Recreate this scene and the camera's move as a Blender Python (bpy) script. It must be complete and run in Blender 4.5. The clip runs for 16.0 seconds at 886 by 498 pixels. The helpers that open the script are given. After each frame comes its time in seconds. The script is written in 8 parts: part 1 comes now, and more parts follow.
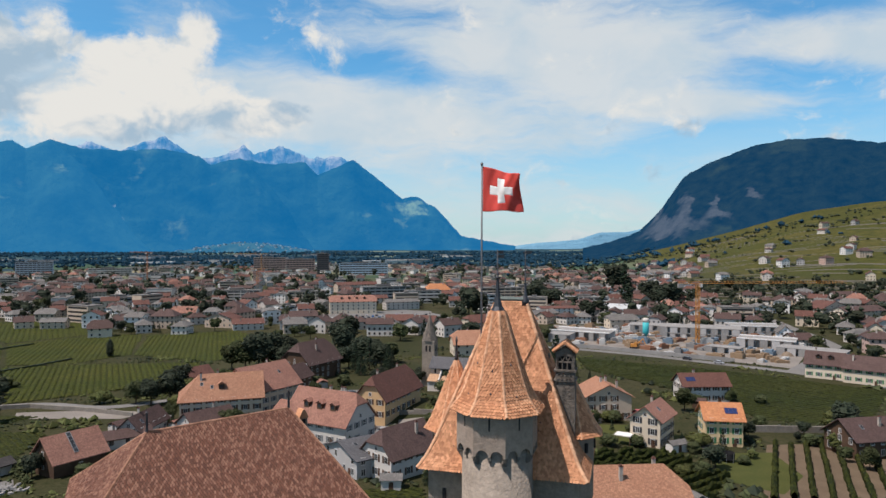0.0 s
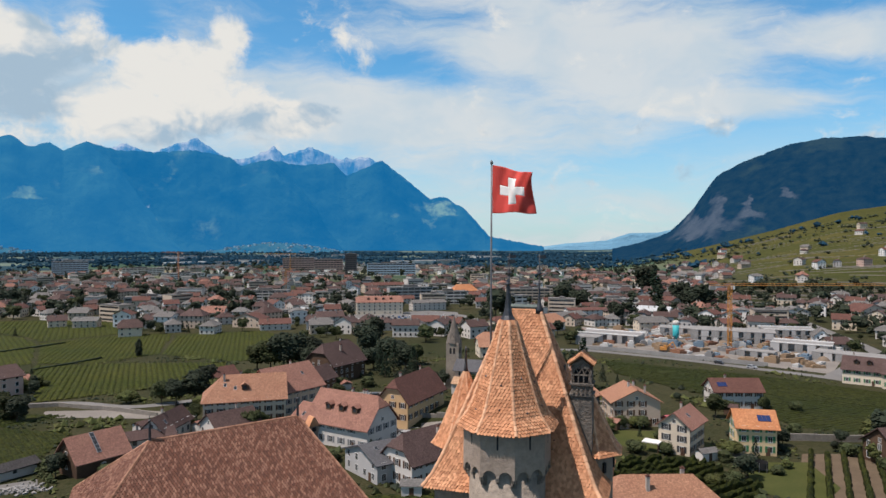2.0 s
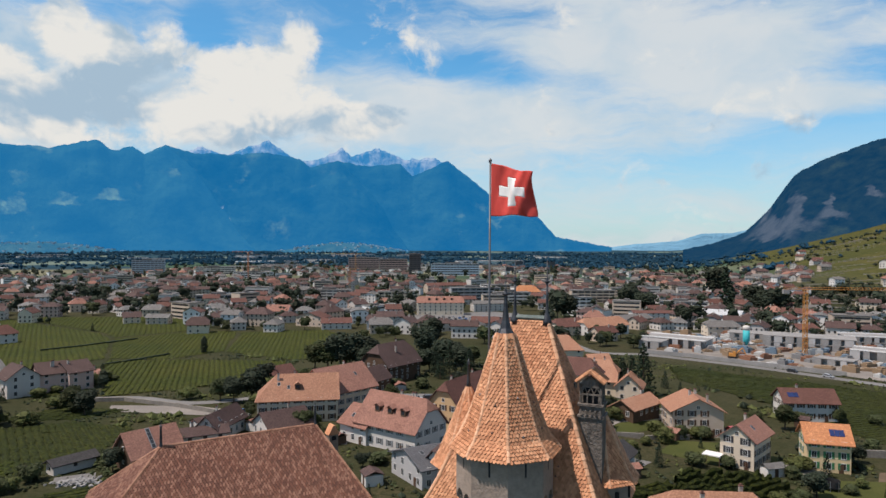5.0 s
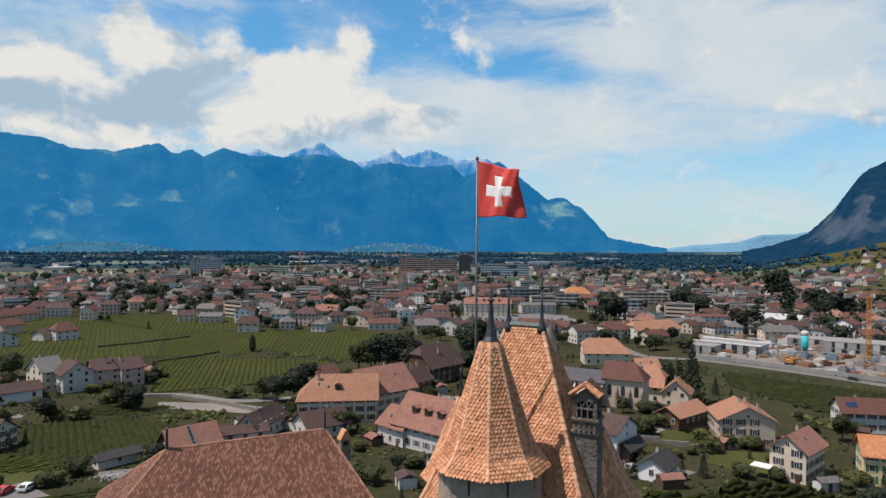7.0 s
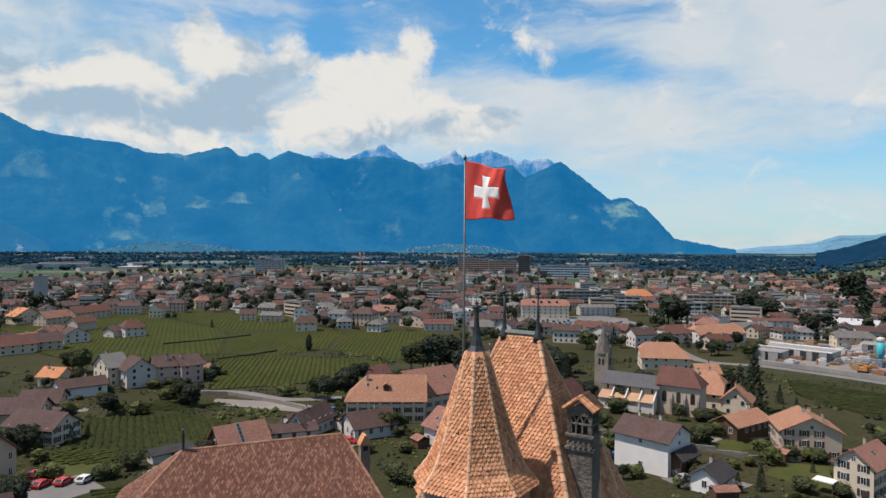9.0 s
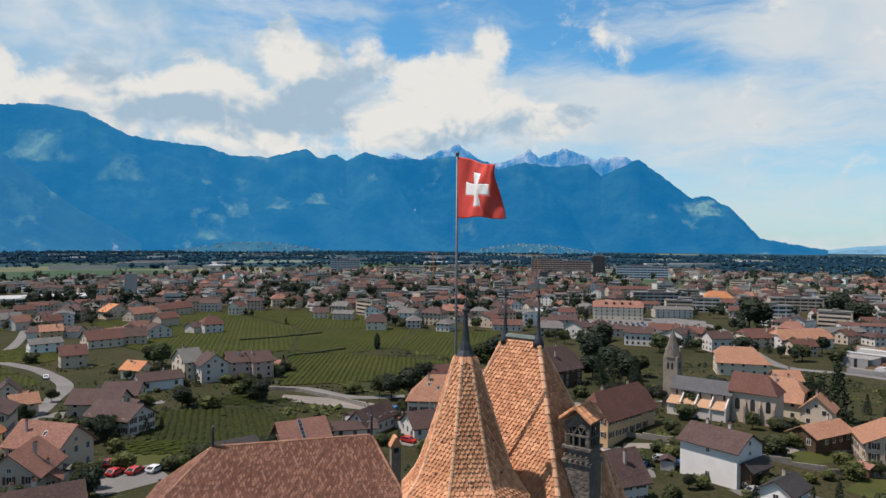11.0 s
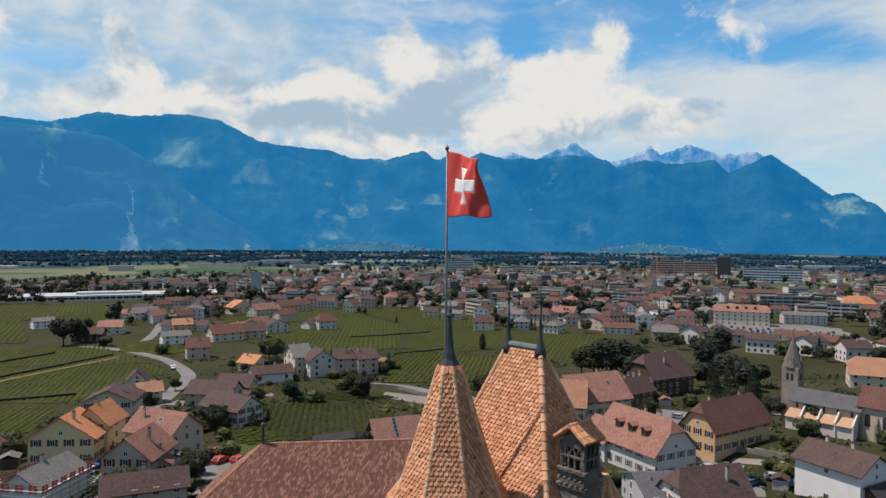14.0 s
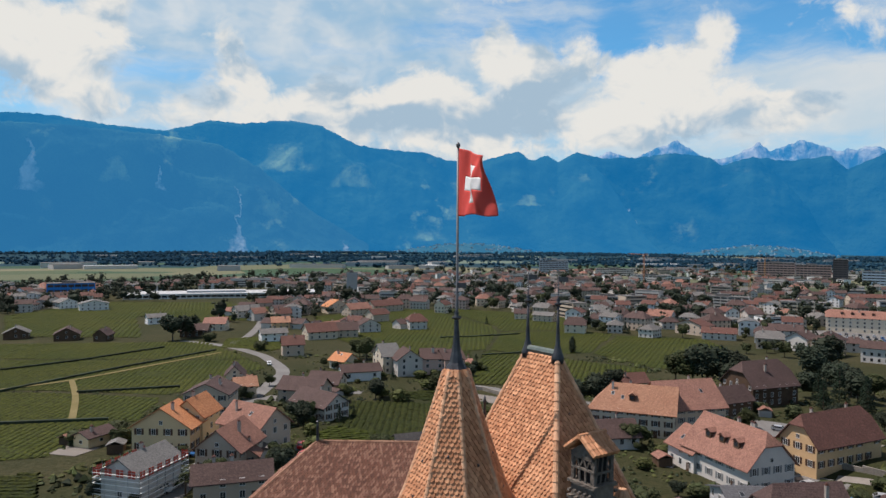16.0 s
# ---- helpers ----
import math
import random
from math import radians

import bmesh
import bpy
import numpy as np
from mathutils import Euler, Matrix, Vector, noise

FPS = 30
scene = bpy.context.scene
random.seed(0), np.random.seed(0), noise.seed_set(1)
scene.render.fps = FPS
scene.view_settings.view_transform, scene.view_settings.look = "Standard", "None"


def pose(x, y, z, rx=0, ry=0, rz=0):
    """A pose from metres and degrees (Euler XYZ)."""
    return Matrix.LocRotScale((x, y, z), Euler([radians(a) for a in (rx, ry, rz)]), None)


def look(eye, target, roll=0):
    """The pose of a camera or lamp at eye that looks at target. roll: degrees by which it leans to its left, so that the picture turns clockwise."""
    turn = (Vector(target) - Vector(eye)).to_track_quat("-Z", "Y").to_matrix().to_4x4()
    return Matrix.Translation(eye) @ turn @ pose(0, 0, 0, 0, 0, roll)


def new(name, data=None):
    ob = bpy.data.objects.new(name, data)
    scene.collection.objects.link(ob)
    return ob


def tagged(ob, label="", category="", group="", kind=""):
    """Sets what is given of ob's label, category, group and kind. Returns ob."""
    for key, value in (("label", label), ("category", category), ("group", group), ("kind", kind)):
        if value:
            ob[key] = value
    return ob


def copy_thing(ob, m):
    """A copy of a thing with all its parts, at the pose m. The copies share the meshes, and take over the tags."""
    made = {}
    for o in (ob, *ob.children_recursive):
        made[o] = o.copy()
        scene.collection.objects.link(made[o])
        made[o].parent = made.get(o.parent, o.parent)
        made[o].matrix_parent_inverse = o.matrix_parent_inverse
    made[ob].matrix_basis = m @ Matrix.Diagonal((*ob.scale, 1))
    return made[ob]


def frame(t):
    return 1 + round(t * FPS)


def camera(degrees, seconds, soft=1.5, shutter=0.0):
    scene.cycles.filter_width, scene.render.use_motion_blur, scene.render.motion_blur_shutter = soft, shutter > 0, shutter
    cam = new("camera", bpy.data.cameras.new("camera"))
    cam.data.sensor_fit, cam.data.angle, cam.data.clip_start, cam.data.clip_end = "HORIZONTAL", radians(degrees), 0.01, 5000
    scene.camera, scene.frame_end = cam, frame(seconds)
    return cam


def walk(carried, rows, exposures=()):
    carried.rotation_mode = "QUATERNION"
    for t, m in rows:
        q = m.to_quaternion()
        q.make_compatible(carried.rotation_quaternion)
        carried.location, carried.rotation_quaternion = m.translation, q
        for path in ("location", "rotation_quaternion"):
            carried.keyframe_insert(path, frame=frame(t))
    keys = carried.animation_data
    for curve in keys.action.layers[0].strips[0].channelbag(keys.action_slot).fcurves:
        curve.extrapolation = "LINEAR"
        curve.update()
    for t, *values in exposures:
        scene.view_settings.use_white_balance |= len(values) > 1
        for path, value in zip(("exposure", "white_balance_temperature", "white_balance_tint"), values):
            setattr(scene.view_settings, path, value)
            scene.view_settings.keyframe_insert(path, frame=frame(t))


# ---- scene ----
cam = camera(65.55, 16.0)
EYE = 46.0
# seconds, x, y, z over the first eye, yaw, pitch, roll
ROWS = [
    (0.0, 0.04, -0.00, 0.05, -0.00, -0.88, -0.10),
    (0.5, 0.25, 0.73, 0.13, 0.44, -0.84, -0.10),
    (1.0, 0.50, 1.42, 0.18, 0.91, -0.84, -0.12),
    (1.5, 0.85, 2.08, 0.21, 1.62, -0.83, -0.15),
    (2.0, 1.25, 2.71, 0.23, 2.35, -0.85, -0.16),
    (2.5, 1.74, 3.31, 0.28, 3.24, -0.86, -0.18),
    (3.0, 2.27, 3.85, 0.34, 4.19, -0.88, -0.19),
    (3.5, 2.82, 4.37, 0.39, 5.09, -0.89, -0.22),
    (4.0, 3.45, 4.88, 0.46, 6.01, -0.88, -0.24),
    (6.5, 7.06, 7.93, 0.54, 10.91, -0.83, -0.36),
    (7.0, 7.82, 8.49, 0.60, 12.13, -0.82, -0.38),
    (7.5, 8.54, 9.04, 0.67, 13.35, -0.82, -0.38),
    (8.0, 9.24, 9.58, 0.72, 14.51, -0.81, -0.39),
    (8.5, 9.98, 10.18, 0.73, 15.70, -0.79, -0.39),
    (9.0, 10.85, 10.86, 0.75, 17.20, -0.79, -0.41),
    (11.5, 14.62, 14.03, 0.77, 24.97, -0.84, -0.43),
    (12.0, 15.30, 14.75, 0.78, 26.59, -0.82, -0.45),
    (12.5, 15.98, 15.50, 0.78, 28.31, -0.83, -0.46),
    (13.0, 16.60, 16.25, 0.78, 29.93, -0.85, -0.46),
    (13.5, 17.22, 16.94, 0.79, 31.53, -0.88, -0.44),
    (14.0, 17.82, 17.60, 0.81, 33.06, -0.91, -0.43),
    (14.5, 18.40, 18.25, 0.83, 34.96, -0.90, -0.41),
    (15.0, 18.96, 18.91, 0.81, 36.92, -0.93, -0.39),
    (15.5, 19.53, 19.61, 0.79, 38.90, -0.90, -0.37),
    (16.0, 20.11, 20.29, 0.77, 40.98, -0.86, -0.39),
]
walk(cam, [(t, pose(x, y, EYE + z, 90 + pitch, roll, yaw)) for t, x, y, z, yaw, pitch, roll in ROWS])

# ---- light ----
SUN_AZ, SUN_EL = radians(-115), radians(62)   # azimuth from +y towards +x


def sun_and_sky():
    to_sun = Vector((math.sin(SUN_AZ) * math.cos(SUN_EL), math.cos(SUN_AZ) * math.cos(SUN_EL), math.sin(SUN_EL)))
    lamp = bpy.data.lights.new("sun", "SUN")
    lamp.energy, lamp.angle, lamp.color = 4.0, radians(0.6), (1.0, 0.885, 0.82)
    ob = new("sun", lamp)
    ob.matrix_world = look(to_sun * 100, (0, 0, 0))
    w = bpy.data.worlds.new("sky")
    scene.world = w
    w.use_nodes = True
    nt = w.node_tree
    nt.nodes.clear()
    N, L = nt.nodes.new, nt.links.new

    def math_(op, a, b=None, c=None, clamp=False):
        n = N("ShaderNodeMath")
        n.operation, n.use_clamp = op, clamp
        for i, v in enumerate((a, b, c)):
            if v is None:
                continue
            if isinstance(v, (int, float)):
                n.inputs[i].default_value = v
            else:
                L(v, n.inputs[i])
        return n.outputs[0]

    def ramp(v, a, b, lo=0.0, hi=1.0):
        n = N("ShaderNodeMapRange")
        n.interpolation_type = "SMOOTHSTEP"
        L(v, n.inputs[0])
        for i, x in zip((1, 2, 3, 4), (a, b, lo, hi)):
            n.inputs[i].default_value = x
        return n.outputs[0]

    def noise_(vec, scale, detail, rough=0.55, dist=0.0):
        n = N("ShaderNodeTexNoise")
        L(vec, n.inputs["Vector"])
        n.inputs["Scale"].default_value, n.inputs["Detail"].default_value = scale, detail
        n.inputs["Roughness"].default_value, n.inputs["Distortion"].default_value = rough, dist
        return n.outputs["Fac"]

    def mapping(vec, loc=(0, 0, 0), rot=(0, 0, 0), scale=(1, 1, 1)):
        n = N("ShaderNodeMapping")
        L(vec, n.inputs[0])
        n.inputs[1].default_value, n.inputs[2].default_value, n.inputs[3].default_value = loc, rot, scale
        return n.outputs[0]

    def mix(f, a, b):
        n = N("ShaderNodeMix")
        n.data_type = "RGBA"
        if isinstance(f, (int, float)):
            n.inputs[0].default_value = f
        else:
            L(f, n.inputs[0])
        for s, v in ((n.inputs[6], a), (n.inputs[7], b)):
            if isinstance(v, tuple):
                s.default_value = (*v, 1)
            else:
                L(v, s)
        return n.outputs[2]

    sky = N("ShaderNodeTexSky")
    sky.sky_type, sky.sun_disc = "NISHITA", False
    sky.sun_elevation, sky.sun_rotation = SUN_EL, SUN_AZ
    sky.altitude, sky.air_density, sky.dust_density, sky.ozone_density = 450, 1.0, 0.6, 3.0
    co = N("ShaderNodeTexCoord").outputs["Generated"]
    sep = N("ShaderNodeSeparateXYZ")
    L(co, sep.inputs[0])
    x, y, z = sep.outputs
    az = math_("ARCTAN2", x, y)                 # radians, + to the right of +y
    flat = math_("SQRT", math_("ADD", math_("MULTIPLY", x, x), math_("MULTIPLY", y, y)))
    el = math_("ARCTAN2", z, flat)
    comb = N("ShaderNodeCombineXYZ")
    L(az, comb.inputs[0])
    L(el, comb.inputs[1])
    ae = comb.outputs[0]

    def blob(a, e, wa, we, turn=0.0):
        """1 in the middle of an ellipse of the sky, 0 at its rim."""
        v = mapping(ae, (0, 0, 0), (0, 0, 0), (1, 1, 1))
        s = N("ShaderNodeVectorMath")
        s.operation = "SUBTRACT"
        L(v, s.inputs[0])
        s.inputs[1].default_value = (radians(a), radians(e), 0)
        r = mapping(s.outputs[0], (0, 0, 0), (0, 0, radians(turn)))
        m = mapping(r, (0, 0, 0), (0, 0, 0), (1 / radians(wa), 1 / radians(we), 1))
        d = N("ShaderNodeVectorMath")
        d.operation = "LENGTH"
        L(m, d.inputs[0])
        return ramp(d.outputs["Value"], 1.0, 0.0)

    def most(*v):
        out = v[0]
        for u in v[1:]:
            out = math_("MAXIMUM", out, u)
        return out

    # heaped clouds, streaks and the pale air over the horizon
    def puffs(vec, scale, detail, rough):
        n = N("ShaderNodeTexVoronoi")
        n.feature, n.normalize = "SMOOTH_F1", True
        L(vec, n.inputs["Vector"])
        n.inputs["Scale"].default_value, n.inputs["Detail"].default_value = scale, detail
        n.inputs["Roughness"].default_value, n.inputs["Smoothness"].default_value = rough, 0.25
        return n.outputs["Distance"]

    bend = N("ShaderNodeTexNoise")
    L(ae, bend.inputs["Vector"])
    bend.inputs["Scale"].default_value, bend.inputs["Detail"].default_value = 9.0, 5
    off = N("ShaderNodeVectorMath")
    off.operation = "MULTIPLY_ADD"
    L(bend.outputs["Color"], off.inputs[0])
    off.inputs[1].default_value = (0.08, 0.06, 0)
    sub = N("ShaderNodeVectorMath")
    sub.operation = "SUBTRACT"
    L(ae, sub.inputs[0])
    sub.inputs[1].default_value = (0.04, 0.03, 0)
    L(sub.outputs[0], off.inputs[2])
    bent = off.outputs[0]
    lumps = puffs(mapping(bent, scale=(1, 1.15, 1)), 17.0, 4.0, 0.62)
    body = noise_(mapping(bent, scale=(1, 1.3, 1)), 7.0, 8, 0.6)
    edge = noise_(mapping(bent, (3.1, 1.7, 0), (0, 0, 0), (1, 1.2, 1)), 30.0, 6, 0.62)
    heads = most(blob(-19.8, 15.6, 2.8, 3.4), blob(-21.8, 13.8, 5.2, 3.2), blob(-24.5, 12.6, 7.5, 4.6), blob(-29.5, 14.2, 4.2, 3.2), blob(-33.5, 12.8, 7, 4.6), blob(-37, 14.6, 4.2, 4.0), blob(-42, 11.6, 8, 4.6), blob(-49, 10.2, 8, 4.0),
                 blob(-57, 13.2, 2.6, 6.2, -38), blob(-72, 13, 10, 7.5), blob(-67, 16.5, 3.5, 4.0), blob(-80, 16, 14, 10), blob(-38, 9.6, 42, 4.6), blob(-15, 9.6, 9, 2.6), blob(-110, 18, 36, 14))
    holes = blob(-27.0, 16.6, 2.4, 2.4)
    ragged = math_("ADD", math_("MULTIPLY", math_("SUBTRACT", body, 0.5), 2.3), math_("ADD", math_("MULTIPLY", math_("SUBTRACT", edge, 0.5), 0.75), math_("MULTIPLY", math_("SUBTRACT", 0.22, lumps), 0.9)))
    dens = math_("ADD", math_("MULTIPLY", math_("SUBTRACT", heads, math_("MULTIPLY", holes, 0.8)), 0.76), ragged)
    heap = ramp(dens, 0.02, 0.46)
    soft_a = noise_(mapping(bent, scale=(1, 1.5, 1)), 7.0, 4, 0.55)
    streak_n = noise_(mapping(bent, (0, 0, 0), (0, 0, radians(-8)), (0.8, 3.4, 1)), 5.0, 10, 0.64)
    streak_mask = most(blob(9, 15.0, 26, 7.0, 5), blob(-6, 10.0, 30, 5.5, 2), blob(33, 13.5, 22, 3.0, 6), blob(18, 10.5, 14, 2.2, 4), blob(58, 14, 34, 8), blob(-62, 18, 40, 9, 0), blob(-45, 11, 34, 9))
    gaps = most(blob(-5, 13.8, 8, 3.2, 4), blob(-1, 17.8, 7, 1.8), blob(24, 7.4, 13, 2.2, 3), blob(30, 17.8, 14, 3.0), blob(-27.0, 16.6, 3, 3.0), blob(-23.6, 10.6, 3.6, 1.8), blob(-14, 15.8, 5, 1.5))
    streak = ramp(math_("ADD", math_("MULTIPLY", math_("SUBTRACT", streak_mask, math_("MULTIPLY", gaps, 0.5)), 0.62), math_("MULTIPLY", streak_n, 1.25)), 0.50, 1.08, 0.0, 0.9)
    low = ramp(el, radians(15), radians(1.0), 0.12, 0.86)
    veil = math_("MULTIPLY", low, ramp(streak_n, 0.3, 0.62, 0.75, 1.0))
    soft_b = noise_(mapping(bent, (0.03, -0.05, 0), scale=(1, 1.5, 1)), 7.0, 4, 0.55)
    grey = most(blob(-31.3, 12.2, 4.6, 3.4), blob(-37.5, 9.4, 7, 2.2), blob(-50, 13.5, 9, 3.5), blob(-61, 12, 5, 3), blob(-33.5, 9.6, 7, 2.6), blob(-44, 10.0, 8, 2.0), blob(-80, 11, 12, 3))
    fold = math_("ADD", math_("MULTIPLY", math_("SUBTRACT", edge, 0.5), 1.0), math_("MULTIPLY", math_("SUBTRACT", lumps, 0.22), 0.8))
    depth = math_("ADD", math_("MULTIPLY", math_("SUBTRACT", soft_a, soft_b), 3.0), math_("MULTIPLY", grey, 0.62))
    shade = ramp(math_("ADD", depth, math_("ADD", math_("MULTIPLY", math_("SUBTRACT", body, 0.45), -0.5), fold)), -0.12, 0.62)
    cloud_white = mix(shade, (11.4, 11.2, 10.7), (5.4, 7.2, 8.9))
    veil_col = mix(ramp(el, radians(1), radians(9)), (9.0, 9.9, 10.2), (7.2, 9.4, 11.0))
    tint = N("ShaderNodeMix")
    tint.data_type, tint.blend_type = "RGBA", "MULTIPLY"
    tint.inputs[0].default_value = 1.0
    L(sky.outputs[0], tint.inputs[6])
    L(mix(ramp(el, radians(20), radians(38)), (0.62, 1.75, 2.15), (0.42, 0.52, 0.62)), tint.inputs[7])
    col = mix(veil, tint.outputs[2], veil_col)
    col = mix(streak, col, mix(ramp(az, radians(-45), radians(-8)), mix(ramp(soft_a, 0.36, 0.62), (5.0, 7.4, 9.6), (9.8, 10.3, 10.5)), mix(ramp(soft_a, 0.3, 0.6), (8.0, 9.3, 10.2), (9.9, 10.3, 10.4))))
    col = mix(heap, col, cloud_white)
    bg = N("ShaderNodeBackground")
    L(col, bg.inputs[0])
    bg.inputs[1].default_value = 0.0555
    out = N("ShaderNodeOutputWorld")
    L(bg.outputs[0], out.inputs[0])


sun_and_sky()
scene.view_settings.exposure = 0.34

# ---- materials ----
def ink(nt, op, *v):
    n = nt.nodes.new("ShaderNodeMath")
    n.operation = op
    for i, a in enumerate(v):
        if isinstance(a, (int, float)):
            n.inputs[i].default_value = a
        else:
            nt.links.new(a, n.inputs[i])
    return n.outputs[0]


def tone(nt, fac, a, b, blend="MIX"):
    n = nt.nodes.new("ShaderNodeMix")
    n.data_type, n.blend_type = "RGBA", blend
    for s, v in ((n.inputs[0], fac), (n.inputs[6], a), (n.inputs[7], b)):
        if isinstance(v, (int, float)):
            s.default_value = v
        elif isinstance(v, tuple):
            s.default_value = (*v, 1)
        else:
            nt.links.new(v, s)
    return n.outputs[2]


def grain(nt, vec, scale, detail=4, rough=0.55, lo=0.35, hi=0.65, dist=0.0):
    n = nt.nodes.new("ShaderNodeTexNoise")
    nt.links.new(vec, n.inputs["Vector"])
    n.inputs["Scale"].default_value, n.inputs["Detail"].default_value, n.inputs["Roughness"].default_value = scale, detail, rough
    n.inputs["Distortion"].default_value = dist
    m = nt.nodes.new("ShaderNodeMapRange")
    nt.links.new(n.outputs["Fac"], m.inputs[0])
    m.inputs[1].default_value, m.inputs[2].default_value = lo, hi
    return m.outputs[0]


def surf(name, a, b, c=None, big=0.3, small=6.0, rough=0.8, metal=0.0, bump=0.3, vary=0.0, island=0.0, where="Object", spec=0.3, bump_scale=None):
    """A matt surface: colour a to b over large stains, c in the fine grain; vary: lightness from object to object, island: from piece to piece."""
    m = bpy.data.materials.new(name)
    m.use_nodes = True
    nt = m.node_tree
    p = nt.nodes["Principled BSDF"]
    if where == "World":
        vec = nt.nodes.new("ShaderNodeNewGeometry").outputs["Position"]
    else:
        vec = nt.nodes.new("ShaderNodeTexCoord").outputs[where]
    col = tone(nt, grain(nt, vec, big, 5), a, b)
    fine = grain(nt, vec, small, 5, 0.65)
    c = c or tuple(v * 0.72 for v in a)
    col = tone(nt, ink(nt, "MULTIPLY", fine, 0.5), col, c)
    for amount, node, socket in ((vary, "ShaderNodeObjectInfo", "Random"), (island, "ShaderNodeNewGeometry", "Random Per Island")):
        if amount:
            r = nt.nodes.new(node).outputs[socket]
            k = ink(nt, "ADD", ink(nt, "MULTIPLY", r, 2 * amount), 1 - amount)
            s = nt.nodes.new("ShaderNodeCombineColor")
            for i, g in enumerate((0.85, 1.0, 1.1)):
                nt.links.new(ink(nt, "POWER", k, g), s.inputs[i])
            col = tone(nt, 1.0, col, s.outputs[0], "MULTIPLY")
    nt.links.new(col, p.inputs["Base Color"])
    p.inputs["Roughness"].default_value, p.inputs["Metallic"].default_value = rough, metal
    p.inputs["Specular IOR Level"].default_value = spec
    if bump:
        bn = nt.nodes.new("ShaderNodeBump")
        bn.inputs["Strength"].default_value, bn.inputs["Distance"].default_value = bump, 0.05
        nt.links.new(grain(nt, vec, bump_scale or small * 1.7, 4), bn.inputs["Height"])
        nt.links.new(bn.outputs[0], p.inputs["Normal"])
    return m


M = {}
M["tile"] = surf("clay_tile", (0.50, 0.225, 0.112), (0.62, 0.32, 0.175), (0.34, 0.14, 0.068), 0.5, 5, 0.75, bump=0.1, island=0.30, where="World")
M["tile_one"] = surf("clay_tile_piece", (0.50, 0.225, 0.112), (0.62, 0.32, 0.175), (0.34, 0.14, 0.068), 0.5, 5, 0.75, bump=0.1, vary=0.30, where="World")


def speckled(name, node, socket):
    """Old dark tiles with paler ones scattered among them."""
    m = surf(name, (0.185, 0.080, 0.052), (0.24, 0.11, 0.072), (0.115, 0.05, 0.036), 0.35, 9, 0.8, bump=0.3, where="World")
    nt = m.node_tree
    p = nt.nodes["Principled BSDF"]
    old = p.inputs["Base Color"].links[0].from_socket
    r = nt.nodes.new(node).outputs[socket]
    dim = tone(nt, ink(nt, "MULTIPLY", r, 0.55), old, (0.075, 0.036, 0.03))
    light = nt.nodes.new("ShaderNodeMapRange")
    nt.links.new(ink(nt, "FRACT", ink(nt, "MULTIPLY", r, 7.31)), light.inputs[0])
    light.inputs[1].default_value, light.inputs[2].default_value, light.inputs[4].default_value = 0.42, 0.95, 0.50
    nt.links.new(tone(nt, light.outputs[0], dim, (0.46, 0.26, 0.18)), p.inputs["Base Color"])
    return m


M["tile_old"] = speckled("old_clay_tile", "ShaderNodeNewGeometry", "Random Per Island")
M["tile_old_one"] = speckled("old_clay_tile_piece", "ShaderNodeObjectInfo", "Random")
M["ridge"] = surf("hip_tile", (0.62, 0.34, 0.20), (0.70, 0.42, 0.26), (0.46, 0.24, 0.14), 0.6, 5, 0.75, bump=0.1, island=0.25, where="World")
M["ridge_old"] = surf("old_hip_tile", (0.30, 0.155, 0.10), (0.40, 0.22, 0.145), (0.2, 0.10, 0.065), 0.6, 5, 0.8, bump=0.1, island=0.3, where="World")
M["batten"] = surf("roof_deck", (0.07, 0.035, 0.022), (0.09, 0.045, 0.028), None, 0.5, 8, 0.9)
M["stone"] = surf("castle_stone", (0.25, 0.21, 0.17), (0.34, 0.29, 0.24), (0.14, 0.12, 0.10), 0.5, 3.0, 0.92, bump=0.6, where="World")
M["stone_dark"] = surf("weathered_stone", (0.13, 0.115, 0.10), (0.22, 0.19, 0.16), (0.07, 0.06, 0.055), 0.6, 4, 0.92, bump=0.6, where="World")
M["plaster_castle"] = surf("castle_plaster", (0.29, 0.23, 0.185), (0.37, 0.30, 0.245), (0.17, 0.135, 0.11), 0.3, 3, 0.9, bump=0.3, where="World")
M["lead"] = surf("lead_sheet", (0.05, 0.055, 0.065), (0.09, 0.095, 0.105), (0.03, 0.03, 0.035), 1.5, 9, 0.5, 0.6, bump=0.15)
M["copper"] = surf("green_copper", (0.13, 0.16, 0.15), (0.20, 0.23, 0.21), (0.08, 0.11, 0.11), 1.5, 9, 0.55, 0.3, bump=0.15)
M["steel"] = surf("painted_steel", (0.13, 0.135, 0.145), (0.17, 0.175, 0.185), (0.09, 0.09, 0.10), 1, 12, 0.5, 0.4, bump=0.05)
M["dark"] = surf("dark_void", (0.02, 0.02, 0.022), (0.03, 0.03, 0.032), None, 1, 8, 0.9)
M["flag_red"] = surf("red_flag_cloth", (0.62, 0.065, 0.052), (0.70, 0.085, 0.065), (0.52, 0.05, 0.042), 0.8, 40, 0.7, bump=0.1)
M["flag_white"] = surf("white_flag_cloth", (0.80, 0.79, 0.77), (0.85, 0.84, 0.82), (0.70, 0.69, 0.68), 0.8, 40, 0.7, bump=0.1)


# ---- building blocks ----
def mesh(name, verts, faces, material=None, smooth=False):
    me = bpy.data.meshes.new(name)
    me.from_pydata([tuple(v) for v in verts], [], faces)
    me.update()
    if material:
        me.materials.append(material)
    if smooth:
        me.polygons.foreach_set("use_smooth", [True] * len(me.polygons))
    return me


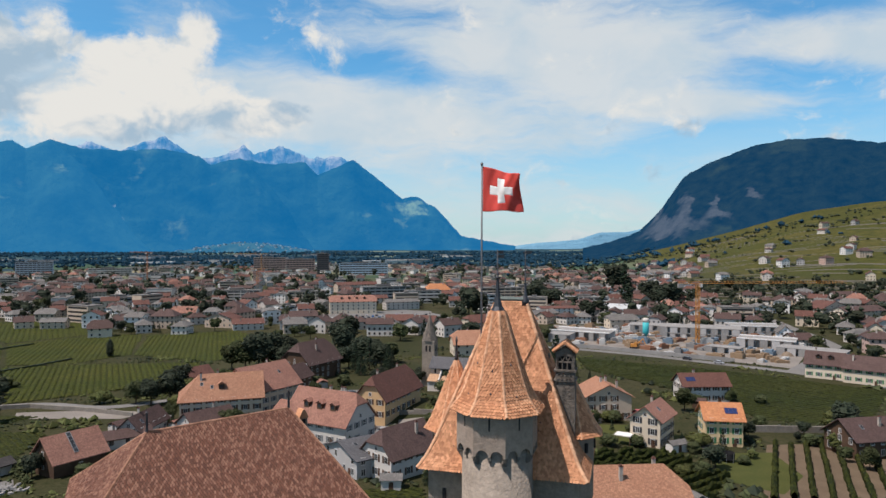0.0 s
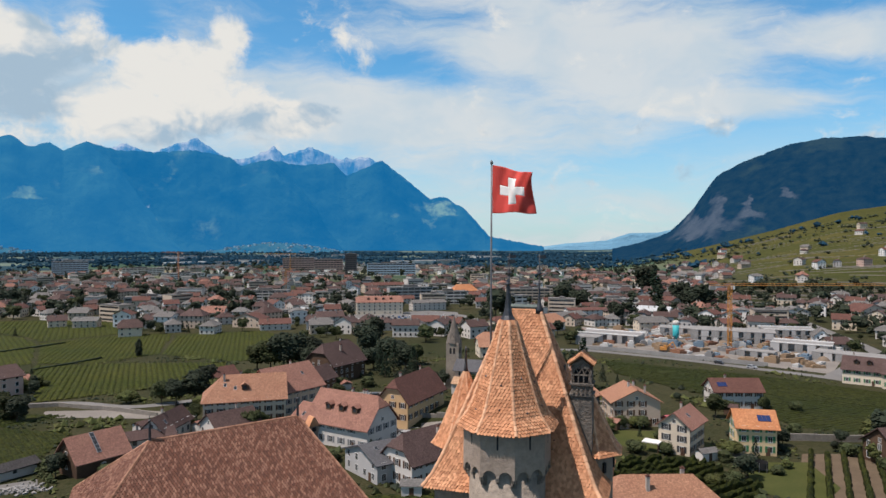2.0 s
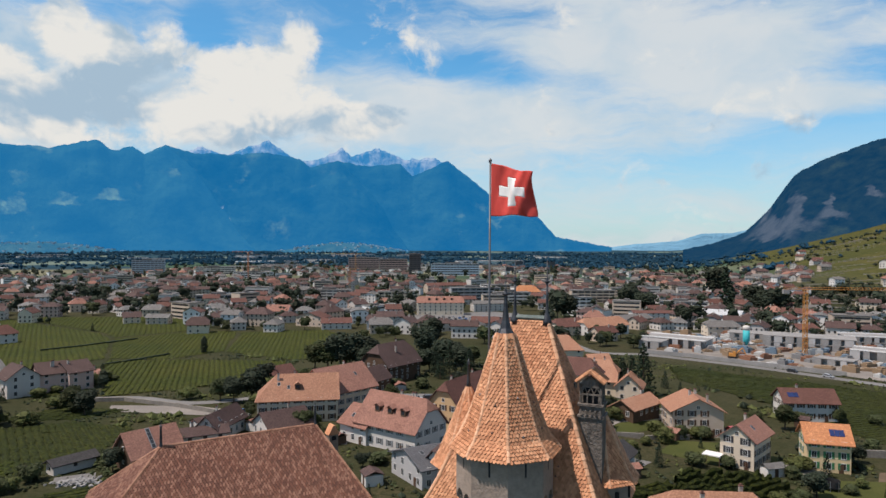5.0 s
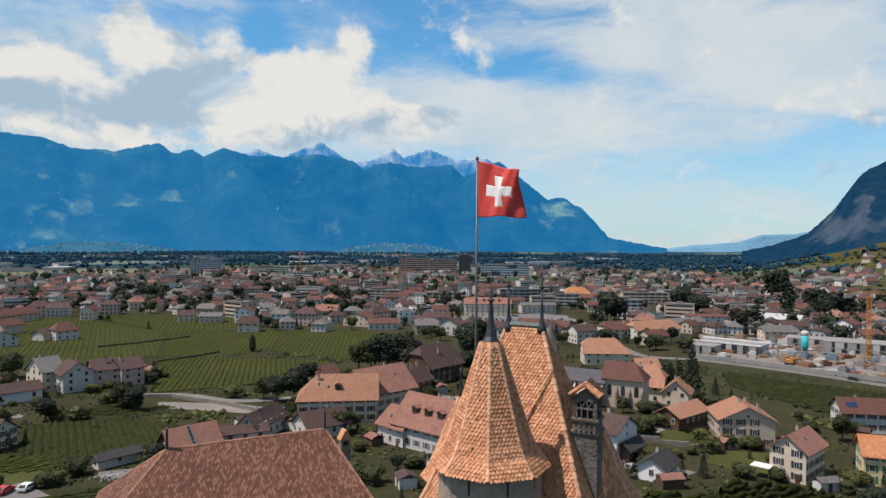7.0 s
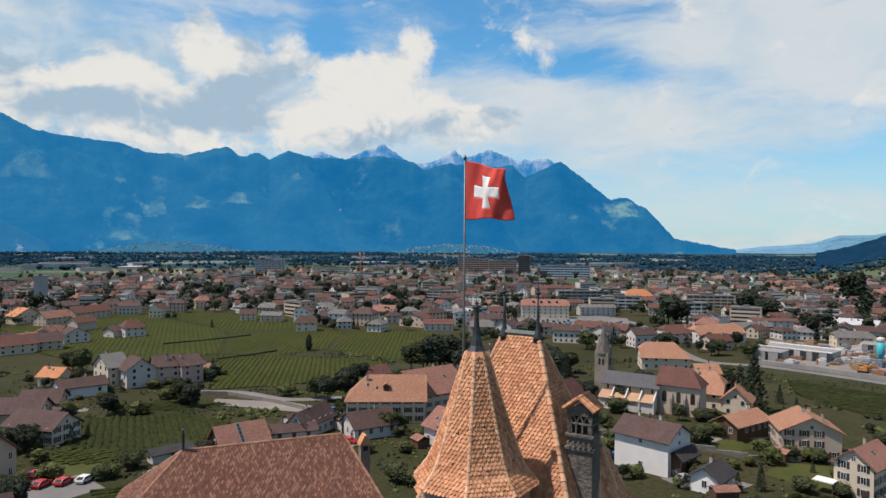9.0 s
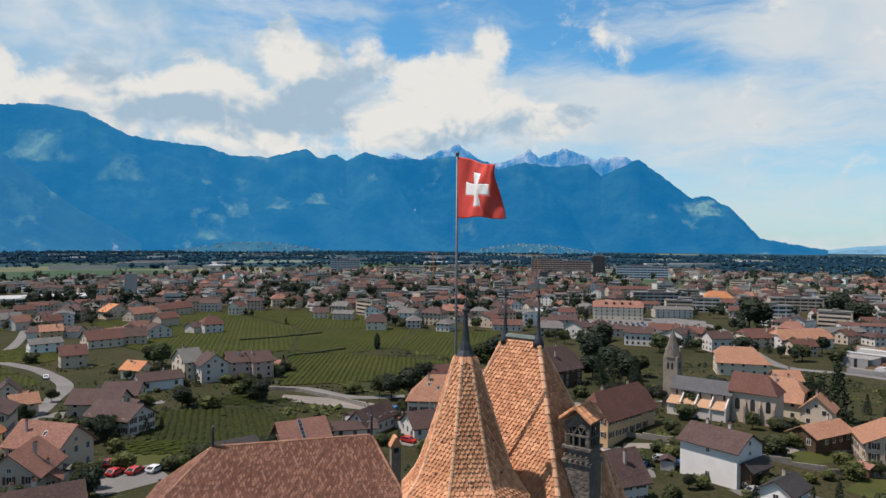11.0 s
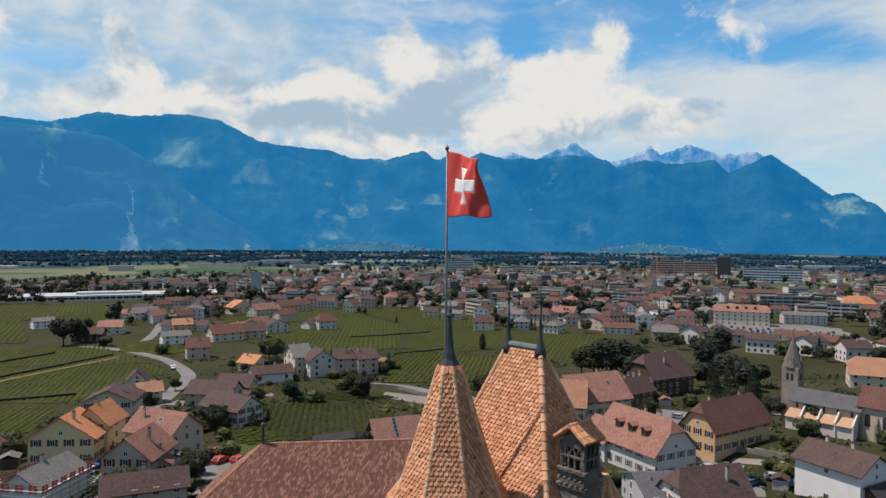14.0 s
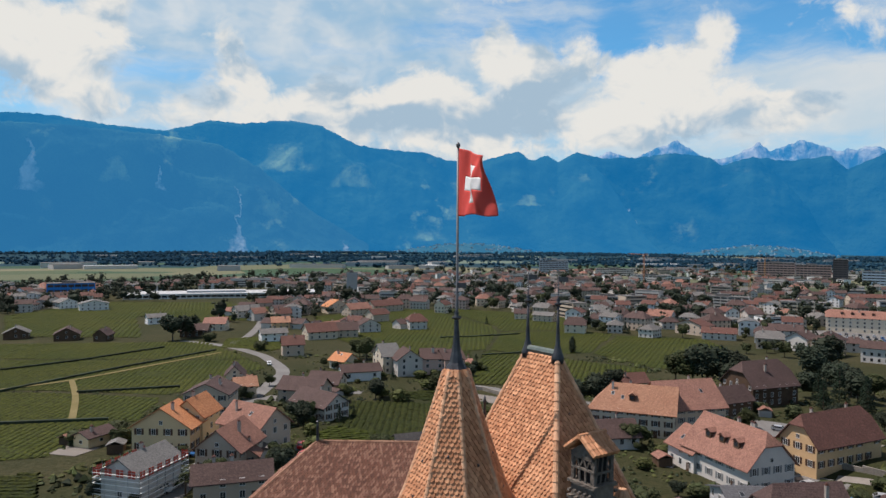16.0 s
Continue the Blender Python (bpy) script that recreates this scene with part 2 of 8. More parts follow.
def thing(name, at, label, category, group="", kind="", yaw=0.0):
    ob = new(name)
    ob.empty_display_size = 0.2
    ob.matrix_world = pose(*at, 0, 0, yaw)
    return tagged(ob, label, category, group, kind)


def child(name, me, parent, m=None, label=""):
    ob = new(name, me)
    ob.parent = parent
    if m is not None:
        ob.matrix_local = m
    return tagged(ob, label) if label else ob


class Geo:
    """Gathers simple solids into one mesh."""

    def __init__(self):
        self.v, self.f = [], []

    def add(self, verts, faces):
        k = len(self.v)
        self.v += [tuple(p) for p in verts]
        self.f += [tuple(k + i for i in f) for f in faces]
        return self

    def box(self, x0, y0, z0, x1, y1, z1, m=None):
        vs = [Vector(p) for p in ((x0, y0, z0), (x1, y0, z0), (x1, y1, z0), (x0, y1, z0), (x0, y0, z1), (x1, y0, z1), (x1, y1, z1), (x0, y1, z1))]
        if m is not None:
            vs = [m @ p for p in vs]
        return self.add(vs, [(3, 2, 1, 0), (4, 5, 6, 7), (0, 1, 5, 4), (1, 2, 6, 5), (2, 3, 7, 6), (3, 0, 4, 7)])

    def lathe(self, x, y, rings, n=12, start=0.0, cap=True):
        """rings: (radius, z) from below upwards."""
        vs, fs = [], []
        for r, z in rings:
            for i in range(n):
                a = start + 2 * math.pi * i / n
                vs.append((x + r * math.cos(a), y + r * math.sin(a), z))
        for k in range(len(rings) - 1):
            for i in range(n):
                j = (i + 1) % n
                fs.append((k * n + i, k * n + j, k * n + n + j, k * n + n + i))
        if cap:
            fs.append(tuple(reversed(range(n))))
            fs.append(tuple(range((len(rings) - 1) * n, len(rings) * n)))
        return self.add(vs, fs)

    def prism(self, poly, lift):
        """A flat polygon (list of points) pushed along the vector lift."""
        n = len(poly)
        a = [Vector(p) for p in poly]
        b = [p + Vector(lift) for p in a]
        fs = [tuple(reversed(range(n))), tuple(range(n, 2 * n))] + [(i, (i + 1) % n, n + (i + 1) % n, n + i) for i in range(n)]
        return self.add(a + b, fs)

    def rod(self, p, q, r, n=6, r2=None):
        p, q = Vector(p), Vector(q)
        d = (q - p).normalized()
        u = d.orthogonal().normalized()
        w = d.cross(u)
        r2 = r if r2 is None else r2
        vs = [p + (u * math.cos(2 * math.pi * i / n) + w * math.sin(2 * math.pi * i / n)) * r for i in range(n)]
        vs += [q + (u * math.cos(2 * math.pi * i / n) + w * math.sin(2 * math.pi * i / n)) * r2 for i in range(n)]
        return self.add(vs, [(i, (i + 1) % n, n + (i + 1) % n, n + i) for i in range(n)] + [tuple(reversed(range(n))), tuple(range(n, 2 * n))])

    def mesh(self, name, material, smooth=False):
        return mesh(name, self.v, self.f, material, smooth)


def part(name, geo, material, parent, label="", smooth=False):
    return child(name, geo.mesh(name, material, smooth), parent, None, label)

# ---- ground and mountains ----
def smooth(v, a, b):
    t = min(1.0, max(0.0, (v - a) / (b - a)))
    return t * t * (3 - 2 * t)


def gz(x, y):
    """Height of the ground."""
    r = math.hypot(x, y)
    az = math.degrees(math.atan2(x, y))
    z = 3 - 29 * (1 - math.exp(-r / 600))
    side = smooth(az, 9, 34) * smooth(az, 175, 120)
    z += side * 175 * smooth(r, 480, 2300)
    if r > 300:
        z += side * smooth(r, 480, 1000) * 9 * noise.noise((x / 170, y / 170, 2.0))
    hill = math.hypot(x - 8, y - 214)
    if hill < 42:
        z += 3.2 * smooth(hill, 42, 20)
    return z


def table(pairs, v):
    if v <= pairs[0][0]:
        return pairs[0][1]
    for (a, p), (b, q) in zip(pairs, pairs[1:]):
        if v <= b:
            return p + (q - p) * (v - a) / (b - a)
    return pairs[-1][1]


def ground_material():
    m = bpy.data.materials.new("valley_ground")
    m.use_nodes = True
    nt = m.node_tree
    p = nt.nodes["Principled BSDF"]
    pos = nt.nodes.new("ShaderNodeNewGeometry").outputs["Position"]
    grass = tone(nt, grain(nt, pos, 0.03, 6), (0.038, 0.041, 0.018), (0.078, 0.066, 0.036))
    grass = tone(nt, grain(nt, pos, 0.9, 5, 0.7), grass, (0.026, 0.031, 0.012))
    vor = nt.nodes.new("ShaderNodeTexVoronoi")
    nt.links.new(pos, vor.inputs["Vector"])
    vor.inputs["Scale"].default_value = 0.0045
    sc = nt.nodes.new("ShaderNodeSeparateColor")
    nt.links.new(vor.outputs["Color"], sc.inputs[0])
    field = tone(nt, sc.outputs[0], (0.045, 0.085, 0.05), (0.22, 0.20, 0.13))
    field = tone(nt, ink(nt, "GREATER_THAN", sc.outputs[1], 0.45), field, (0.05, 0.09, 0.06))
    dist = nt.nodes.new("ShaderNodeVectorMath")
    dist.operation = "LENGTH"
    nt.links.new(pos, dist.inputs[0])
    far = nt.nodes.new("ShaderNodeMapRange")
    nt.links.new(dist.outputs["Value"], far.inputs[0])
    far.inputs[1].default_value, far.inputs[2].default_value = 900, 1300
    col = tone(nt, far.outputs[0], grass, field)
    # wooded plain far out: blue distance haze put into the ground colour
    hazy_wood = tone(nt, grain(nt, pos, 0.004, 5, 0.6), (0.012, 0.040, 0.062), (0.028, 0.066, 0.082))
    hazy_wood = tone(nt, ink(nt, "GREATER_THAN", sc.outputs[2], 0.86), hazy_wood, (0.13, 0.17, 0.14))
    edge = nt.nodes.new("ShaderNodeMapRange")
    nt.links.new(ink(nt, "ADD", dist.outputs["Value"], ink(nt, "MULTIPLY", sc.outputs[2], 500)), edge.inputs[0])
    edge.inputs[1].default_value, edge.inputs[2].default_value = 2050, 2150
    col = tone(nt, edge.outputs[0], col, hazy_wood)
    sepp = nt.nodes.new("ShaderNodeSeparateXYZ")
    nt.links.new(pos, sepp.inputs[0])
    slope = nt.nodes.new("ShaderNodeMapRange")
    nt.links.new(sepp.outputs[2], slope.inputs[0])
    slope.inputs[1].default_value, slope.inputs[2].default_value = -8, 6
    east = nt.nodes.new("ShaderNodeMapRange")
    nt.links.new(sepp.outputs[0], east.inputs[0])
    east.inputs[1].default_value, east.inputs[2].default_value = 150, 240
    vor2 = nt.nodes.new("ShaderNodeTexVoronoi")
    nt.links.new(pos, vor2.inputs["Vector"])
    vor2.inputs["Scale"].default_value = 0.011
    sc2 = nt.nodes.new("ShaderNodeSeparateColor")
    nt.links.new(vor2.outputs["Color"], sc2.inputs[0])
    plots = tone(nt, sc2.outputs[0], (0.062, 0.068, 0.016), (0.115, 0.098, 0.03))
    plots = tone(nt, grain(nt, pos, 0.08, 5, 0.6), plots, (0.045, 0.05, 0.015))
    col = tone(nt, ink(nt, "MULTIPLY", slope.outputs[0], east.outputs[0]), col, plots)
    nt.links.new(col, p.inputs["Base Color"])
    p.inputs["Roughness"].default_value = 0.95
    p.inputs["Specular IOR Level"].default_value = 0.1
    bn = nt.nodes.new("ShaderNodeBump")
    bn.inputs["Strength"].default_value, bn.inputs["Distance"].default_value = 0.5, 0.3
    nt.links.new(grain(nt, pos, 1.4, 5), bn.inputs["Height"])
    nt.links.new(bn.outputs[0], p.inputs["Normal"])
    return m


def build_ground():
    radii = [0.0] + [20 * 1.052 ** k for k in range(109)]
    angles = []
    a = -180.0
    while a < 179.9:
        angles.append(a)
        a += 0.6 if -82 <= a < 42 else 3.0
    vs, fs = [(0, 0, gz(0, 0))], []
    n = len(angles)
    for r in radii[1:]:
        for d in angles:
            x, y = r * math.sin(radians(d)), r * math.cos(radians(d))
            vs.append((x, y, gz(x, y)))
    for i in range(n):
        fs.append((0, 1 + (i + 1) % n, 1 + i))
    for k in range(len(radii) - 2):
        for i in range(n):
            j = (i + 1) % n
            fs.append((1 + k * n + i, 1 + k * n + j, 1 + (k + 1) * n + j, 1 + (k + 1) * n + i))
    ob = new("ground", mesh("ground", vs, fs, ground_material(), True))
    tagged(ob, "green valley floor with meadows, gardens and fields", "ground", kind="structure")


def mountain_material(name, low, high, rock, meadow, rock_from, haze_glow, haze_strength, rough_scale=0.004, slips=(), alps=()):
    """slips: bare scars, each (azimuth, z from, z to, half width in degrees)."""
    m = bpy.data.materials.new(name)
    m.use_nodes = True
    nt = m.node_tree
    p = nt.nodes["Principled BSDF"]
    geo = nt.nodes.new("ShaderNodeNewGeometry")
    pos = geo.outputs["Position"]
    col = tone(nt, grain(nt, pos, rough_scale, 8, 0.6), low, high)
    patch_ = ink(nt, "MULTIPLY", grain(nt, pos, 0.006, 5, 0.6, 0.56, 0.66), grain(nt, pos, 0.0022, 2, 0.5, 0.52, 0.68))
    col = tone(nt, patch_, col, meadow)
    sep = nt.nodes.new("ShaderNodeSeparateXYZ")
    nt.links.new(pos, sep.inputs[0])
    up = nt.nodes.new("ShaderNodeMapRange")
    nt.links.new(sep.outputs[2], up.inputs[0])
    up.inputs[1].default_value, up.inputs[2].default_value = rock_from
    streaks = nt.nodes.new("ShaderNodeMapping")
    nt.links.new(pos, streaks.inputs[0])
    streaks.inputs[3].default_value = (1, 1, 0.35)
    col = tone(nt, ink(nt, "MULTIPLY", up.outputs[0], grain(nt, streaks.outputs[0], 0.012, 6, 0.65, 0.42, 0.58)), col, rock)
    if slips or alps:
        wob = ink(nt, "MULTIPLY", ink(nt, "SUBTRACT", grain(nt, pos, 0.012, 5, 0.6, 0.2, 0.8), 0.5), 1.3)
        az = ink(nt, "ADD", ink(nt, "DEGREES", ink(nt, "ARCTAN2", sep.outputs[0], sep.outputs[1])), wob)
        for k, (a, z0, z1, w) in enumerate(slips + alps):
            zw = ink(nt, "ADD", sep.outputs[2], ink(nt, "MULTIPLY", wob, 45))
            fan = ink(nt, "DIVIDE", ink(nt, "SUBTRACT", z1, zw), z1 - z0)
            bare = k < len(slips)
            span = ink(nt, "MULTIPLY", ink(nt, "ADD", ink(nt, "POWER", ink(nt, "MAXIMUM", fan, 0.0), 2.0), 0.16 if bare else 0.8), w)
            mid = ink(nt, "ABSOLUTE", ink(nt, "DIVIDE", ink(nt, "SUBTRACT", az, a), span))
            wide = ink(nt, "MULTIPLY", ink(nt, "SUBTRACT", 1.0, mid), 2.0)
            half = (z1 - z0) / 2
            inz = ink(nt, "SUBTRACT", 1.0, ink(nt, "POWER", ink(nt, "ABSOLUTE", ink(nt, "DIVIDE", ink(nt, "SUBTRACT", zw, (z0 + z1) / 2), half)), 5.0))
            inz = ink(nt, "MAXIMUM", inz, 0.0)
            n = nt.nodes.new("ShaderNodeClamp")
            nt.links.new(ink(nt, "MULTIPLY", wide, inz), n.inputs[0])
            mask = ink(nt, "MULTIPLY", n.outputs[0], grain(nt, pos, 0.015 if bare else 0.009, 5, 0.6, 0.3, 0.55))
            col = tone(nt, ink(nt, "MULTIPLY", mask, 0.8), col, rock if bare else meadow)
    nt.links.new(col, p.inputs["Base Color"])
    p.inputs["Roughness"].default_value, p.inputs["Specular IOR Level"].default_value = 1.0, 0.0
    # blue haze in front of the slopes, put into the emission
    p.inputs["Emission Color"].default_value, p.inputs["Emission Strength"].default_value = (*haze_glow, 1), haze_strength
    bn = nt.nodes.new("ShaderNodeBump")
    bn.inputs["Strength"].default_value, bn.inputs["Distance"].default_value = 0.8, 18
    nt.links.new(grain(nt, pos, 0.02, 8, 0.65, 0.2, 0.8), bn.inputs["Height"])
    nt.links.new(bn.outputs[0], p.inputs["Normal"])
    return m


def build_range(name, crest, foot, top, material, label, seed, rough=1.0, step=0.12, cut=0.62, wide=4.0):
    """A range of mountains: crest holds azimuth and elevation as seen from the castle."""
    a0, a1 = crest[0][0], crest[-1][0]
    n, k = int((a1 - a0) / step), 34
    vs, fs = [], []
    for i in range(n + 1):
        az = a0 + (a1 - a0) * i / n
        s, c = math.sin(radians(az)), math.cos(radians(az))
        peak = 46 + top * math.tan(radians(table(crest, az)))
        peak += rough * top * 0.0016 * (noise.noise((az * 1.9, seed, 0.3)) + 0.6 * noise.noise((az * 5.1, seed, 1.3)) + 0.35 * noise.noise((az * 11.0, seed, 2.3)))
        base = -40.0
        for j in range(k + 1):
            t = j / k
            r = foot + (top - foot) * t
            u = az + 1.6 * noise.noise((az * 0.15, t * 1.5, seed))
            u += 5.0 * t * noise.noise((az * 0.06, seed, 4.0)) + 2.0 * t
            fold = abs(noise.noise((u / wide * 0.6, seed + t * 1.3, 0.0))) + 0.5 * abs(noise.noise((u / wide * 1.5, seed + t * 3.0, 5.0))) + 0.20 * abs(noise.noise((u / wide * 4.0, seed + t * 7, 9.0))) + 0.07 * abs(noise.noise((u / wide * 9.0, seed + t * 12, 2.0)))
            g = t ** 1.12
            h = base + (peak - base) * (g + cut * (0.26 - 0.62 * fold) * math.sin(math.pi * t) ** 0.8 * (0.45 + 0.55 * t))
            h = min(h, base + (peak - base) * (0.10 + 0.90 * t ** 0.55))
            vs.append((r * s, r * c, h))
        vs.append((top * 1.03 * s, top * 1.03 * c, base))
    w = k + 2
    for i in range(n):
        for j in range(w - 1):
            fs.append((i * w + j, i * w + j + 1, (i + 1) * w + j + 1, (i + 1) * w + j))
    ob = new(name, mesh(name, vs, fs, material, True))
    return tagged(ob, label, "mountain", kind="structure")


build_ground()
CREST_FRONT = [
    (-82.0, 8.3), (-73.7, 8.51), (-72.4, 8.73), (-69.9, 8.68), (-67.2, 8.39), (-62.7, 8.12), (-59.3, 9.14), (-57.2, 8.99),
    (-53.2, 9.45), (-50.5, 9.05), (-47.8, 7.63), (-45.0, 7.27), (-42.2, 7.12), (-40.3, 6.49), (-37.5, 6.45), (-34.4, 7.27),
    (-33.4, 6.43), (-32.0, 6.9), (-31.2, 6.28), (-29.7, 7.07), (-27.5, 6.52), (-25.0, 6.6), (-22.1, 6.8), (-19.5, 6.42),
    (-18.7, 5.71), (-16.4, 6.36), (-14.4, 5.93), (-11.3, 6.15), (-10.3, 5.16), (-7.4, 6.45), (-4.4, 4.08), (-3.4, 3.29),
    (-2.2, 3.49), (-0.4, 2.37), (1.5, 0.21), (4.0, -0.26), (6.0, -0.6)]
CREST_BACK = [
    (-30.0, 5.8), (-29.3, 6.2), (-27.1, 7.1), (-25.4, 6.4), (-23.5, 7.2), (-22.0, 7.75), (-20.2, 6.5), (-19.0, 6.2), (-17.6, 6.5),
    (-16.1, 7.35), (-15.3, 6.7), (-13.1, 7.4), (-10.9, 6.5), (-8.6, 6.66), (-7.2, 6.1), (-5.0, 3.5)]
CREST_SPUR = [(-80.0, 7.5), (-73.8, 8.0), (-69.8, 8.1), (-63.5, 7.9), (-58.5, 7.3), (-55.5, 5.6), (-51.4, 2.2), (-46.7, -0.5)]
CREST_HILL = [
    (11.5, -0.75), (13.7, -0.25), (15.9, 0.6), (17.4, 2.1), (18.6, 3.9), (19.3, 4.9), (20.9, 5.8), (24.1, 7.0),
    (26.4, 7.35), (29.4, 7.3), (31.5, 6.9), (33.0, 6.7), (40.0, 8.0), (60.0, 9.0), (85.0, 7.0)]
CREST_FAR = [(4.0, -0.9), (7.8, -0.35), (11.0, -0.1), (12.8, 0.5), (15.0, 0.55), (16.3, 0.85), (24.0, 1.2)]
# bluish wooded slopes; HAZE is the air's blue veil, emitted by the mountains themselves
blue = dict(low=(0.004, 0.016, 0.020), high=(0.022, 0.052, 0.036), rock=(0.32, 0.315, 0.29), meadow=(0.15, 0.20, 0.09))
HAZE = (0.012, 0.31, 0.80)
FIRST = [p for p in CREST_FRONT if p[0] < -29] + [(-27.6, 5.3), (-25.2, 2.4), (-23.0, -0.6)]
SECOND = [(-34.0, 5.2)] + [p for p in CREST_FRONT if -31.5 < p[0] < -15] + [(-14.2, 4.3), (-12.4, 2.0), (-10.6, -0.6)]
THIRD = [(-20.5, 5.0)] + [p for p in CREST_FRONT if p[0] > -19]
# far hills and rocky peaks also carry haze in their base colours
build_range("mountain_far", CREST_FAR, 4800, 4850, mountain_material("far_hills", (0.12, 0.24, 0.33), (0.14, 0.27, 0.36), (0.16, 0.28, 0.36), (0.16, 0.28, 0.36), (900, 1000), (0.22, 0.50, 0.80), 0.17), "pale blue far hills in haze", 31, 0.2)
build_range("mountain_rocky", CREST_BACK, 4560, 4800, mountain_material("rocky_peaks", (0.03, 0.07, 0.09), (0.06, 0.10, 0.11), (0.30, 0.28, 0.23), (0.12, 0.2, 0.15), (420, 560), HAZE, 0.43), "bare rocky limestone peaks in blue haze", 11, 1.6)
build_range("mountain_wooded", THIRD, 4150, 4560, mountain_material("wooded_mountains_far", **blue, rock_from=(540, 640), haze_glow=HAZE, haze_strength=0.33), "wooded mountain above the valley mouth in blue haze", 3, cut=0.85, wide=8.0)
build_range("mountain_wooded", SECOND, 3900, 4350, mountain_material("wooded_mountains_mid", **blue, rock_from=(560, 700), haze_glow=HAZE, haze_strength=0.33, slips=((-25.4, 60, 230, 0.55),), alps=((-31.0, 200, 300, 0.7),)), "wooded mountain flank in blue haze", 5, cut=0.85, wide=8.0)
build_range("mountain_wooded", FIRST, 3650, 4200, mountain_material("wooded_mountains_near", **blue, rock_from=(720, 900), haze_glow=(0.025, 0.325, 0.78), haze_strength=0.36, alps=((-53.5, 420, 600, 1.6), (-48.0, 330, 480, 1.2), (-41.5, 40, 170, 1.0), (-36.5, 200, 270, 0.8), (-39.5, 150, 260, 0.6), (-33.5, 230, 300, 0.8))), "wooded mountain chain with meadows in blue haze", 8, cut=0.95, wide=10.0)
build_range("mountain_spur", CREST_SPUR, 3420, 3700, mountain_material("wooded_spur", **blue, rock_from=(600, 760), haze_glow=(0.05, 0.34, 0.76), haze_strength=0.36, slips=((-71.6, 250, 500, 0.9), (-62.9, 260, 400, 0.45), (-57.1, -60, 110, 1.3), (-57.0, 60, 330, 0.16), (-48.6, -40, 40, 0.5)), alps=((-66.0, 300, 420, 0.8),)), "wooded mountain spur with pale landslips in blue haze", 17, cut=0.95, wide=8.0)
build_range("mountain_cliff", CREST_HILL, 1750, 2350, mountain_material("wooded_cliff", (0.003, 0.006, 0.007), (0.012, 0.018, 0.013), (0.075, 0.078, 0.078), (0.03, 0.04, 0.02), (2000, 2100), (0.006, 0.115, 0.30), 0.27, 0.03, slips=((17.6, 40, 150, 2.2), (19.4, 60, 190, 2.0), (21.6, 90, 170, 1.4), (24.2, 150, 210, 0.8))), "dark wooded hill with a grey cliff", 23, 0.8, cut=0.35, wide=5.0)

# ---- castle ----
KEEP, KEEP_TURN = Vector((4.48, 44.65, 0)), radians(-15)
KR = Vector((math.cos(KEEP_TURN), math.sin(KEEP_TURN), 0))       # along the ridge
KN = Vector((math.sin(KEEP_TURN), -math.cos(KEEP_TURN), 0))      # towards the front


def tile_shape(w, l, th):
    """One flat tile with a rounded tail: x across, y down the slope, z out of the roof."""
    pts = [(-w / 2, -0.02), (w / 2, -0.02), (w / 2, l * 0.66), (w * 0.40, l * 0.84), (w * 0.2, l * 0.96), (0, l), (-w * 0.2, l * 0.96), (-w * 0.40, l * 0.84), (-w / 2, l * 0.66)]
    top = [(x, y, th * (0.35 + 1.25 * max(0, y) / l)) for x, y in pts]
    low = [(x, y, th * 1.25 * max(0, y) / l - th * 0.6) for x, y in pts]
    n = len(pts)
    faces = [tuple(range(n - 1, -1, -1))] + [(i, (i + 1) % n, n + (i + 1) % n, n + i) for i in range(1, n)]
    return [Vector(p) for p in top + low], faces


def tile_slope(parent, left, right, w, step, mats, rng, singles=(0, 0), out=None, odd=0.05, thick=0.055, fill=0.93):
    """Lays tiles on a roof face. left(s), right(s): its edges from the eaves (0) to the top (1).
    Tiles whose height share lies in singles become objects of their own, up to 300 on one thing."""
    shape, faces = tile_shape(w * fill, step * 1.55, thick)
    one = mesh("tile", shape, faces, mats[1])
    rest, count = Geo(), 0
    n = 240
    arc, prev = [0.0], (left(0) + right(0)) / 2
    for i in range(1, n + 1):
        q = (left(i / n) + right(i / n)) / 2
        arc.append(arc[-1] + (q - prev).length)
        prev = q
    rows = int(arc[-1] / step)
    for k in range(rows + 1):
        d = k * step
        i = next((j for j in range(n) if arc[j + 1] >= d), n - 1)
        s = (i + (d - arc[i]) / max(1e-6, arc[i + 1] - arc[i])) / n
        s2 = min(1.0, s + 0.02)
        s1 = s2 - 0.02
        a, b = left(s), right(s)
        up = ((left(s2) + right(s2)) - (left(s1) + right(s1))).normalized()
        across = (b - a)
        width = across.length
        if width < w * 0.6:
            continue
        across.normalize()
        normal = across.cross(up).normalized()
        m = int(width / w / 2) + 2
        for j in range(-m, m + 1):
            x = width / 2 + (j + (0.5 if k % 2 else 0.0)) * w
            x += rng.uniform(-0.006, 0.006)
            if x < 0.0 or x > width:
                continue
            o = a + across * x + up * (step * 0.75 + rng.uniform(-0.008, 0.008)) + normal * (0.012 + rng.uniform(0, 0.008))
            tilt = rng.gauss(0, odd)
            ax, dn = across * math.cos(tilt) + up * math.sin(tilt), -up * math.cos(tilt) + across * math.sin(tilt)
            if singles[0] <= s < singles[1] and out is not None and out[0] < 300:
                mat4 = Matrix(((ax.x, dn.x, normal.x, o.x), (ax.y, dn.y, normal.y, o.y), (ax.z, dn.z, normal.z, o.z), (0, 0, 0, 1)))
                child("tile", one, parent, mat4)
                out[0] += 1
            else:
                rest.add([o + ax * p.x + dn * p.y + normal * p.z for p in shape], faces)
    return rest


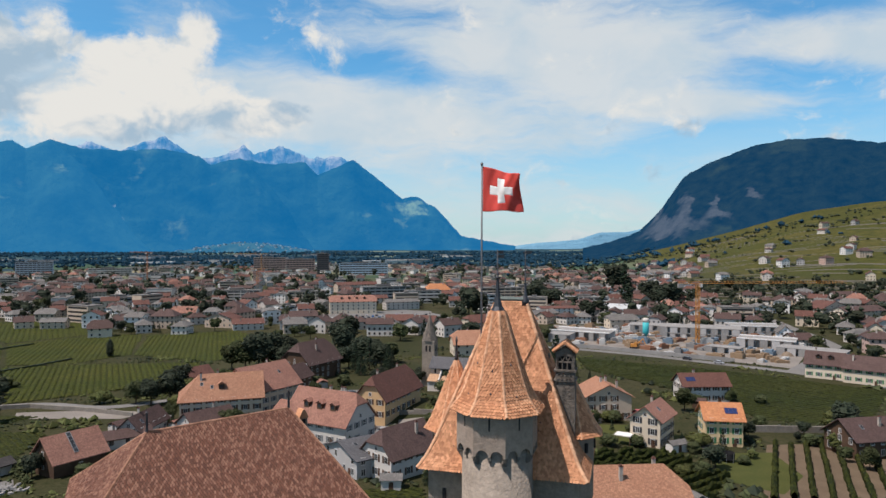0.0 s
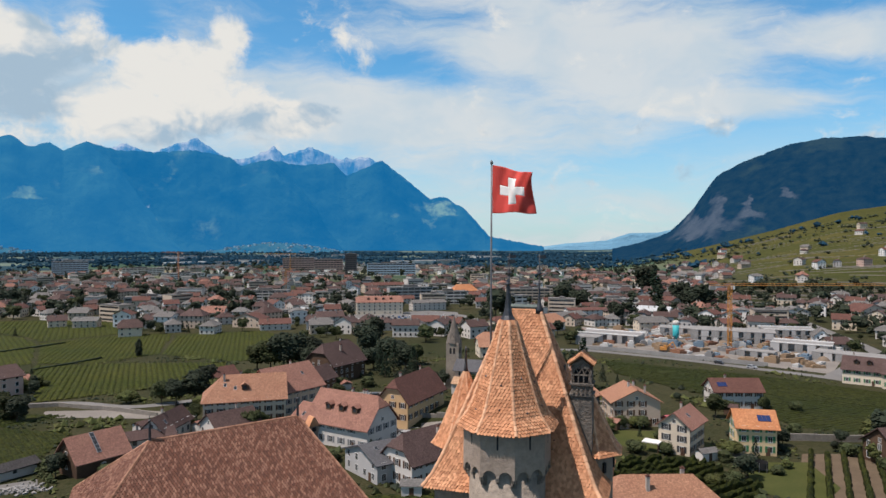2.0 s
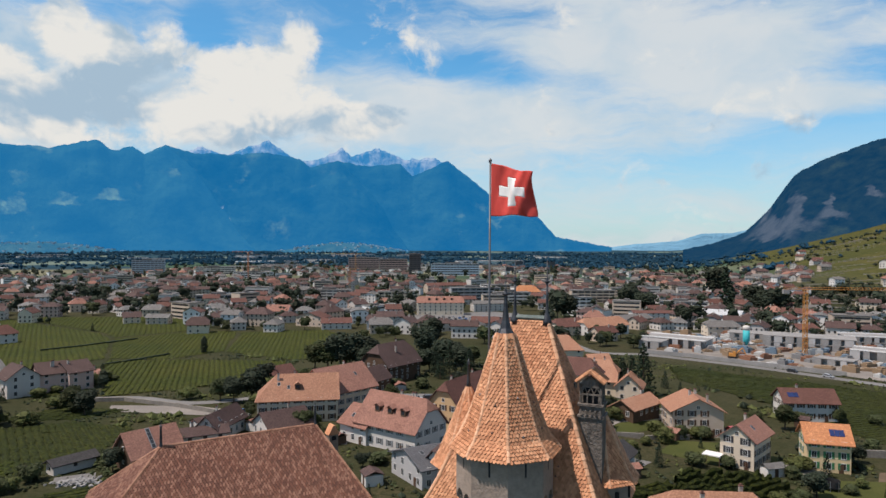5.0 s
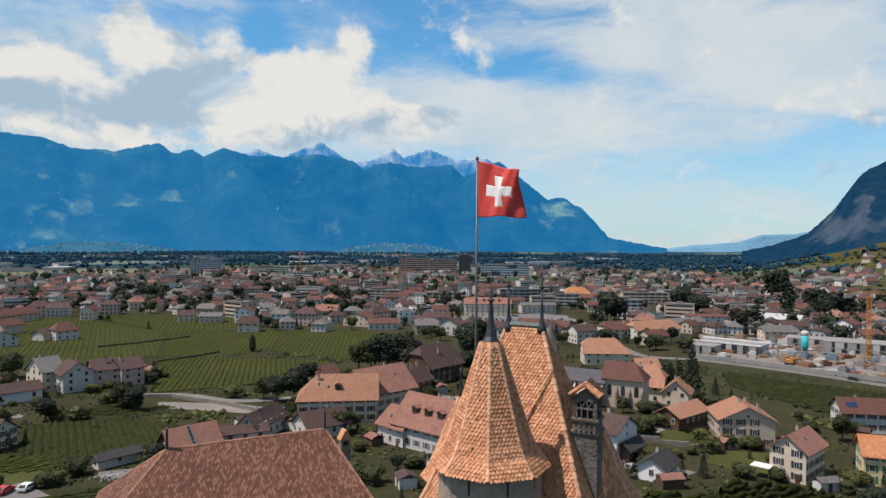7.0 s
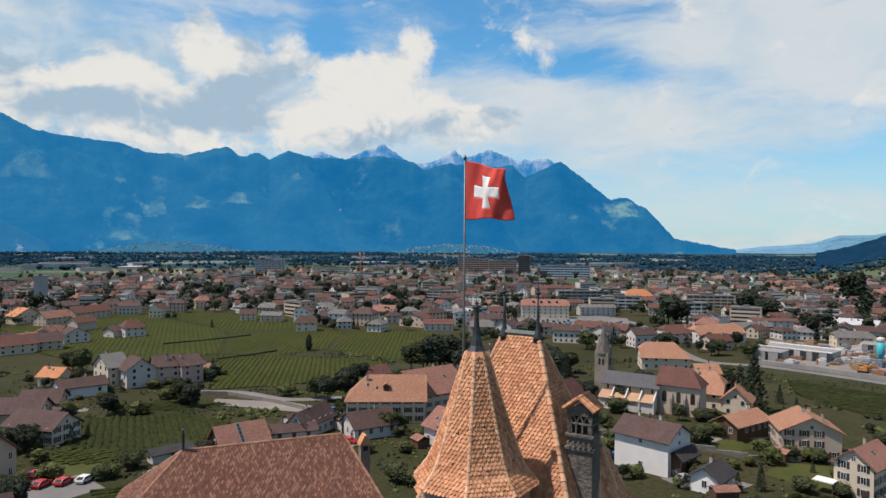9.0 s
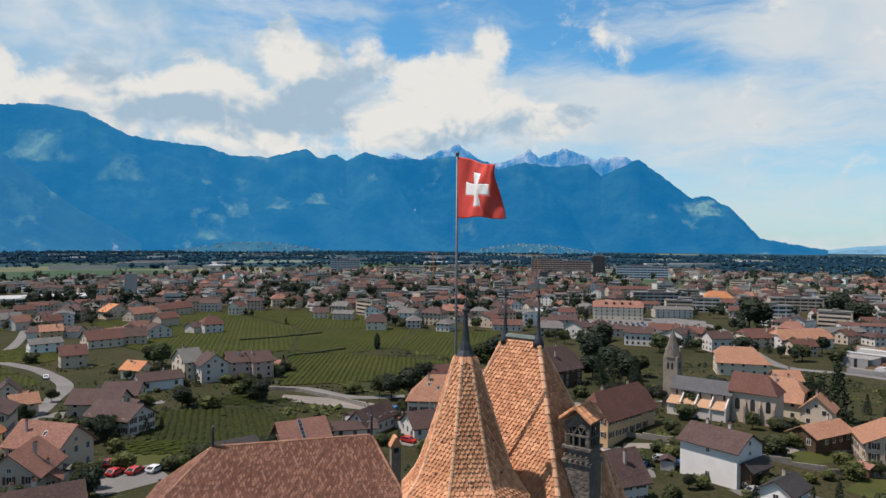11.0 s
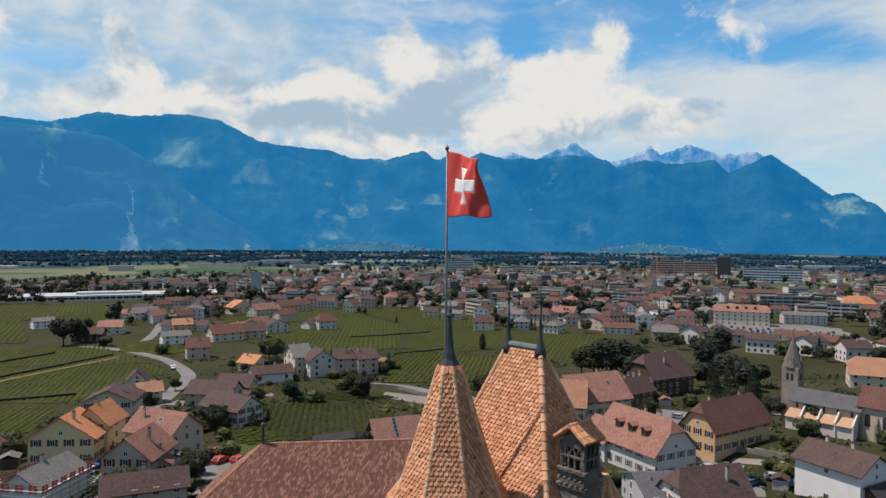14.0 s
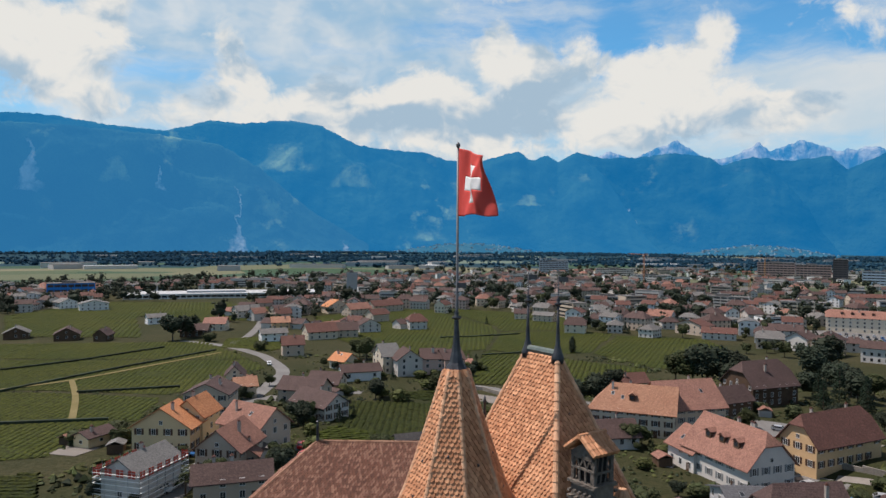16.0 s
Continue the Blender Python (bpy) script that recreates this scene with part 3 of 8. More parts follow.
def ridge_tiles(geo, pts, r=0.125, l=0.34):
    """Half-round tiles along a line of points."""
    run = []
    for p, q in zip(pts, pts[1:]):
        k = max(1, int(round((q - p).length / l)))
        run += [(p.lerp(q, i / k), p.lerp(q, (i + 1) / k)) for i in range(k)]
    for p, q in run:
        d = (q - p).normalized()
        side = d.cross(Vector((0, 0, 1))).normalized()
        up = side.cross(d)
        vs = []
        for c, rr in ((p - d * 0.04, r * 1.12), (q, r * 0.9)):
            for a in (-0.25, 0.1, 0.3, 0.5, 0.7, 0.9, 1.25):
                vs.append(c + side * rr * math.cos(math.pi * a) + up * rr * math.sin(math.pi * a))
        geo.add(vs, [(i, i + 1, i + 8, i + 7) for i in range(6)] + [tuple(range(6, -1, -1)), tuple(range(7, 14))])
    return geo


def finial(parent, x, y, z, tip, vane, r=0.27):
    g = Geo().lathe(x, y, [(r, z - 0.35), (r * 0.95, z - 0.1), (r * 0.62, z + 0.12), (r * 0.36, z + 0.4), (r * 0.24, tip * 0.5 + z * 0.5), (r * 0.17, tip)], 10)
    spike = part("finial", g, M["lead"], parent, "dark lead-clad spike", True)
    k = Geo().lathe(x, y, [(0.03, tip - 0.05), (0.14, tip + 0.02), (0.17, tip + 0.07), (0.05, tip + 0.12), (0.09, tip + 0.2), (0.03, tip + 0.28), (0.02, vane + 0.15)], 8)
    part("knob", k, M["lead"], spike, smooth=True)
    v = Geo()
    v.box(0.02, -0.012, vane - 0.14, 0.42, 0.012, vane + 0.06, pose(x, y, 0, 0, 0, 12))
    v.box(-0.16, -0.012, vane - 0.06, -0.02, 0.012, vane - 0.02, pose(x, y, 0, 0, 0, 12))
    part("weather_vane", v, M["lead"], spike)


def mixed(prof):
    return lambda s: table(prof, s)


def build_keep():
    rng = random.Random(5)
    keep = thing("castle_keep", (0, 0, 0), "medieval castle keep of grey stone with a steep hipped clay-tile roof", "castle")
    a, b, ez, tz, hl = 5.1, 4.06, 32.0, 42.1, 0.92
    spread = mixed([(0, 1.0), (0.07, 0.88), (0.16, 0.78), (0.3, 0.645), (1, 0.0)])

    def corner(i, j):
        def f(s):
            k = spread(s)
            return KEEP + KR * i * (hl + (a - hl) * k) + KN * j * b * k + Vector((0, 0, ez + (tz - ez) * s))
        return f

    faces = {"front": (corner(-1, 1), corner(1, 1)), "side": (corner(1, 1), corner(1, -1)), "back": (corner(1, -1), corner(-1, -1)), "far": (corner(-1, -1), corner(-1, 1))}
    roof = child("roof", Geo().mesh("roof", M["batten"]), keep)
    g = Geo()
    for le, ri in faces.values():
        vs = [f(i / 24) for i in range(25) for f in (le, ri)]
        g.add(vs, [(2 * i, 2 * i + 1, 2 * i + 3, 2 * i + 2) for i in range(24)])
    roof.data = g.mesh("roof", M["batten"])
    count = [0]
    tiles = Geo()
    for name, (le, ri) in faces.items():
        t = tile_slope(roof, le, ri, 0.19, 0.18, (M["tile"], M["tile_one"]), rng, (0.62, 0.92) if name == "front" else (0, 0), count)
        tiles.add(t.v, t.f)
    tagged(child("roof_tiles", tiles.mesh("roof_tiles", M["tile"]), roof, None, "orange-brown flat clay tiles"), kind="stuff")
    h = Geo()
    for i, j in ((1, 1), (-1, 1), (1, -1), (-1, -1)):
        f = corner(i, j)
        ridge_tiles(h, [f(s / 30) for s in range(31)])
    tagged(part("ridge_tiles", h, M["ridge"], roof, "half-round hip tiles"), kind="stuff")
    top = [KEEP - KR * hl + Vector((0, 0, tz)), KEEP + KR * hl + Vector((0, 0, tz))]
    part("ridge_cap", Geo().rod(top[0] + Vector((0, 0, 0.02)), top[1] + Vector((0, 0, 0.02)), 0.16, 8), M["copper"], roof, "green-grey metal ridge cap")
    for p in top:
        finial(roof, p.x, p.y, tz, 44.1, 45.2)
    # small clay vents scattered over the slopes
    for k in range(18):
        le, ri = faces["front"] if k % 3 else faces["side"]
        s, u = 0.1 + 0.8 * ((k * 0.618) % 1), 0.15 + 0.7 * ((k * 0.37 + 0.2) % 1)
        p = le(s).lerp(ri(s), u)
        nrm = (ri(s) - le(s)).cross(le(s + 0.05) - le(s)).normalized()
        part("roof_hook", Geo().rod(p + nrm * 0.02, p + nrm * 0.10 + Vector((0, 0, -0.06)), 0.06, 5, 0.045), M["lead"], roof)
    m = Matrix.Translation(KEEP) @ Matrix.Rotation(KEEP_TURN, 4, "Z")
    part("wall", Geo().box(-4.55, -3.55, -4, 4.55, 3.55, 32.25, m), M["stone"], keep, "rough grey stone wall")
    for x0, x1 in ((-4.55, -2.5), (2.3, 4.55)):
        part("window", Geo().box((x0 + x1) / 2 - 0.12, -3.60, 29.8, (x0 + x1) / 2 + 0.12, -3.545, 30.7, m), M["dark"], keep)
    # side turrets, half sunk into the keep's flanks
    for name, at, apex, lean in (("turret_west", Vector((0.95, 45.35, 0)), 38.0, True), ("turret_east", KEEP + KR * 3.75 - KN * 0.7, 37.3, False)):
        tur = child("side_turret", Geo().mesh("side_turret", M["stone"]), keep)
        tur.data = Geo().lathe(at.x, at.y, [(1.25, 28.6), (1.62, 29.8), (1.62, 33.9)], 8, radians(10)).mesh("side_turret", M["plaster_castle"])
        prof = mixed([(0, 1.0), (0.12, 0.82), (0.35, 0.62), (0.7, 0.32), (1, 0.05)])

        def edge(i, at=at, apex=apex, prof=prof):
            ang = radians(10) + 2 * math.pi * i / 8
            return lambda s: at + Vector((math.cos(ang), math.sin(ang), 0)) * 2.05 * prof(s) + Vector((0, 0, 33.7 + (apex - 33.7) * s))
        tl, dk, hp = Geo(), Geo(), Geo()
        for i in range(8):
            le, ri = edge(i), edge(i + 1)
            dk.add([f(q / 12) for q in range(13) for f in (le, ri)], [(2 * q, 2 * q + 1, 2 * q + 3, 2 * q + 2) for q in range(12)])
            t = tile_slope(tur, le, ri, 0.19, 0.18, (M["tile"], M["tile_one"]), rng)
            tl.add(t.v, t.f)
            ridge_tiles(hp, [le(q / 12) for q in range(13)], 0.09)
        part("turret_roof", dk, M["batten"], tur)
        tagged(part("roof_tiles", tl, M["tile"], tur), kind="stuff")
        tagged(part("ridge_tiles", hp, M["ridge"], tur), kind="stuff")
        for ang in (200, 250, 300, 350, 20):
            q = at + Vector((math.cos(radians(ang)), math.sin(radians(ang)), 0)) * 1.56
            part("arrow_slit", Geo().box(-0.06, -0.09, 32.6, 0.06, 0.09, 33.2, pose(q.x, q.y, 0, 0, 0, ang)), M["dark"], tur)
        if lean:
            part("finial", Geo().lathe(at.x, at.y, [(0.2, apex - 0.3), (0.1, apex + 0.3), (0.05, apex + 1.2), (0.09, apex + 1.3), (0.02, apex + 1.6)], 8), M["lead"], tur, smooth=True)
    # chimney with a pierced head under its own little tiled roof
    ch = child("chimney", Geo().mesh("chimney", M["stone_dark"]), keep, None, "tall dark stone chimney with a pierced head")
    cm = pose(7.75, 43.0, 0.6, 0, 0, -15)
    ch.data = Geo().box(-0.62, -0.55, 31.0, 0.62, 0.55, 36.6, cm).mesh("chimney", M["stone_dark"])
    for z0, z1, q in ((36.6, 36.72, 0.08), (36.72, 37.2, -0.04), (37.2, 37.32, 0.06)):
        part("stone_band", Geo().box(-0.62 - q, -0.55 - q, z0, 0.62 + q, 0.55 + q, z1, cm), M["stone_dark"], ch)
    for k in range(5):
        for y in (-0.72, 0.62):
            part("stone_knob", Geo().rod(cm @ Vector((-0.5 + 0.25 * k, y, 36.95)), cm @ Vector((-0.5 + 0.25 * k, y + 0.12, 36.95)), 0.07, 6), M["stone_dark"], ch)
    for x in (-0.58, 0.46):
        for y in (-0.5, 0.38):
            part("corner_post", Geo().box(x, y, 37.32, x + 0.12, y + 0.12, 38.35, cm), M["stone_dark"], ch)
    for y in (-0.5, 0.44):
        for k in range(4):
            x = -0.48 + 0.3 * k
            part("mullion", Geo().box(x - 0.035, y, 37.32, x + 0.035, y + 0.07, 37.78, cm), M["stone_dark"], ch)
        part("transom", Geo().box(-0.56, y - 0.01, 37.76, 0.56, y + 0.08, 37.84, cm), M["stone_dark"], ch)
        for k in range(3):
            x = -0.33 + 0.33 * k
            for sgn in (-1, 1):
                part("lattice_bar", Geo().rod(cm @ Vector((x, y + 0.035, 38.2)), cm @ Vector((x + sgn * 0.17, y + 0.035, 37.82)), 0.035, 4), M["stone_dark"], ch)
        part("chimney_gable", Geo().prism([cm @ Vector(q) for q in ((-0.6, y, 38.16), (0.6, y, 38.16), (0.6, y, 38.35), (0, y, 38.75), (-0.6, y, 38.35))], (cm.to_3x3() @ Vector((0, 0.06, 0)))), M["stone_dark"], ch)
    for x in (-0.58, 0.52):
        part("rail", Geo().box(x, -0.5, 37.7, x + 0.06, 0.5, 37.78, cm), M["stone_dark"], ch)
        for k in range(4):
            part("lattice_bar", Geo().rod(cm @ Vector((x + 0.03, -0.4 + 0.24 * k, 37.32)), cm @ Vector((x + 0.03, -0.25 + 0.24 * k, 38.35)), 0.03, 4), M["stone_dark"], ch)
    part("flue", Geo().box(-0.42, -0.36, 37.3, 0.42, 0.36, 38.2, cm), M["dark"], ch)
    hood = cm
    for sgn in (-1, 1):
        for k in range(7):
            y = -0.62 + 0.19 * k
            for q in range(3):
                a, e = hood @ Vector((sgn * (0.02 + 0.22 * q), y, 39.0 - 0.17 * q)), hood @ Vector((sgn * (0.31 + 0.22 * q), y, 38.79 - 0.17 * q))
                part("hood_tile", Geo().rod(a, e, 0.098, 7, 0.108), M["tile_one"], ch)
    part("hood_ridge", Geo().rod(hood @ Vector((0, -0.72, 39.02)), hood @ Vector((0, 0.66, 39.02)), 0.10, 8), M["tile"], ch, "half-round ridge of the chimney hood")
    flue2 = pose(6.75, 44.6, 0, 0, 0, -15)
    part("chimney_stub", Geo().box(-0.25, -0.25, 36, 0.25, 0.25, 38.6, flue2), M["stone_dark"], keep)


TURRET = Vector((3.27, 40.5, 0))


def build_turret():
    rng = random.Random(8)
    tur = thing("castle_turret", (0, 0, 0), "octagonal castle turret of plastered stone with a flared tiled spire", "turret")
    ez, tz, R, st = 36.15, 41.75, 2.72, radians(-83.7)
    prof = mixed([(0, 1.0), (0.05, 0.92), (0.12, 0.80), (0.22, 0.70), (0.38, 0.58), (0.58, 0.44), (0.82, 0.28), (1, 0.165)])

    def edge(i):
        ang = st + 2 * math.pi * i / 8
        return lambda s: TURRET + Vector((math.cos(ang), math.sin(ang), 0)) * R * prof(s) + Vector((0, 0, ez + (tz - ez) * s))

    roof = child("spire", Geo().mesh("spire", M["batten"]), tur)
    dk, tl, hp = Geo(), Geo(), Geo()
    count = [0]
    for i in range(8):
        le, ri = edge(i), edge(i + 1)
        dk.add([f(q / 24) for q in range(25) for f in (le, ri)], [(2 * q, 2 * q + 1, 2 * q + 3, 2 * q + 2) for q in range(24)])
        t = tile_slope(roof, le, ri, 0.185, 0.18, (M["tile"], M["tile_one"]), rng, (0.3, 0.8) if i in (7, 0) else (0, 0), count)
        tl.add(t.v, t.f)
        ridge_tiles(hp, [le(q / 24) for q in range(25)], 0.10, 0.32)
    dk.add([edge(i)(0) for i in range(8)], [tuple(range(7, -1, -1))])
    roof.data = dk.mesh("spire", M["batten"])
    tagged(part("roof_tiles", tl, M["tile"], roof, "orange-brown rounded clay tiles"), kind="stuff")
    tagged(part("ridge_tiles", hp, M["ridge"], roof, "half-round hip tiles"), kind="stuff")
    for k in range(16):
        le, ri = edge(k % 8), edge(k % 8 + 1)
        s = (0.17, 0.42)[k // 8] + 0.03 * (k % 3)
        p = le(s).lerp(ri(s), 0.5)
        nrm = (ri(s) - le(s)).cross(le(s + 0.05) - le(s)).normalized()
        part("roof_hook", Geo().rod(p + nrm * 0.02, p + nrm * 0.13 + Vector((0, 0, -0.08)), 0.075, 5, 0.05), M["lead"], roof)
    cap = Geo().lathe(TURRET.x, TURRET.y, [(0.47, 41.6), (0.43, 41.8), (0.28, 42.05), (0.18, 42.45), (0.12, 43.0), (0.08, 43.7)], 8, st)
    cap = part("lead_cap", cap, M["lead"], roof, "blue-grey lead spike")
    k = Geo().lathe(TURRET.x, TURRET.y, [(0.04, 43.65), (0.17, 43.72), (0.19, 43.78), (0.06, 43.84), (0.10, 43.92), (0.02, 44.05), (0.015, 45.3)], 8)
    part("knob", k, M["lead"], cap, smooth=True)
    part("weather_vane", Geo().box(0.02, -0.012, 44.9, 0.4, 0.012, 45.1, pose(TURRET.x, TURRET.y, 0, 0, 0, 12)), M["lead"], cap)
    # drum on round-arched corbels, then the round shaft
    ro, ri_ = 2.42, 2.08
    for i in range(8):
        a0, a1 = st + 2 * math.pi * i / 8, st + 2 * math.pi * (i + 1) / 8
        p = TURRET + Vector((math.cos(a0), math.sin(a0), 0)) * ro
        q = TURRET + Vector((math.cos(a1), math.sin(a1), 0)) * ro
        w = (q - p).length
        u = (q - p).normalized()
        inn = Vector((-(q - p).y, (q - p).x, 0)).normalized()
        poly = [(0, 36.2), (0, 33.75)]
        arches, pier = 2, 0.13
        aw = (w - pier * 3) / 2
        for k2 in range(arches):
            x0 = pier + k2 * (aw + pier)
            poly += [(x0, 33.75)] + [(x0 + aw / 2 - aw / 2 * math.cos(math.pi * t / 6), 33.78 + aw * 0.5 * math.sin(math.pi * t / 6)) for t in range(7)] + [(x0 + aw, 33.75)]
        poly += [(w, 33.75), (w, 36.2)]
        g = Geo().prism([p + u * x + Vector((0, 0, z)) for x, z in poly], inn * 0.3)
        part("drum_wall", g, M["plaster_castle"], tur, "grey plastered wall panel over small arches")
        for x in (0.06, w / 2, w - 0.06):
            c = p + u * x
            g = Geo()
            for s in range(3):
                g.prism([c + u * du + inn * (0.03 + 0.12 * s) + Vector((0, 0, 33.76 - 0.16 * s + dz)) for du, dz in ((-0.1, 0), (-0.1, -0.17), (0.1, -0.17), (0.1, 0))], inn * (0.5 - 0.1 * s))
            part("corbel", g, M["stone_dark"], tur)
        mid = p + u * w / 2
        part("arrow_slit", Geo().prism([mid + u * du - inn * 0.004 + Vector((0, 0, z)) for du, z in ((-0.05, 35.25), (0.05, 35.25), (0.05, 35.95), (-0.05, 35.95))], inn * 0.1), M["dark"], tur)
    part("shaft", Geo().lathe(TURRET.x, TURRET.y, [(2.15, -3), (2.08, 34.2)], 40), M["stone"], tur, "round shaft of rough grey stone", True)


def build_flag():
    f = thing("flagpole", (2.38, 41.59, 34.0), "tall metal flagpole rising from the castle roof", "flagpole")
    part("pole", Geo().lathe(0, 0, [(0.065, -0.5), (0.06, 8), (0.045, 16.45)], 10), M["steel"], f, smooth=True)
    part("truck", Geo().lathe(0, 0, [(0.04, 16.4), (0.085, 16.5), (0.085, 16.56), (0.02, 16.66)], 10), M["steel"], f, smooth=True)
    fl = thing("flag", (2.38, 41.59, 50.4), "square red flag with a white cross, waving", "flag", yaw=-22)
    S, n = 2.72, 48

    def cloth(u, v):
        """u along the fly, v down the hoist, both 0 to 1."""
        w = u ** 0.8
        x = S * (u * 0.92 - 0.05 * w * math.sin(3.4 * v + 0.6) - 0.05 * u * v) + 0.06
        y = 0.25 * w * math.sin(6.0 * u + 2.6 * v - 0.6) + 0.13 * w * math.sin(12 * u - 5.0 * v) + 0.04 * w * math.sin(23 * u + 9 * v)
        z = -S * v * (1.0 - 0.10 * u) - 0.62 * u * (1 - 0.55 * v) + 0.07 * w * math.sin(8 * u + 4 * v)
        return (x, y, z)

    vs, red, white = [], [], []
    for i in range(n + 1):
        for j in range(n + 1):
            vs.append(cloth(i / n, j / n))
    for i in range(n):
        for j in range(n):
            a, b = abs((i + 0.5) / n - 0.5), abs((j + 0.5) / n - 0.5)
            cross = (a < 0.1 and b < 0.31) or (b < 0.1 and a < 0.31)
            k = i * (n + 1) + j
            (white if cross else red).append((k, k + 1, k + n + 2, k + n + 1))
    for name, fs, mat in (("red_field", red, M["flag_red"]), ("white_cross", white, M["flag_white"])):
        ob = child(name, mesh(name, vs, fs, mat, True), fl)
        sol = ob.modifiers.new("thickness", "SOLIDIFY")
        sol.thickness = 0.012


def build_hall():
    """The long wing with a hipped roof of old dark tiles."""
    rng = random.Random(3)
    hall = thing("castle_wing", (0, 0, 0), "castle wing with white walls and a weathered hipped tile roof", "castle")
    A, B, rz = Vector((-24.0, 55.7, 0)), Vector((-14.3, 63.8, 0)), 30.25
    u = (B - A).normalized()
    v = Vector((u.y, -u.x, 0))           # towards the front
    drop = 0.82

    def at(base, k, s, d):
        return base + u * k + v * s + Vector((0, 0, rz - d))

    sf, sb = 8.6, 5.2
    fl = lambda s: at(A, -1.05 * sf * (1 - s), sf * (1 - s), drop * sf * (1 - s))
    fr = lambda s: at(B, 0.40 * sf * (1 - s), sf * (1 - s), drop * sf * (1 - s))
    bl = lambda s: at(A, -0.86 * sb * (1 - s), -sb * (1 - s), drop * sb * (1 - s))
    br = lambda s: at(B, 0.5 * sb * (1 - s), -sb * (1 - s), drop * sb * (1 - s))
    roof = child("roof", Geo().mesh("roof", M["batten"]), hall)
    g, tl = Geo(), Geo()
    count = [0]
    for n, (le, ri) in enumerate(((fl, fr), (br, bl), (bl, fl), (fr, br))):
        g.add([le(0), ri(0), ri(1), le(1)], [(0, 1, 2, 3)])
        t = tile_slope(roof, le, ri, *((0.235, 0.215) if n != 1 else (0.26, 0.24)), (M["tile_old"], M["tile_old_one"]), rng, (0.92, 1.0) if n == 0 else (0, 0), count, 0.04, 0.05, 0.72)
        tl.add(t.v, t.f)
    roof.data = g.mesh("roof", M["batten"])
    tagged(part("roof_tiles", tl, M["tile_old"], roof, "weathered dark red-brown and pale clay tiles"), kind="stuff")
    h = Geo()
    for f in (fl, fr, bl, br):
        ridge_tiles(h, [f(i / 12) for i in range(13)], 0.12)
    ridge_tiles(h, [A.lerp(B, i / 20) + Vector((0, 0, rz)) for i in range(21)], 0.13)
    tagged(part("ridge_tiles", h, M["ridge_old"], roof, "half-round hip tiles"), kind="stuff")
    for p in (A, B):
        part("finial", Geo().lathe(p.x, p.y, [(0.17, rz - 0.2), (0.11, rz + 0.3), (0.085, rz + 1.55), (0.14, rz + 1.62), (0.03, rz + 1.7), (0.02, rz + 2.0)], 8), M["lead"], roof, "dark lead ridge spike")
    cm = pose(-13.8, 67.2, 0, 0, 0, 40)
    ch = part("chimney", Geo().box(-0.42, -0.42, 24.0, 0.42, 0.42, 28.5, cm), M["plaster_castle"], hall, "slim plastered chimney with a gabled tile cap")
    part("chimney_cap", Geo().prism([cm @ Vector(q) for q in ((-0.55, -0.5, 28.5), (0.55, -0.5, 28.5), (0.1, -0.5, 29.35), (-0.1, -0.5, 29.35))], cm.to_3x3() @ Vector((0, 1.0, 0))), M["tile"], ch)
    part("flue", Geo().box(-0.2, -0.46, 28.0, 0.2, -0.415, 28.4, cm), M["dark"], ch)
    low = [f(0.06) for f in (fl, fr, br, bl)]
    w = Geo()
    w.add([p + (Vector((-19, 59.5, p.z)) - p).normalized() * 0.5 + Vector((0, 0, -0.1)) for p in low] + [Vector((p.x, p.y, -4)) + (Vector((-19, 59.5, -4)) - Vector((p.x, p.y, -4))).normalized() * 0.5 for p in low],
          [(i, (i + 1) % 4, 4 + (i + 1) % 4, 4 + i) for i in range(4)])
    part("wall", w, M["plaster_castle"], hall, "pale plastered wall")


build_keep()
build_turret()
build_flag()
build_hall()

# ---- houses ----
def roof_material(name, a, b, c, vary=0.18):
    """Tiles seen from afar: courses, streaks and patches."""
    m = surf(name, a, b, c, 0.25, 2.2, 0.8, bump=0.0, vary=vary)
    nt = m.node_tree
    p = nt.nodes["Principled BSDF"]
    co = nt.nodes.new("ShaderNodeTexCoord").outputs["Object"]
    w = nt.nodes.new("ShaderNodeTexWave")
    w.bands_direction = "Z"
    nt.links.new(co, w.inputs["Vector"])
    w.inputs["Scale"].default_value, w.inputs["Distortion"].default_value, w.inputs["Detail Scale"].default_value = 1.6, 1.0, 3.0
    speck = grain(nt, co, 3.4, 4, 0.8, 0.38, 0.62)
    old = p.inputs["Base Color"].links[0].from_socket
    col = tone(nt, ink(nt, "MULTIPLY", speck, 0.75), old, tuple(v * 0.45 for v in a))
    col = tone(nt, ink(nt, "MULTIPLY", grain(nt, co, 1.9, 5, 0.85, 0.50, 0.68), 0.6), col, tuple(min(1, v * 1.3) for v in b))
    nt.links.new(col, p.inputs["Base Color"])
    bn = nt.nodes.new("ShaderNodeBump")
    bn.inputs["Strength"].default_value, bn.inputs["Distance"].default_value = 0.5, 0.06
    nt.links.new(ink(nt, "ADD", w.outputs["Fac"], speck), bn.inputs["Height"])
    nt.links.new(bn.outputs[0], p.inputs["Normal"])
    return m


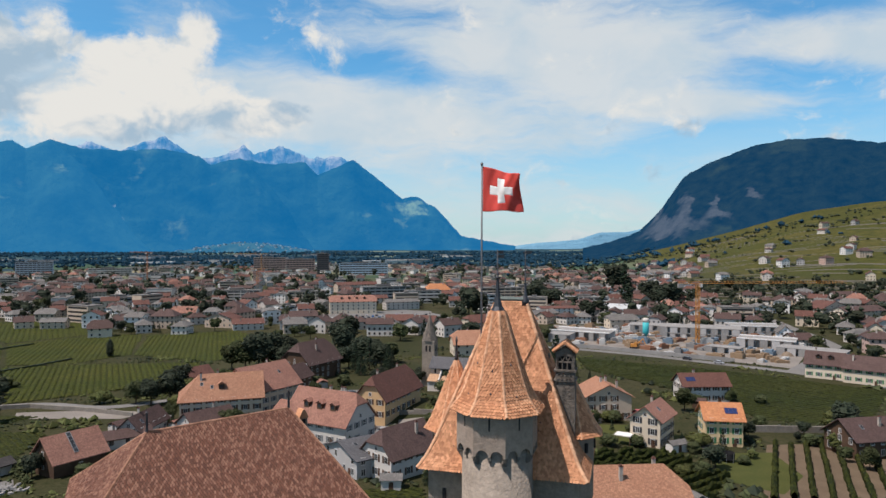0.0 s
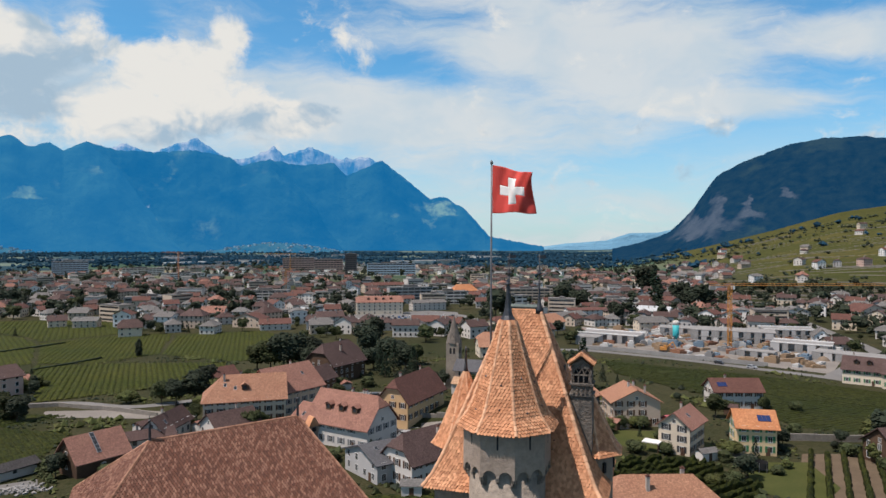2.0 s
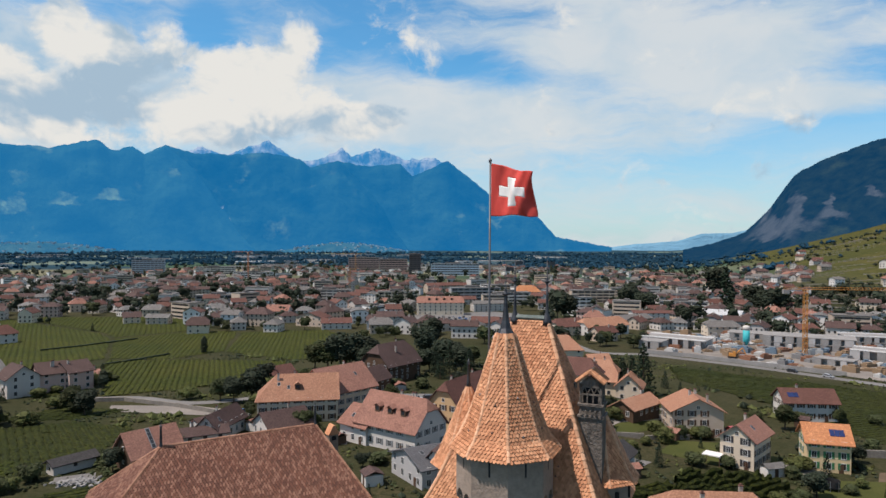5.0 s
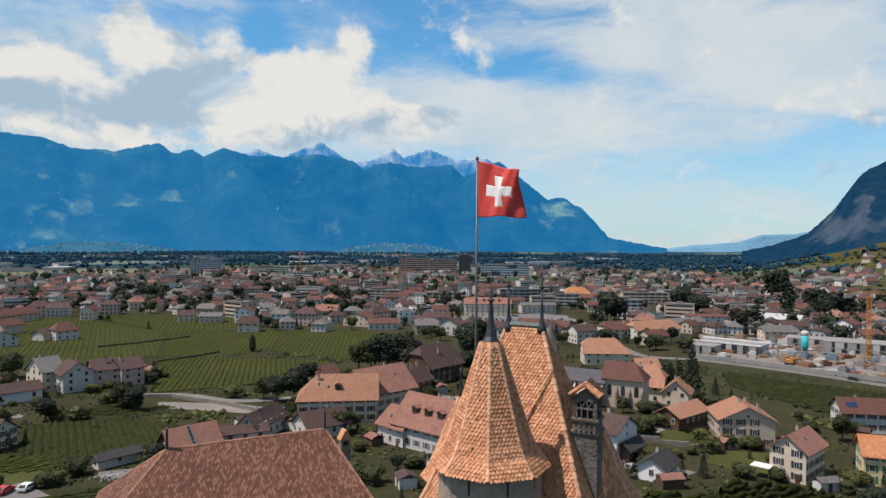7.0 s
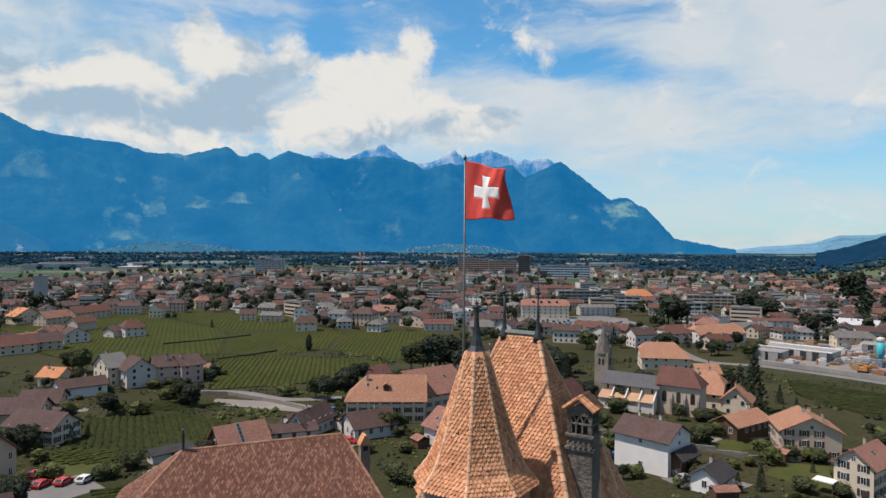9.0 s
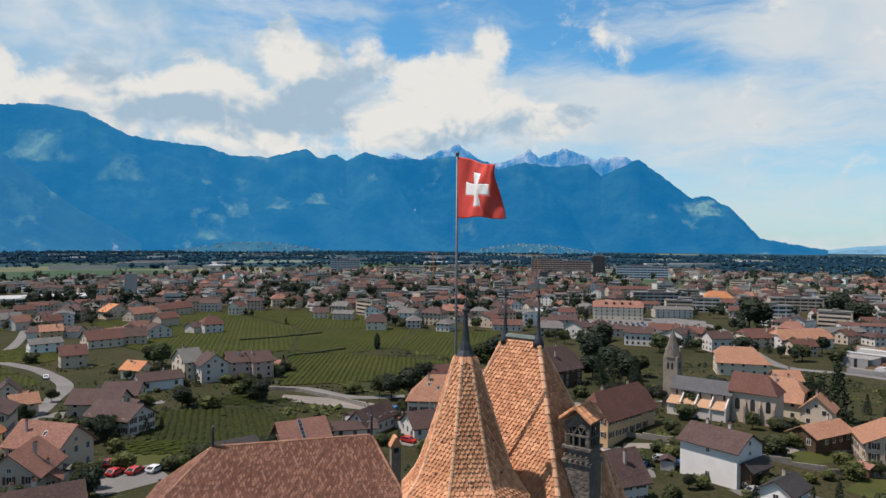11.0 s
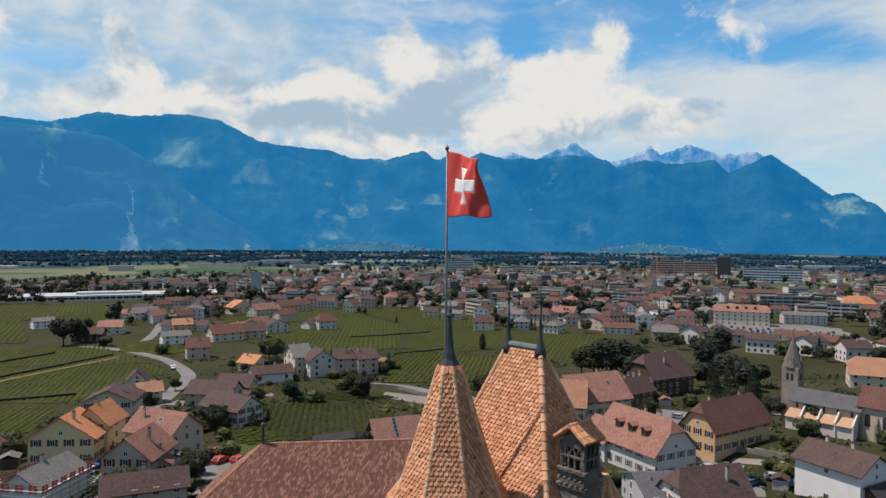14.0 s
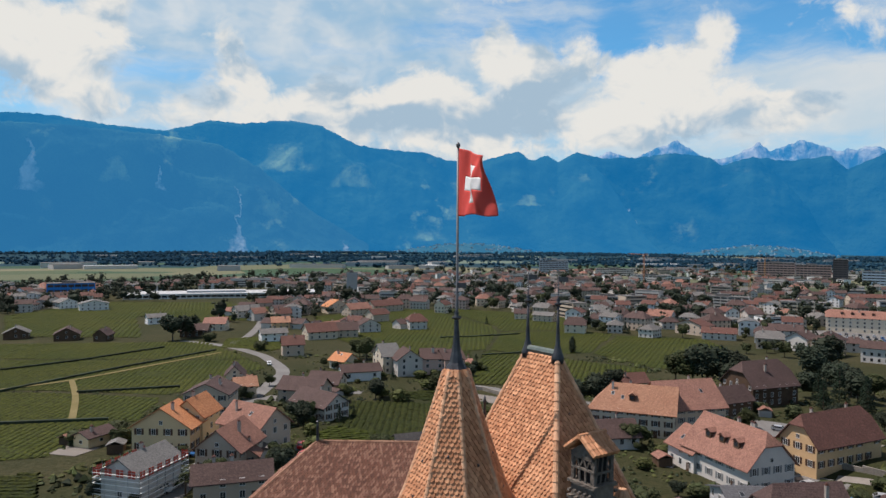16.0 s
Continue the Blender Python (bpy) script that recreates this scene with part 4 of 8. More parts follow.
ROOF = {
    "terra": ("faded terracotta tile", roof_material("roof_terracotta", (0.285, 0.140, 0.105), (0.38, 0.195, 0.145), (0.165, 0.080, 0.06))),
    "orange": ("orange tile", roof_material("roof_orange", (0.38, 0.19, 0.12), (0.46, 0.25, 0.16), (0.27, 0.125, 0.075))),
    "neworange": ("bright orange tile", roof_material("roof_new_orange", (0.55, 0.225, 0.10), (0.62, 0.29, 0.14), (0.42, 0.16, 0.07), 0.08)),
    "brownred": ("brown-red tile", roof_material("roof_brown_red", (0.130, 0.060, 0.047), (0.18, 0.084, 0.066), (0.080, 0.038, 0.032))),
    "brown": ("dark brown tile", roof_material("roof_brown", (0.084, 0.051, 0.046), (0.122, 0.076, 0.068), (0.052, 0.034, 0.032))),
    "slate": ("grey slate", roof_material("roof_slate", (0.10, 0.10, 0.11), (0.14, 0.14, 0.15), (0.07, 0.07, 0.075), 0.05)),
    "greyroof": ("grey", roof_material("roof_grey", (0.15, 0.145, 0.14), (0.21, 0.20, 0.19), (0.13, 0.125, 0.12))),
    "black": ("dark slate", roof_material("roof_black", (0.05, 0.046, 0.048), (0.075, 0.07, 0.07), (0.035, 0.033, 0.033), 0.05)),
    "paleroof": ("pale metal", roof_material("roof_pale", (0.50, 0.52, 0.54), (0.58, 0.60, 0.61), (0.40, 0.42, 0.44), 0.1)),
}


def wall_material(name, a, vary=0.08):
    return surf(name, a, tuple(v * 0.9 for v in a), tuple(v * 0.78 for v in a), 0.35, 4, 0.9, bump=0.15, vary=vary)


WALL = {
    "white": ("off-white", wall_material("wall_white", (0.63, 0.595, 0.555))),
    "brightwhite": ("white", wall_material("wall_bright_white", (0.82, 0.81, 0.79))),
    "cream": ("cream", wall_material("wall_cream", (0.68, 0.585, 0.46))),
    "beige": ("beige", wall_material("wall_beige", (0.56, 0.455, 0.36))),
    "ochre": ("ochre", wall_material("wall_ochre", (0.64, 0.44, 0.245))),
    "yellow": ("pale yellow", wall_material("wall_yellow", (0.74, 0.57, 0.34))),
    "pink": ("dusty pink", wall_material("wall_pink", (0.62, 0.44, 0.375))),
    "grey": ("grey", wall_material("wall_grey", (0.44, 0.43, 0.425))),
    "timber": ("dark timber", surf("wall_timber", (0.085, 0.05, 0.032), (0.13, 0.08, 0.05), (0.05, 0.03, 0.02), 0.5, 5, 0.85, bump=0.4, vary=0.15)),
}
SHUTTER = {k: surf("shutter_" + k, c, tuple(v * 0.85 for v in c), None, 1, 9, 0.6, bump=0.1) for k, c in
           {"grey": (0.22, 0.23, 0.24), "brown": (0.10, 0.055, 0.035), "dark": (0.05, 0.05, 0.055), "green": (0.06, 0.20, 0.09)}.items()}
M["glass"] = surf("window_glass", (0.035, 0.04, 0.045), (0.05, 0.055, 0.06), (0.02, 0.02, 0.025), 0.6, 3, 0.12, bump=0.0, spec=0.6, vary=0.3)
M["frame"] = surf("window_frame", (0.62, 0.61, 0.59), (0.68, 0.67, 0.65), None, 1, 9, 0.6, bump=0.05)
M["timber"] = WALL["timber"][1]
M["chimney"] = surf("chimney_render", (0.42, 0.38, 0.34), (0.5, 0.46, 0.41), (0.25, 0.22, 0.2), 0.8, 6, 0.9, vary=0.2)
M["solar"] = surf("solar_panel", (0.02, 0.035, 0.11), (0.03, 0.05, 0.15), (0.015, 0.02, 0.06), 0.6, 6, 0.2, bump=0.0, spec=0.6)
M["metal"] = surf("zinc_sheet", (0.32, 0.33, 0.34), (0.40, 0.41, 0.42), None, 0.8, 6, 0.45, 0.6, bump=0.1)
SHARED = {}


def shared(key, make):
    if key not in SHARED:
        SHARED[key] = make()
    return SHARED[key]


def window_meshes(w, h):
    """Frame with bars, and its pane; facing -y, the wall's face at y = 0."""
    def frame_():
        xs, zs = (-w / 2, -w / 2 + 0.09, -0.03, 0.03, w / 2 - 0.09, w / 2), (-0.05, 0.09, h - 0.09, h)
        vs = [(x, yy, z) for yy in (-0.06, 0.02) for z in zs for x in xs]
        solid = lambda i, k: 0 <= i < 5 and 0 <= k < 3 and (i, k) not in ((1, 1), (3, 1))
        fs = []
        for i in range(5):
            for k in range(3):
                if not solid(i, k):
                    continue
                a, b, c, d = k * 6 + i, k * 6 + i + 1, (k + 1) * 6 + i + 1, (k + 1) * 6 + i
                fs.append((a, b, c, d))
                for p, q, di, dk in ((a, b, 0, -1), (b, c, 1, 0), (c, d, 0, 1), (d, a, -1, 0)):
                    if not solid(i + di, k + dk):
                        fs.append((q, p, p + 24, q + 24))
        return mesh("window", vs, fs, M["frame"])
    return (shared(("frame", w, h), frame_), shared(("pane", w, h), lambda: Geo().box(-w / 2 + 0.085, -0.02, 0.085, w / 2 - 0.085, 0.05, h - 0.085).mesh("pane", M["glass"])))


def shutter_mesh(w, h, colour):
    def make():
        g = Geo().box(-w / 2, -0.05, 0, w / 2, -0.006, h)
        for k in range(2):
            g.box(-w / 2 + 0.06, -0.062, 0.1 + k * h * 0.5, w / 2 - 0.06, -0.05, h * 0.45 + k * h * 0.5)
        return g.mesh("shutter", SHUTTER[colour])
    return shared(("shutter", w, h, colour), make)


def simple_window(w, h):
    def make():
        g = Geo().box(-w / 2, -0.05, 0, w / 2, 0.05, h)
        g.box(-w / 2 + 0.1, -0.08, 0.12, w / 2 - 0.1, 0.0, h - 0.1)
        me = mesh("window", g.v, g.f, M["frame"])
        me.materials.append(M["glass"])
        for i, p in enumerate(me.polygons):
            p.material_index = 1 if i >= 6 else 0
        return me
    return shared(("simple", w, h), make)


def roof_geo(w, d, rise, ridge, hips, over=0.8, thick=0.22):
    """A pitched roof over a plan w by d with its eaves at z = 0. Returns slabs and the height of a point of its surface."""
    if ridge == "y":
        w, d = d, w
    ow, od = w / 2 + over * 0.8, d / 2 + over
    slope = rise / (d / 2)
    h0, h1 = hips
    g = Geo()
    # half hips: the gable goes up to a share of the rise, the hip above it
    if h0 <= 0:
        r0 = -ow
    else:
        r0 = -ow + min(h0, 1) * od * 0.8
    if h1 <= 0:
        r1 = ow
    else:
        r1 = ow - min(h1, 1) * od * 0.8
    if r0 > r1:
        r0 = r1 = (r0 + r1) / 2
    y0 = od * min(h0, 1)          # half width at which the left hip meets the gable's verge
    y1 = od * min(h1, 1)
    V = lambda x, y: Vector((x, y, rise - abs(y) * slope))
    front = [V(-ow, -od), V(ow, -od)] + ([V(ow, -y1)] if 0 < y1 < od else []) + [V(r1, 0), V(r0, 0)] + ([V(-ow, -y0)] if 0 < y0 < od else [])
    back = [Vector((p.x, -p.y, p.z)) for p in front][::-1]
    slabs = [front, back]
    if h0 > 0:
        slabs.append([V(-ow, y0), V(-ow, -y0), V(r0, 0)])
    if h1 > 0:
        slabs.append([V(ow, -y1), V(ow, y1), V(r1, 0)])
    for s in slabs:
        g.prism([p - Vector((0, 0, thick)) for p in s], (0, 0, thick))
    if ridge == "y":
        g.v = [(-p[1], p[0], p[2]) for p in g.v]
    return g, slope, (y0, y1)


def wall_geo(w, d, h, rise, ridge, hips, sink=2.0):
    g = Geo()
    if ridge == "y":
        w, d = d, w
    hw, hd = w / 2, d / 2
    slope = rise / hd
    t = 0.2 / max(0.3, math.cos(math.atan(slope)))

    def gable(x, hip):
        """Outline of the end wall at x."""
        cut = min(hip, 1) * hd
        z = h + rise - cut * slope - t
        pts = [(x, -hd, -sink), (x, hd, -sink), (x, hd, h - t)]
        if cut > 0 and cut < hd:
            pts += [(x, cut, z), (x, -cut, z)]
        elif cut <= 0:
            pts += [(x, 0, h + rise - t)]
        pts += [(x, -hd, h - t)]
        return pts
    a, b = gable(-hw, hips[0]), gable(hw, hips[1])
    g.add(a, [tuple(range(len(a)))[::-1]])
    g.add(b, [tuple(range(len(b)))])
    g.add([(-hw, -hd, -sink), (hw, -hd, -sink), (hw, -hd, h - t), (-hw, -hd, h - t)], [(0, 1, 2, 3)])
    g.add([(hw, hd, -sink), (-hw, hd, -sink), (-hw, hd, h - t), (hw, hd, h - t)], [(0, 1, 2, 3)])
    if ridge == "y":
        g.v = [(-p[1], p[0], p[2]) for p in g.v]
    return g


PLOTS = []


def house(x, y, yaw, w, d, h, rise, ridge, wall, roof, hips=(0, 0), chimneys=1, dormers=0, skylights=0, shutters=None, solar=0, longlight=False, few=False, detail=1, name="house"):
    """One house: w by d metres in plan, h to the eaves."""
    rng = random.Random(int(x * 13 + y * 7))
    z = gz(x, y)
    PLOTS.append((x, y, max(w, d) * 0.62))
    ob = thing(name, (x, y, z), "%s %s%s under a %s roof" % (WALL[wall][0], name.replace("_", " "), " with %s shutters" % shutters if shutters else "", ROOF[roof][0]), "house", yaw=yaw)
    part("wall", wall_geo(w, d, h, rise, ridge, hips), WALL[wall][1], ob)
    rg, slope, cut = roof_geo(w, d, rise, ridge, hips)
    rg.v = [(p[0], p[1], p[2] + h) for p in rg.v]
    rf = part("roof", rg, ROOF[roof][1], ob)
    # windows, wall by wall
    floors = max(1, int(round(h / 2.75)))
    gap = h / floors
    for side, length, off in ((0, w, d / 2), (1, d, w / 2), (2, w, d / 2), (3, d, w / 2)):
        out = radians(yaw - 90 + 90 * side)
        if math.cos(out) * -x + math.sin(out) * -y < -0.25 * math.hypot(x, y):
            continue
        gable_side = (side % 2 == 1) == (ridge == "x")
        cols = max(1, int(round(length / (3.1 if detail == 2 else 4.2))))
        if few:
            cols = max(1, cols // 3)
        turn = Matrix.Rotation(side * math.pi / 2, 4, "Z")
        for f in range(floors + (1 if gable_side and rise > 2.6 and not max(hips) >= 1 else 0)):
            top_row = f >= floors
            n = cols if not top_row else max(1, cols // 3)
            if few and f and rng.random() < 0.5:
                continue
            for c in range(n):
                u = (c + 0.5) / n * length - length / 2
                if top_row:
                    u *= 0.5
                if rng.random() < 0.06:
                    continue
                ww, hh = (1.1, 1.5) if not (few and rng.random() < 0.5) else (0.9, 0.9)
                zz = f * gap + gap * 0.36
                if top_row:
                    ww, hh, zz = 0.9, 1.0, h + 0.25
                m = turn @ Matrix.Translation((u, -off, zz))
                if detail == 2:
                    fr, pn = window_meshes(ww, hh)
                    win = child("window", fr, ob, m)
                    child("pane", pn, win)
                    if shutters and not top_row:
                        sm = shutter_mesh(ww * 0.5, hh, shutters)
                        for s in (-1, 1):
                            child("shutter", sm, win, Matrix.Translation((s * (ww * 0.76 + 0.01), 0, 0)))
                else:
                    child("window", simple_window(ww + (0.5 if shutters else 0.1), hh), ob, m)
    if detail == 2 and not few:
        m = Matrix.Translation((w * 0.28, -d / 2, -0.1))
        child("door", shared("door", lambda: Geo().box(-0.5, -0.06, 0, 0.5, 0.04, 2.1).box(0.3, -0.12, 1.0, 0.42, -0.06, 1.05).mesh("door", SHUTTER["brown"])), ob, m)
    swap = Matrix.Rotation(math.pi / 2, 4, "Z") if ridge == "y" else Matrix.Identity(4)
    L, D = (w, d) if ridge == "x" else (d, w)

    def on_roof(u, v):
        """Pose on the front (v < 0) or back slope; u, v from -1 to 1; z out of the slope."""
        yy = v * D / 2
        a = math.atan(slope)
        return swap @ Matrix.Translation((u * L / 2, yy, h + rise - abs(yy) * slope)) @ Matrix.Rotation(a if v < 0 else -a, 4, "X")
    for k in range(chimneys):
        u, v = rng.uniform(-0.65, 0.65), rng.choice((-0.25, 0.2, -0.45, 0.1))
        p = (swap @ Vector((u * L / 2, v * D / 2, 0)))
        zt = h + rise - abs(v) * D / 2 * slope
        cw = rng.uniform(0.22, 0.32)
        top = max(zt + 1.3, min(h + rise + 0.5, zt + 2.2))
        g = Geo().box(p.x - cw, p.y - cw, zt - 0.8, p.x + cw, p.y + cw, top)
        c = part("chimney", g, M["chimney"], rf)
        part("chimney_cap", Geo().box(p.x - cw - 0.08, p.y - cw - 0.08, top, p.x + cw + 0.08, p.y + cw + 0.08, top + 0.12)
             .box(p.x - cw * 0.6, p.y - cw * 0.6, top + 0.12, p.x + cw * 0.6, p.y + cw * 0.6, top + 0.35), ROOF["brownred"][1], c)
    for k in range(dormers):
        u = (k + 0.5) / dormers * 1.3 - 0.65
        v = -0.62
        base = on_roof(u, v).translation
        m = Matrix.Translation(base) @ swap
        g = Geo().box(-0.75, -0.35, -0.5, 0.75, 1.8, 1.15, m)
        dm = part("dormer", g, WALL["timber"][1], rf, "small roof dormer")
        g = Geo()
        for s in (-1, 1):
            g.prism([m @ Vector(q) for q in ((0, -0.7, 1.75), (s * 1.1, -0.7, 1.0), (s * 1.1, 2.2, 1.0), (0, 2.4, 1.75))], (0, 0, 0.12))
        g.prism([m @ Vector(q) for q in ((-0.8, -0.36, 1.1), (0.8, -0.36, 1.1), (0, -0.36, 1.7))], m.to_3x3() @ Vector((0, 0.1, 0)))
        part("dormer_roof", g, ROOF[roof][1], dm)
        part("pane", Geo().box(-0.45, -0.38, 0.1, 0.45, -0.33, 0.95, m), M["glass"], dm)
    for k in range(skylights):
        u, v = rng.uniform(-0.7, 0.7), rng.uniform(0.3, 0.65) * (-1 if k % 3 else 1)
        if ridge == "y":
            v = abs(v) * (1 if k % 2 else -1)
        m = on_roof(u, v)
        s = child("skylight", shared("skylight", lambda: Geo().box(-0.42, -0.62, -0.05, 0.42, 0.62, 0.08).mesh("skylight", M["metal"])), rf, m)
        child("pane", shared("skypane", lambda: Geo().box(-0.34, -0.54, 0.05, 0.34, 0.54, 0.095).mesh("pane", M["glass"])), s)
    if longlight:
        m = on_roof(-0.1, -0.45)
        s = part("skylight", Geo().box(-0.5, -2.6, -0.05, 0.5, 2.6, 0.10, m), M["metal"], rf)
        for k in range(5):
            part("pane", Geo().box(-0.38, -2.5 + k * 1.0, 0.08, 0.38, -1.6 + k * 1.0, 0.12, m), M["glass"], s)
    for k in range(solar):
        m = on_roof(0.45 if roof == "neworange" else -0.6, -0.55)
        for c in range(3):
            part("solar_panel", Geo().box(-1.5 + c * 1.0, -0.9, 0.04, -0.55 + c * 1.0, 0.9, 0.12, m), M["solar"], rf)
    return ob


# the houses round the castle, then the nearer streets
house(-28.4, 172.6, -29, 19.0, 12.0, 6.2, 6.2, "x", "white", "terra", hips=(0, 0.35), chimneys=3, dormers=3, shutters="grey", detail=2)
house(-15.2, 195.6, 66, 21.8, 9.2, 6.3, 5.5, "x", "ochre", "brownred", hips=(0.35, 0.35), chimneys=2, shutters="brown", detail=2)
house(-9.1, 144.6, 47, 13.0, 9.0, 5.6, 4.6, "x", "white", "brown", hips=(0.5, 0), chimneys=1, shutters="brown", detail=2)
house(-18.0, 146.9, -52, 13.7, 9.0, 4.6, 2.2, "y", "grey", "slate", skylights=3, detail=2)
house(-63.6, 197.1, 19, 22.1, 13.0, 7.2, 5.6, "x", "cream", "orange", hips=(1, 0), skylights=4, dormers=1, chimneys=2, shutters="brown", detail=2)
house(-55.1, 208.8, 56, 18.3, 14.0, 7.7, 6.0, "x", "cream", "terra", skylights=4, chimneys=1, shutters="grey", detail=2)
house(-37.7, 176.2, -33, 9.5, 10.0, 5.1, 3.6, "x", "white", "terra", skylights=2, detail=2)
house(-50.9, 265.5, 61, 19.0, 14.0, 7.1, 7.0, "x", "timber", "brown", hips=(0.4, 0.4), chimneys=2, shutters="brown", detail=2)
house(-52.3, 238.4, 67, 12.7, 8.0, 5.1, 3.6, "x", "timber", "brown", detail=2)
house(-90.8, 250.3, 55, 11.2, 7.0, 4.1, 2.5, "x", "cream", "brownred", chimneys=2, detail=1)
house(-76.2, 174.6, -5, 5.5, 14.0, 4.2, 2.8, "y", "white", "brown", skylights=1, detail=2)
house(-61.0, 177.9, -41, 8.9, 12.0, 3.7, 3.0, "y", "white", "brown", detail=2)
house(-77.4, 167.3, 36, 10.7, 5.0, 3.1, 1.2, "x", "white", "brown", detail=1)
house(-80.9, 148.7, 57, 11.4, 8.6, 4.0, 4.2, "x", "timber", "terra", longlight=True, few=True, chimneys=0, detail=2, name="barn")
house(10.5, 172.7, -29, 13.1, 10.0, 8.2, 2.8, "x", "brightwhite", "brown", chimneys=2, skylights=1, few=True, detail=2)
house(22.3, 161.1, -25, 5.8, 8.0, 3.5, 1.9, "y", "brightwhite", "black", few=True, detail=2)
house(46.4, 199.0, 4, 13.1, 12.0, 7.2, 3.2, "y", "beige", "orange", chimneys=3, skylights=1, shutters="brown", detail=2)
house(32.3, 203.9, 52, 14.2, 7.0, 3.7, 2.0, "x", "timber", "orange", detail=2)
house(52.2, 170.5, -35, 7.4, 11.0, 7.2, 2.9, "y", "cream", "terra", shutters="dark", chimneys=1, skylights=2, detail=2)
house(69.2, 170.9, -8, 8.8, 8.0, 7.1, 3.0, "x", "yellow", "neworange", shutters="green", solar=1, chimneys=0, detail=2)
house(84.1, 223.2, 2, 14.9, 9.0, 6.1, 3.0, "x", "white", "brownred", shutters="brown", solar=1, chimneys=1, detail=2)
house(32.3, 118.2, 4, 16.8, 11.0, 5.7, 3.8, "x", "cream", "orange", hips=(0.6, 0.6), chimneys=2, skylights=1, shutters="brown", detail=2)
house(100.9, 163.2, 11, 14.3, 10.0, 5.1, 3.6, "x", "timber", "brown", skylights=2, detail=2)
house(-137.3, 101.7, 38, 13.9, 9.0, 6.7, 4.4, "y", "yellow", "neworange", shutters="brown", detail=2)
house(-138.2, 109.2, 33, 8.0, 9.0, 8.2, 3.6, "y", "yellow", "neworange", detail=2)
house(-110.1, 82.2, 25, 8.4, 12.0, 6.2, 2.6, "y", "white", "greyroof", few=True, detail=2)
house(-167.7, 130.7, 43, 12.8, 12.0, 6.7, 3.0, "y", "beige", "brown", shutters="dark", chimneys=2, skylights=2, detail=2)
house(-199.0, 158.5, 55, 6.1, 10.0, 5.2, 3.0, "y", "cream", "brown", detail=1)
house(-179.7, 149.9, 66, 6.8, 6.0, 4.6, 2.2, "x", "cream", "orange", detail=1)
house(-113.8, 103.5, 32, 9.9, 12.0, 5.7, 4.0, "y", "beige", "terra", shutters="brown", chimneys=1, detail=2)
house(-111.0, 104.6, 48, 7.2, 4.0, 3.5, 2.6, "y", "beige", "terra", shutters="dark", detail=2)
house(-123.5, 116.3, 8, 13.9, 10.0, 6.6, 4.0, "x", "beige", "terra", skylights=2, detail=2)
house(-95.8, 92.9, 58, 13.9, 7.0, 4.6, 2.2, "x", "beige", "brown", chimneys=2, detail=2)
house(-155.4, 91.6, 108, 7.4, 5.0, 3.1, 1.1, "x", "yellow", "brown", few=True, detail=1)
house(-138.7, 148.5, 1, 15.2, 9.0, 4.7, 3.0, "x", "white", "brown", shutters="brown", chimneys=1, detail=2)
house(-158.3, 158.3, 25, 14.5, 9.0, 5.1, 3.0, "x", "beige", "brown", detail=1)
house(-166.1, 174.0, 30, 10.8, 10.0, 4.2, 3.0, "x", "beige", "brown", detail=1)
house(-201.6, 212.0, 6, 8.6, 8.0, 4.1, 2.6, "x", "cream", "neworange", skylights=2, detail=1)
house(-176.7, 198.5, 60, 14.6, 9.0, 4.1, 2.0, "x", "brightwhite", "brown", detail=1)
house(-170.9, 218.7, 59, 10.1, 10.0, 7.1, 3.6, "y", "white", "brown", chimneys=1, detail=1)
house(-165.9, 228.4, 47, 9.7, 12.0, 7.2, 3.0, "x", "pink", "brown", chimneys=2, detail=1)
house(-160.0, 232.3, 63, 8.5, 11.0, 7.1, 3.0, "x", "pink", "brown", detail=1)
house(-182.2, 218.3, 67, 7.5, 12.0, 7.7, 4.0, "x", "cream", "greyroof", chimneys=1, detail=1)
house(-163.1, 245.7, 45, 5.6, 8.0, 3.5, 1.0, "x", "pink", "terra", few=True, detail=1)
house(-378.0, 259.7, 46, 10.4, 10.0, 5.1, 3.0, "x", "cream", "terra", detail=1)
house(-303.0, 248.0, 66, 14.2, 9.0, 5.1, 2.0, "x", "brightwhite", "greyroof", detail=1)
house(-249.4, 221.3, 59, 9.9, 9.0, 6.1, 3.4, "x", "beige", "brownred", detail=1)
house(-292.9, 272.8, 70, 17.4, 12.0, 5.1, 4.0, "x", "cream", "brownred", chimneys=2, detail=1)
house(-288.3, 289.5, 54, 11.9, 11.0, 5.1, 3.6, "x", "beige", "brown", detail=1)
house(-351.6, 287.9, 59, 11.4, 9.0, 5.1, 3.0, "x", "ochre", "orange", detail=1)
house(-298.3, 315.2, 67, 13.7, 10.0, 5.1, 3.4, "y", "white", "brown", detail=1)
house(-287.2, 347.8, 62, 11.8, 10.0, 6.1, 4.0, "x", "white", "brownred", hips=(0.8, 0.8), detail=1)
house(-436.4, 318.1, 80, 19.1, 11.0, 6.1, 3.4, "x", "white", "greyroof", detail=1)
house(-425.6, 343.9, 84, 19.4, 12.0, 6.1, 3.0, "x", "beige", "brown", detail=1)
house(-418.7, 390.4, 77, 18.6, 12.0, 6.1, 5.0, "y", "cream", "neworange", detail=1)
house(-388.2, 386.6, 85, 20.4, 12.0, 6.1, 4.0, "x", "beige", "terra", detail=1)
house(-398.2, 427.4, 83, 30.5, 12.0, 6.1, 4.0, "x", "beige", "brownred", detail=1)
house(-355.0, 230.5, 47, 15.5, 11.0, 4.6, 3.0, "x", "timber", "brown", detail=1)
house(-375.9, 186.5, 44, 7.0, 10.0, 4.1, 3.0, "y", "timber", "brown", detail=1)
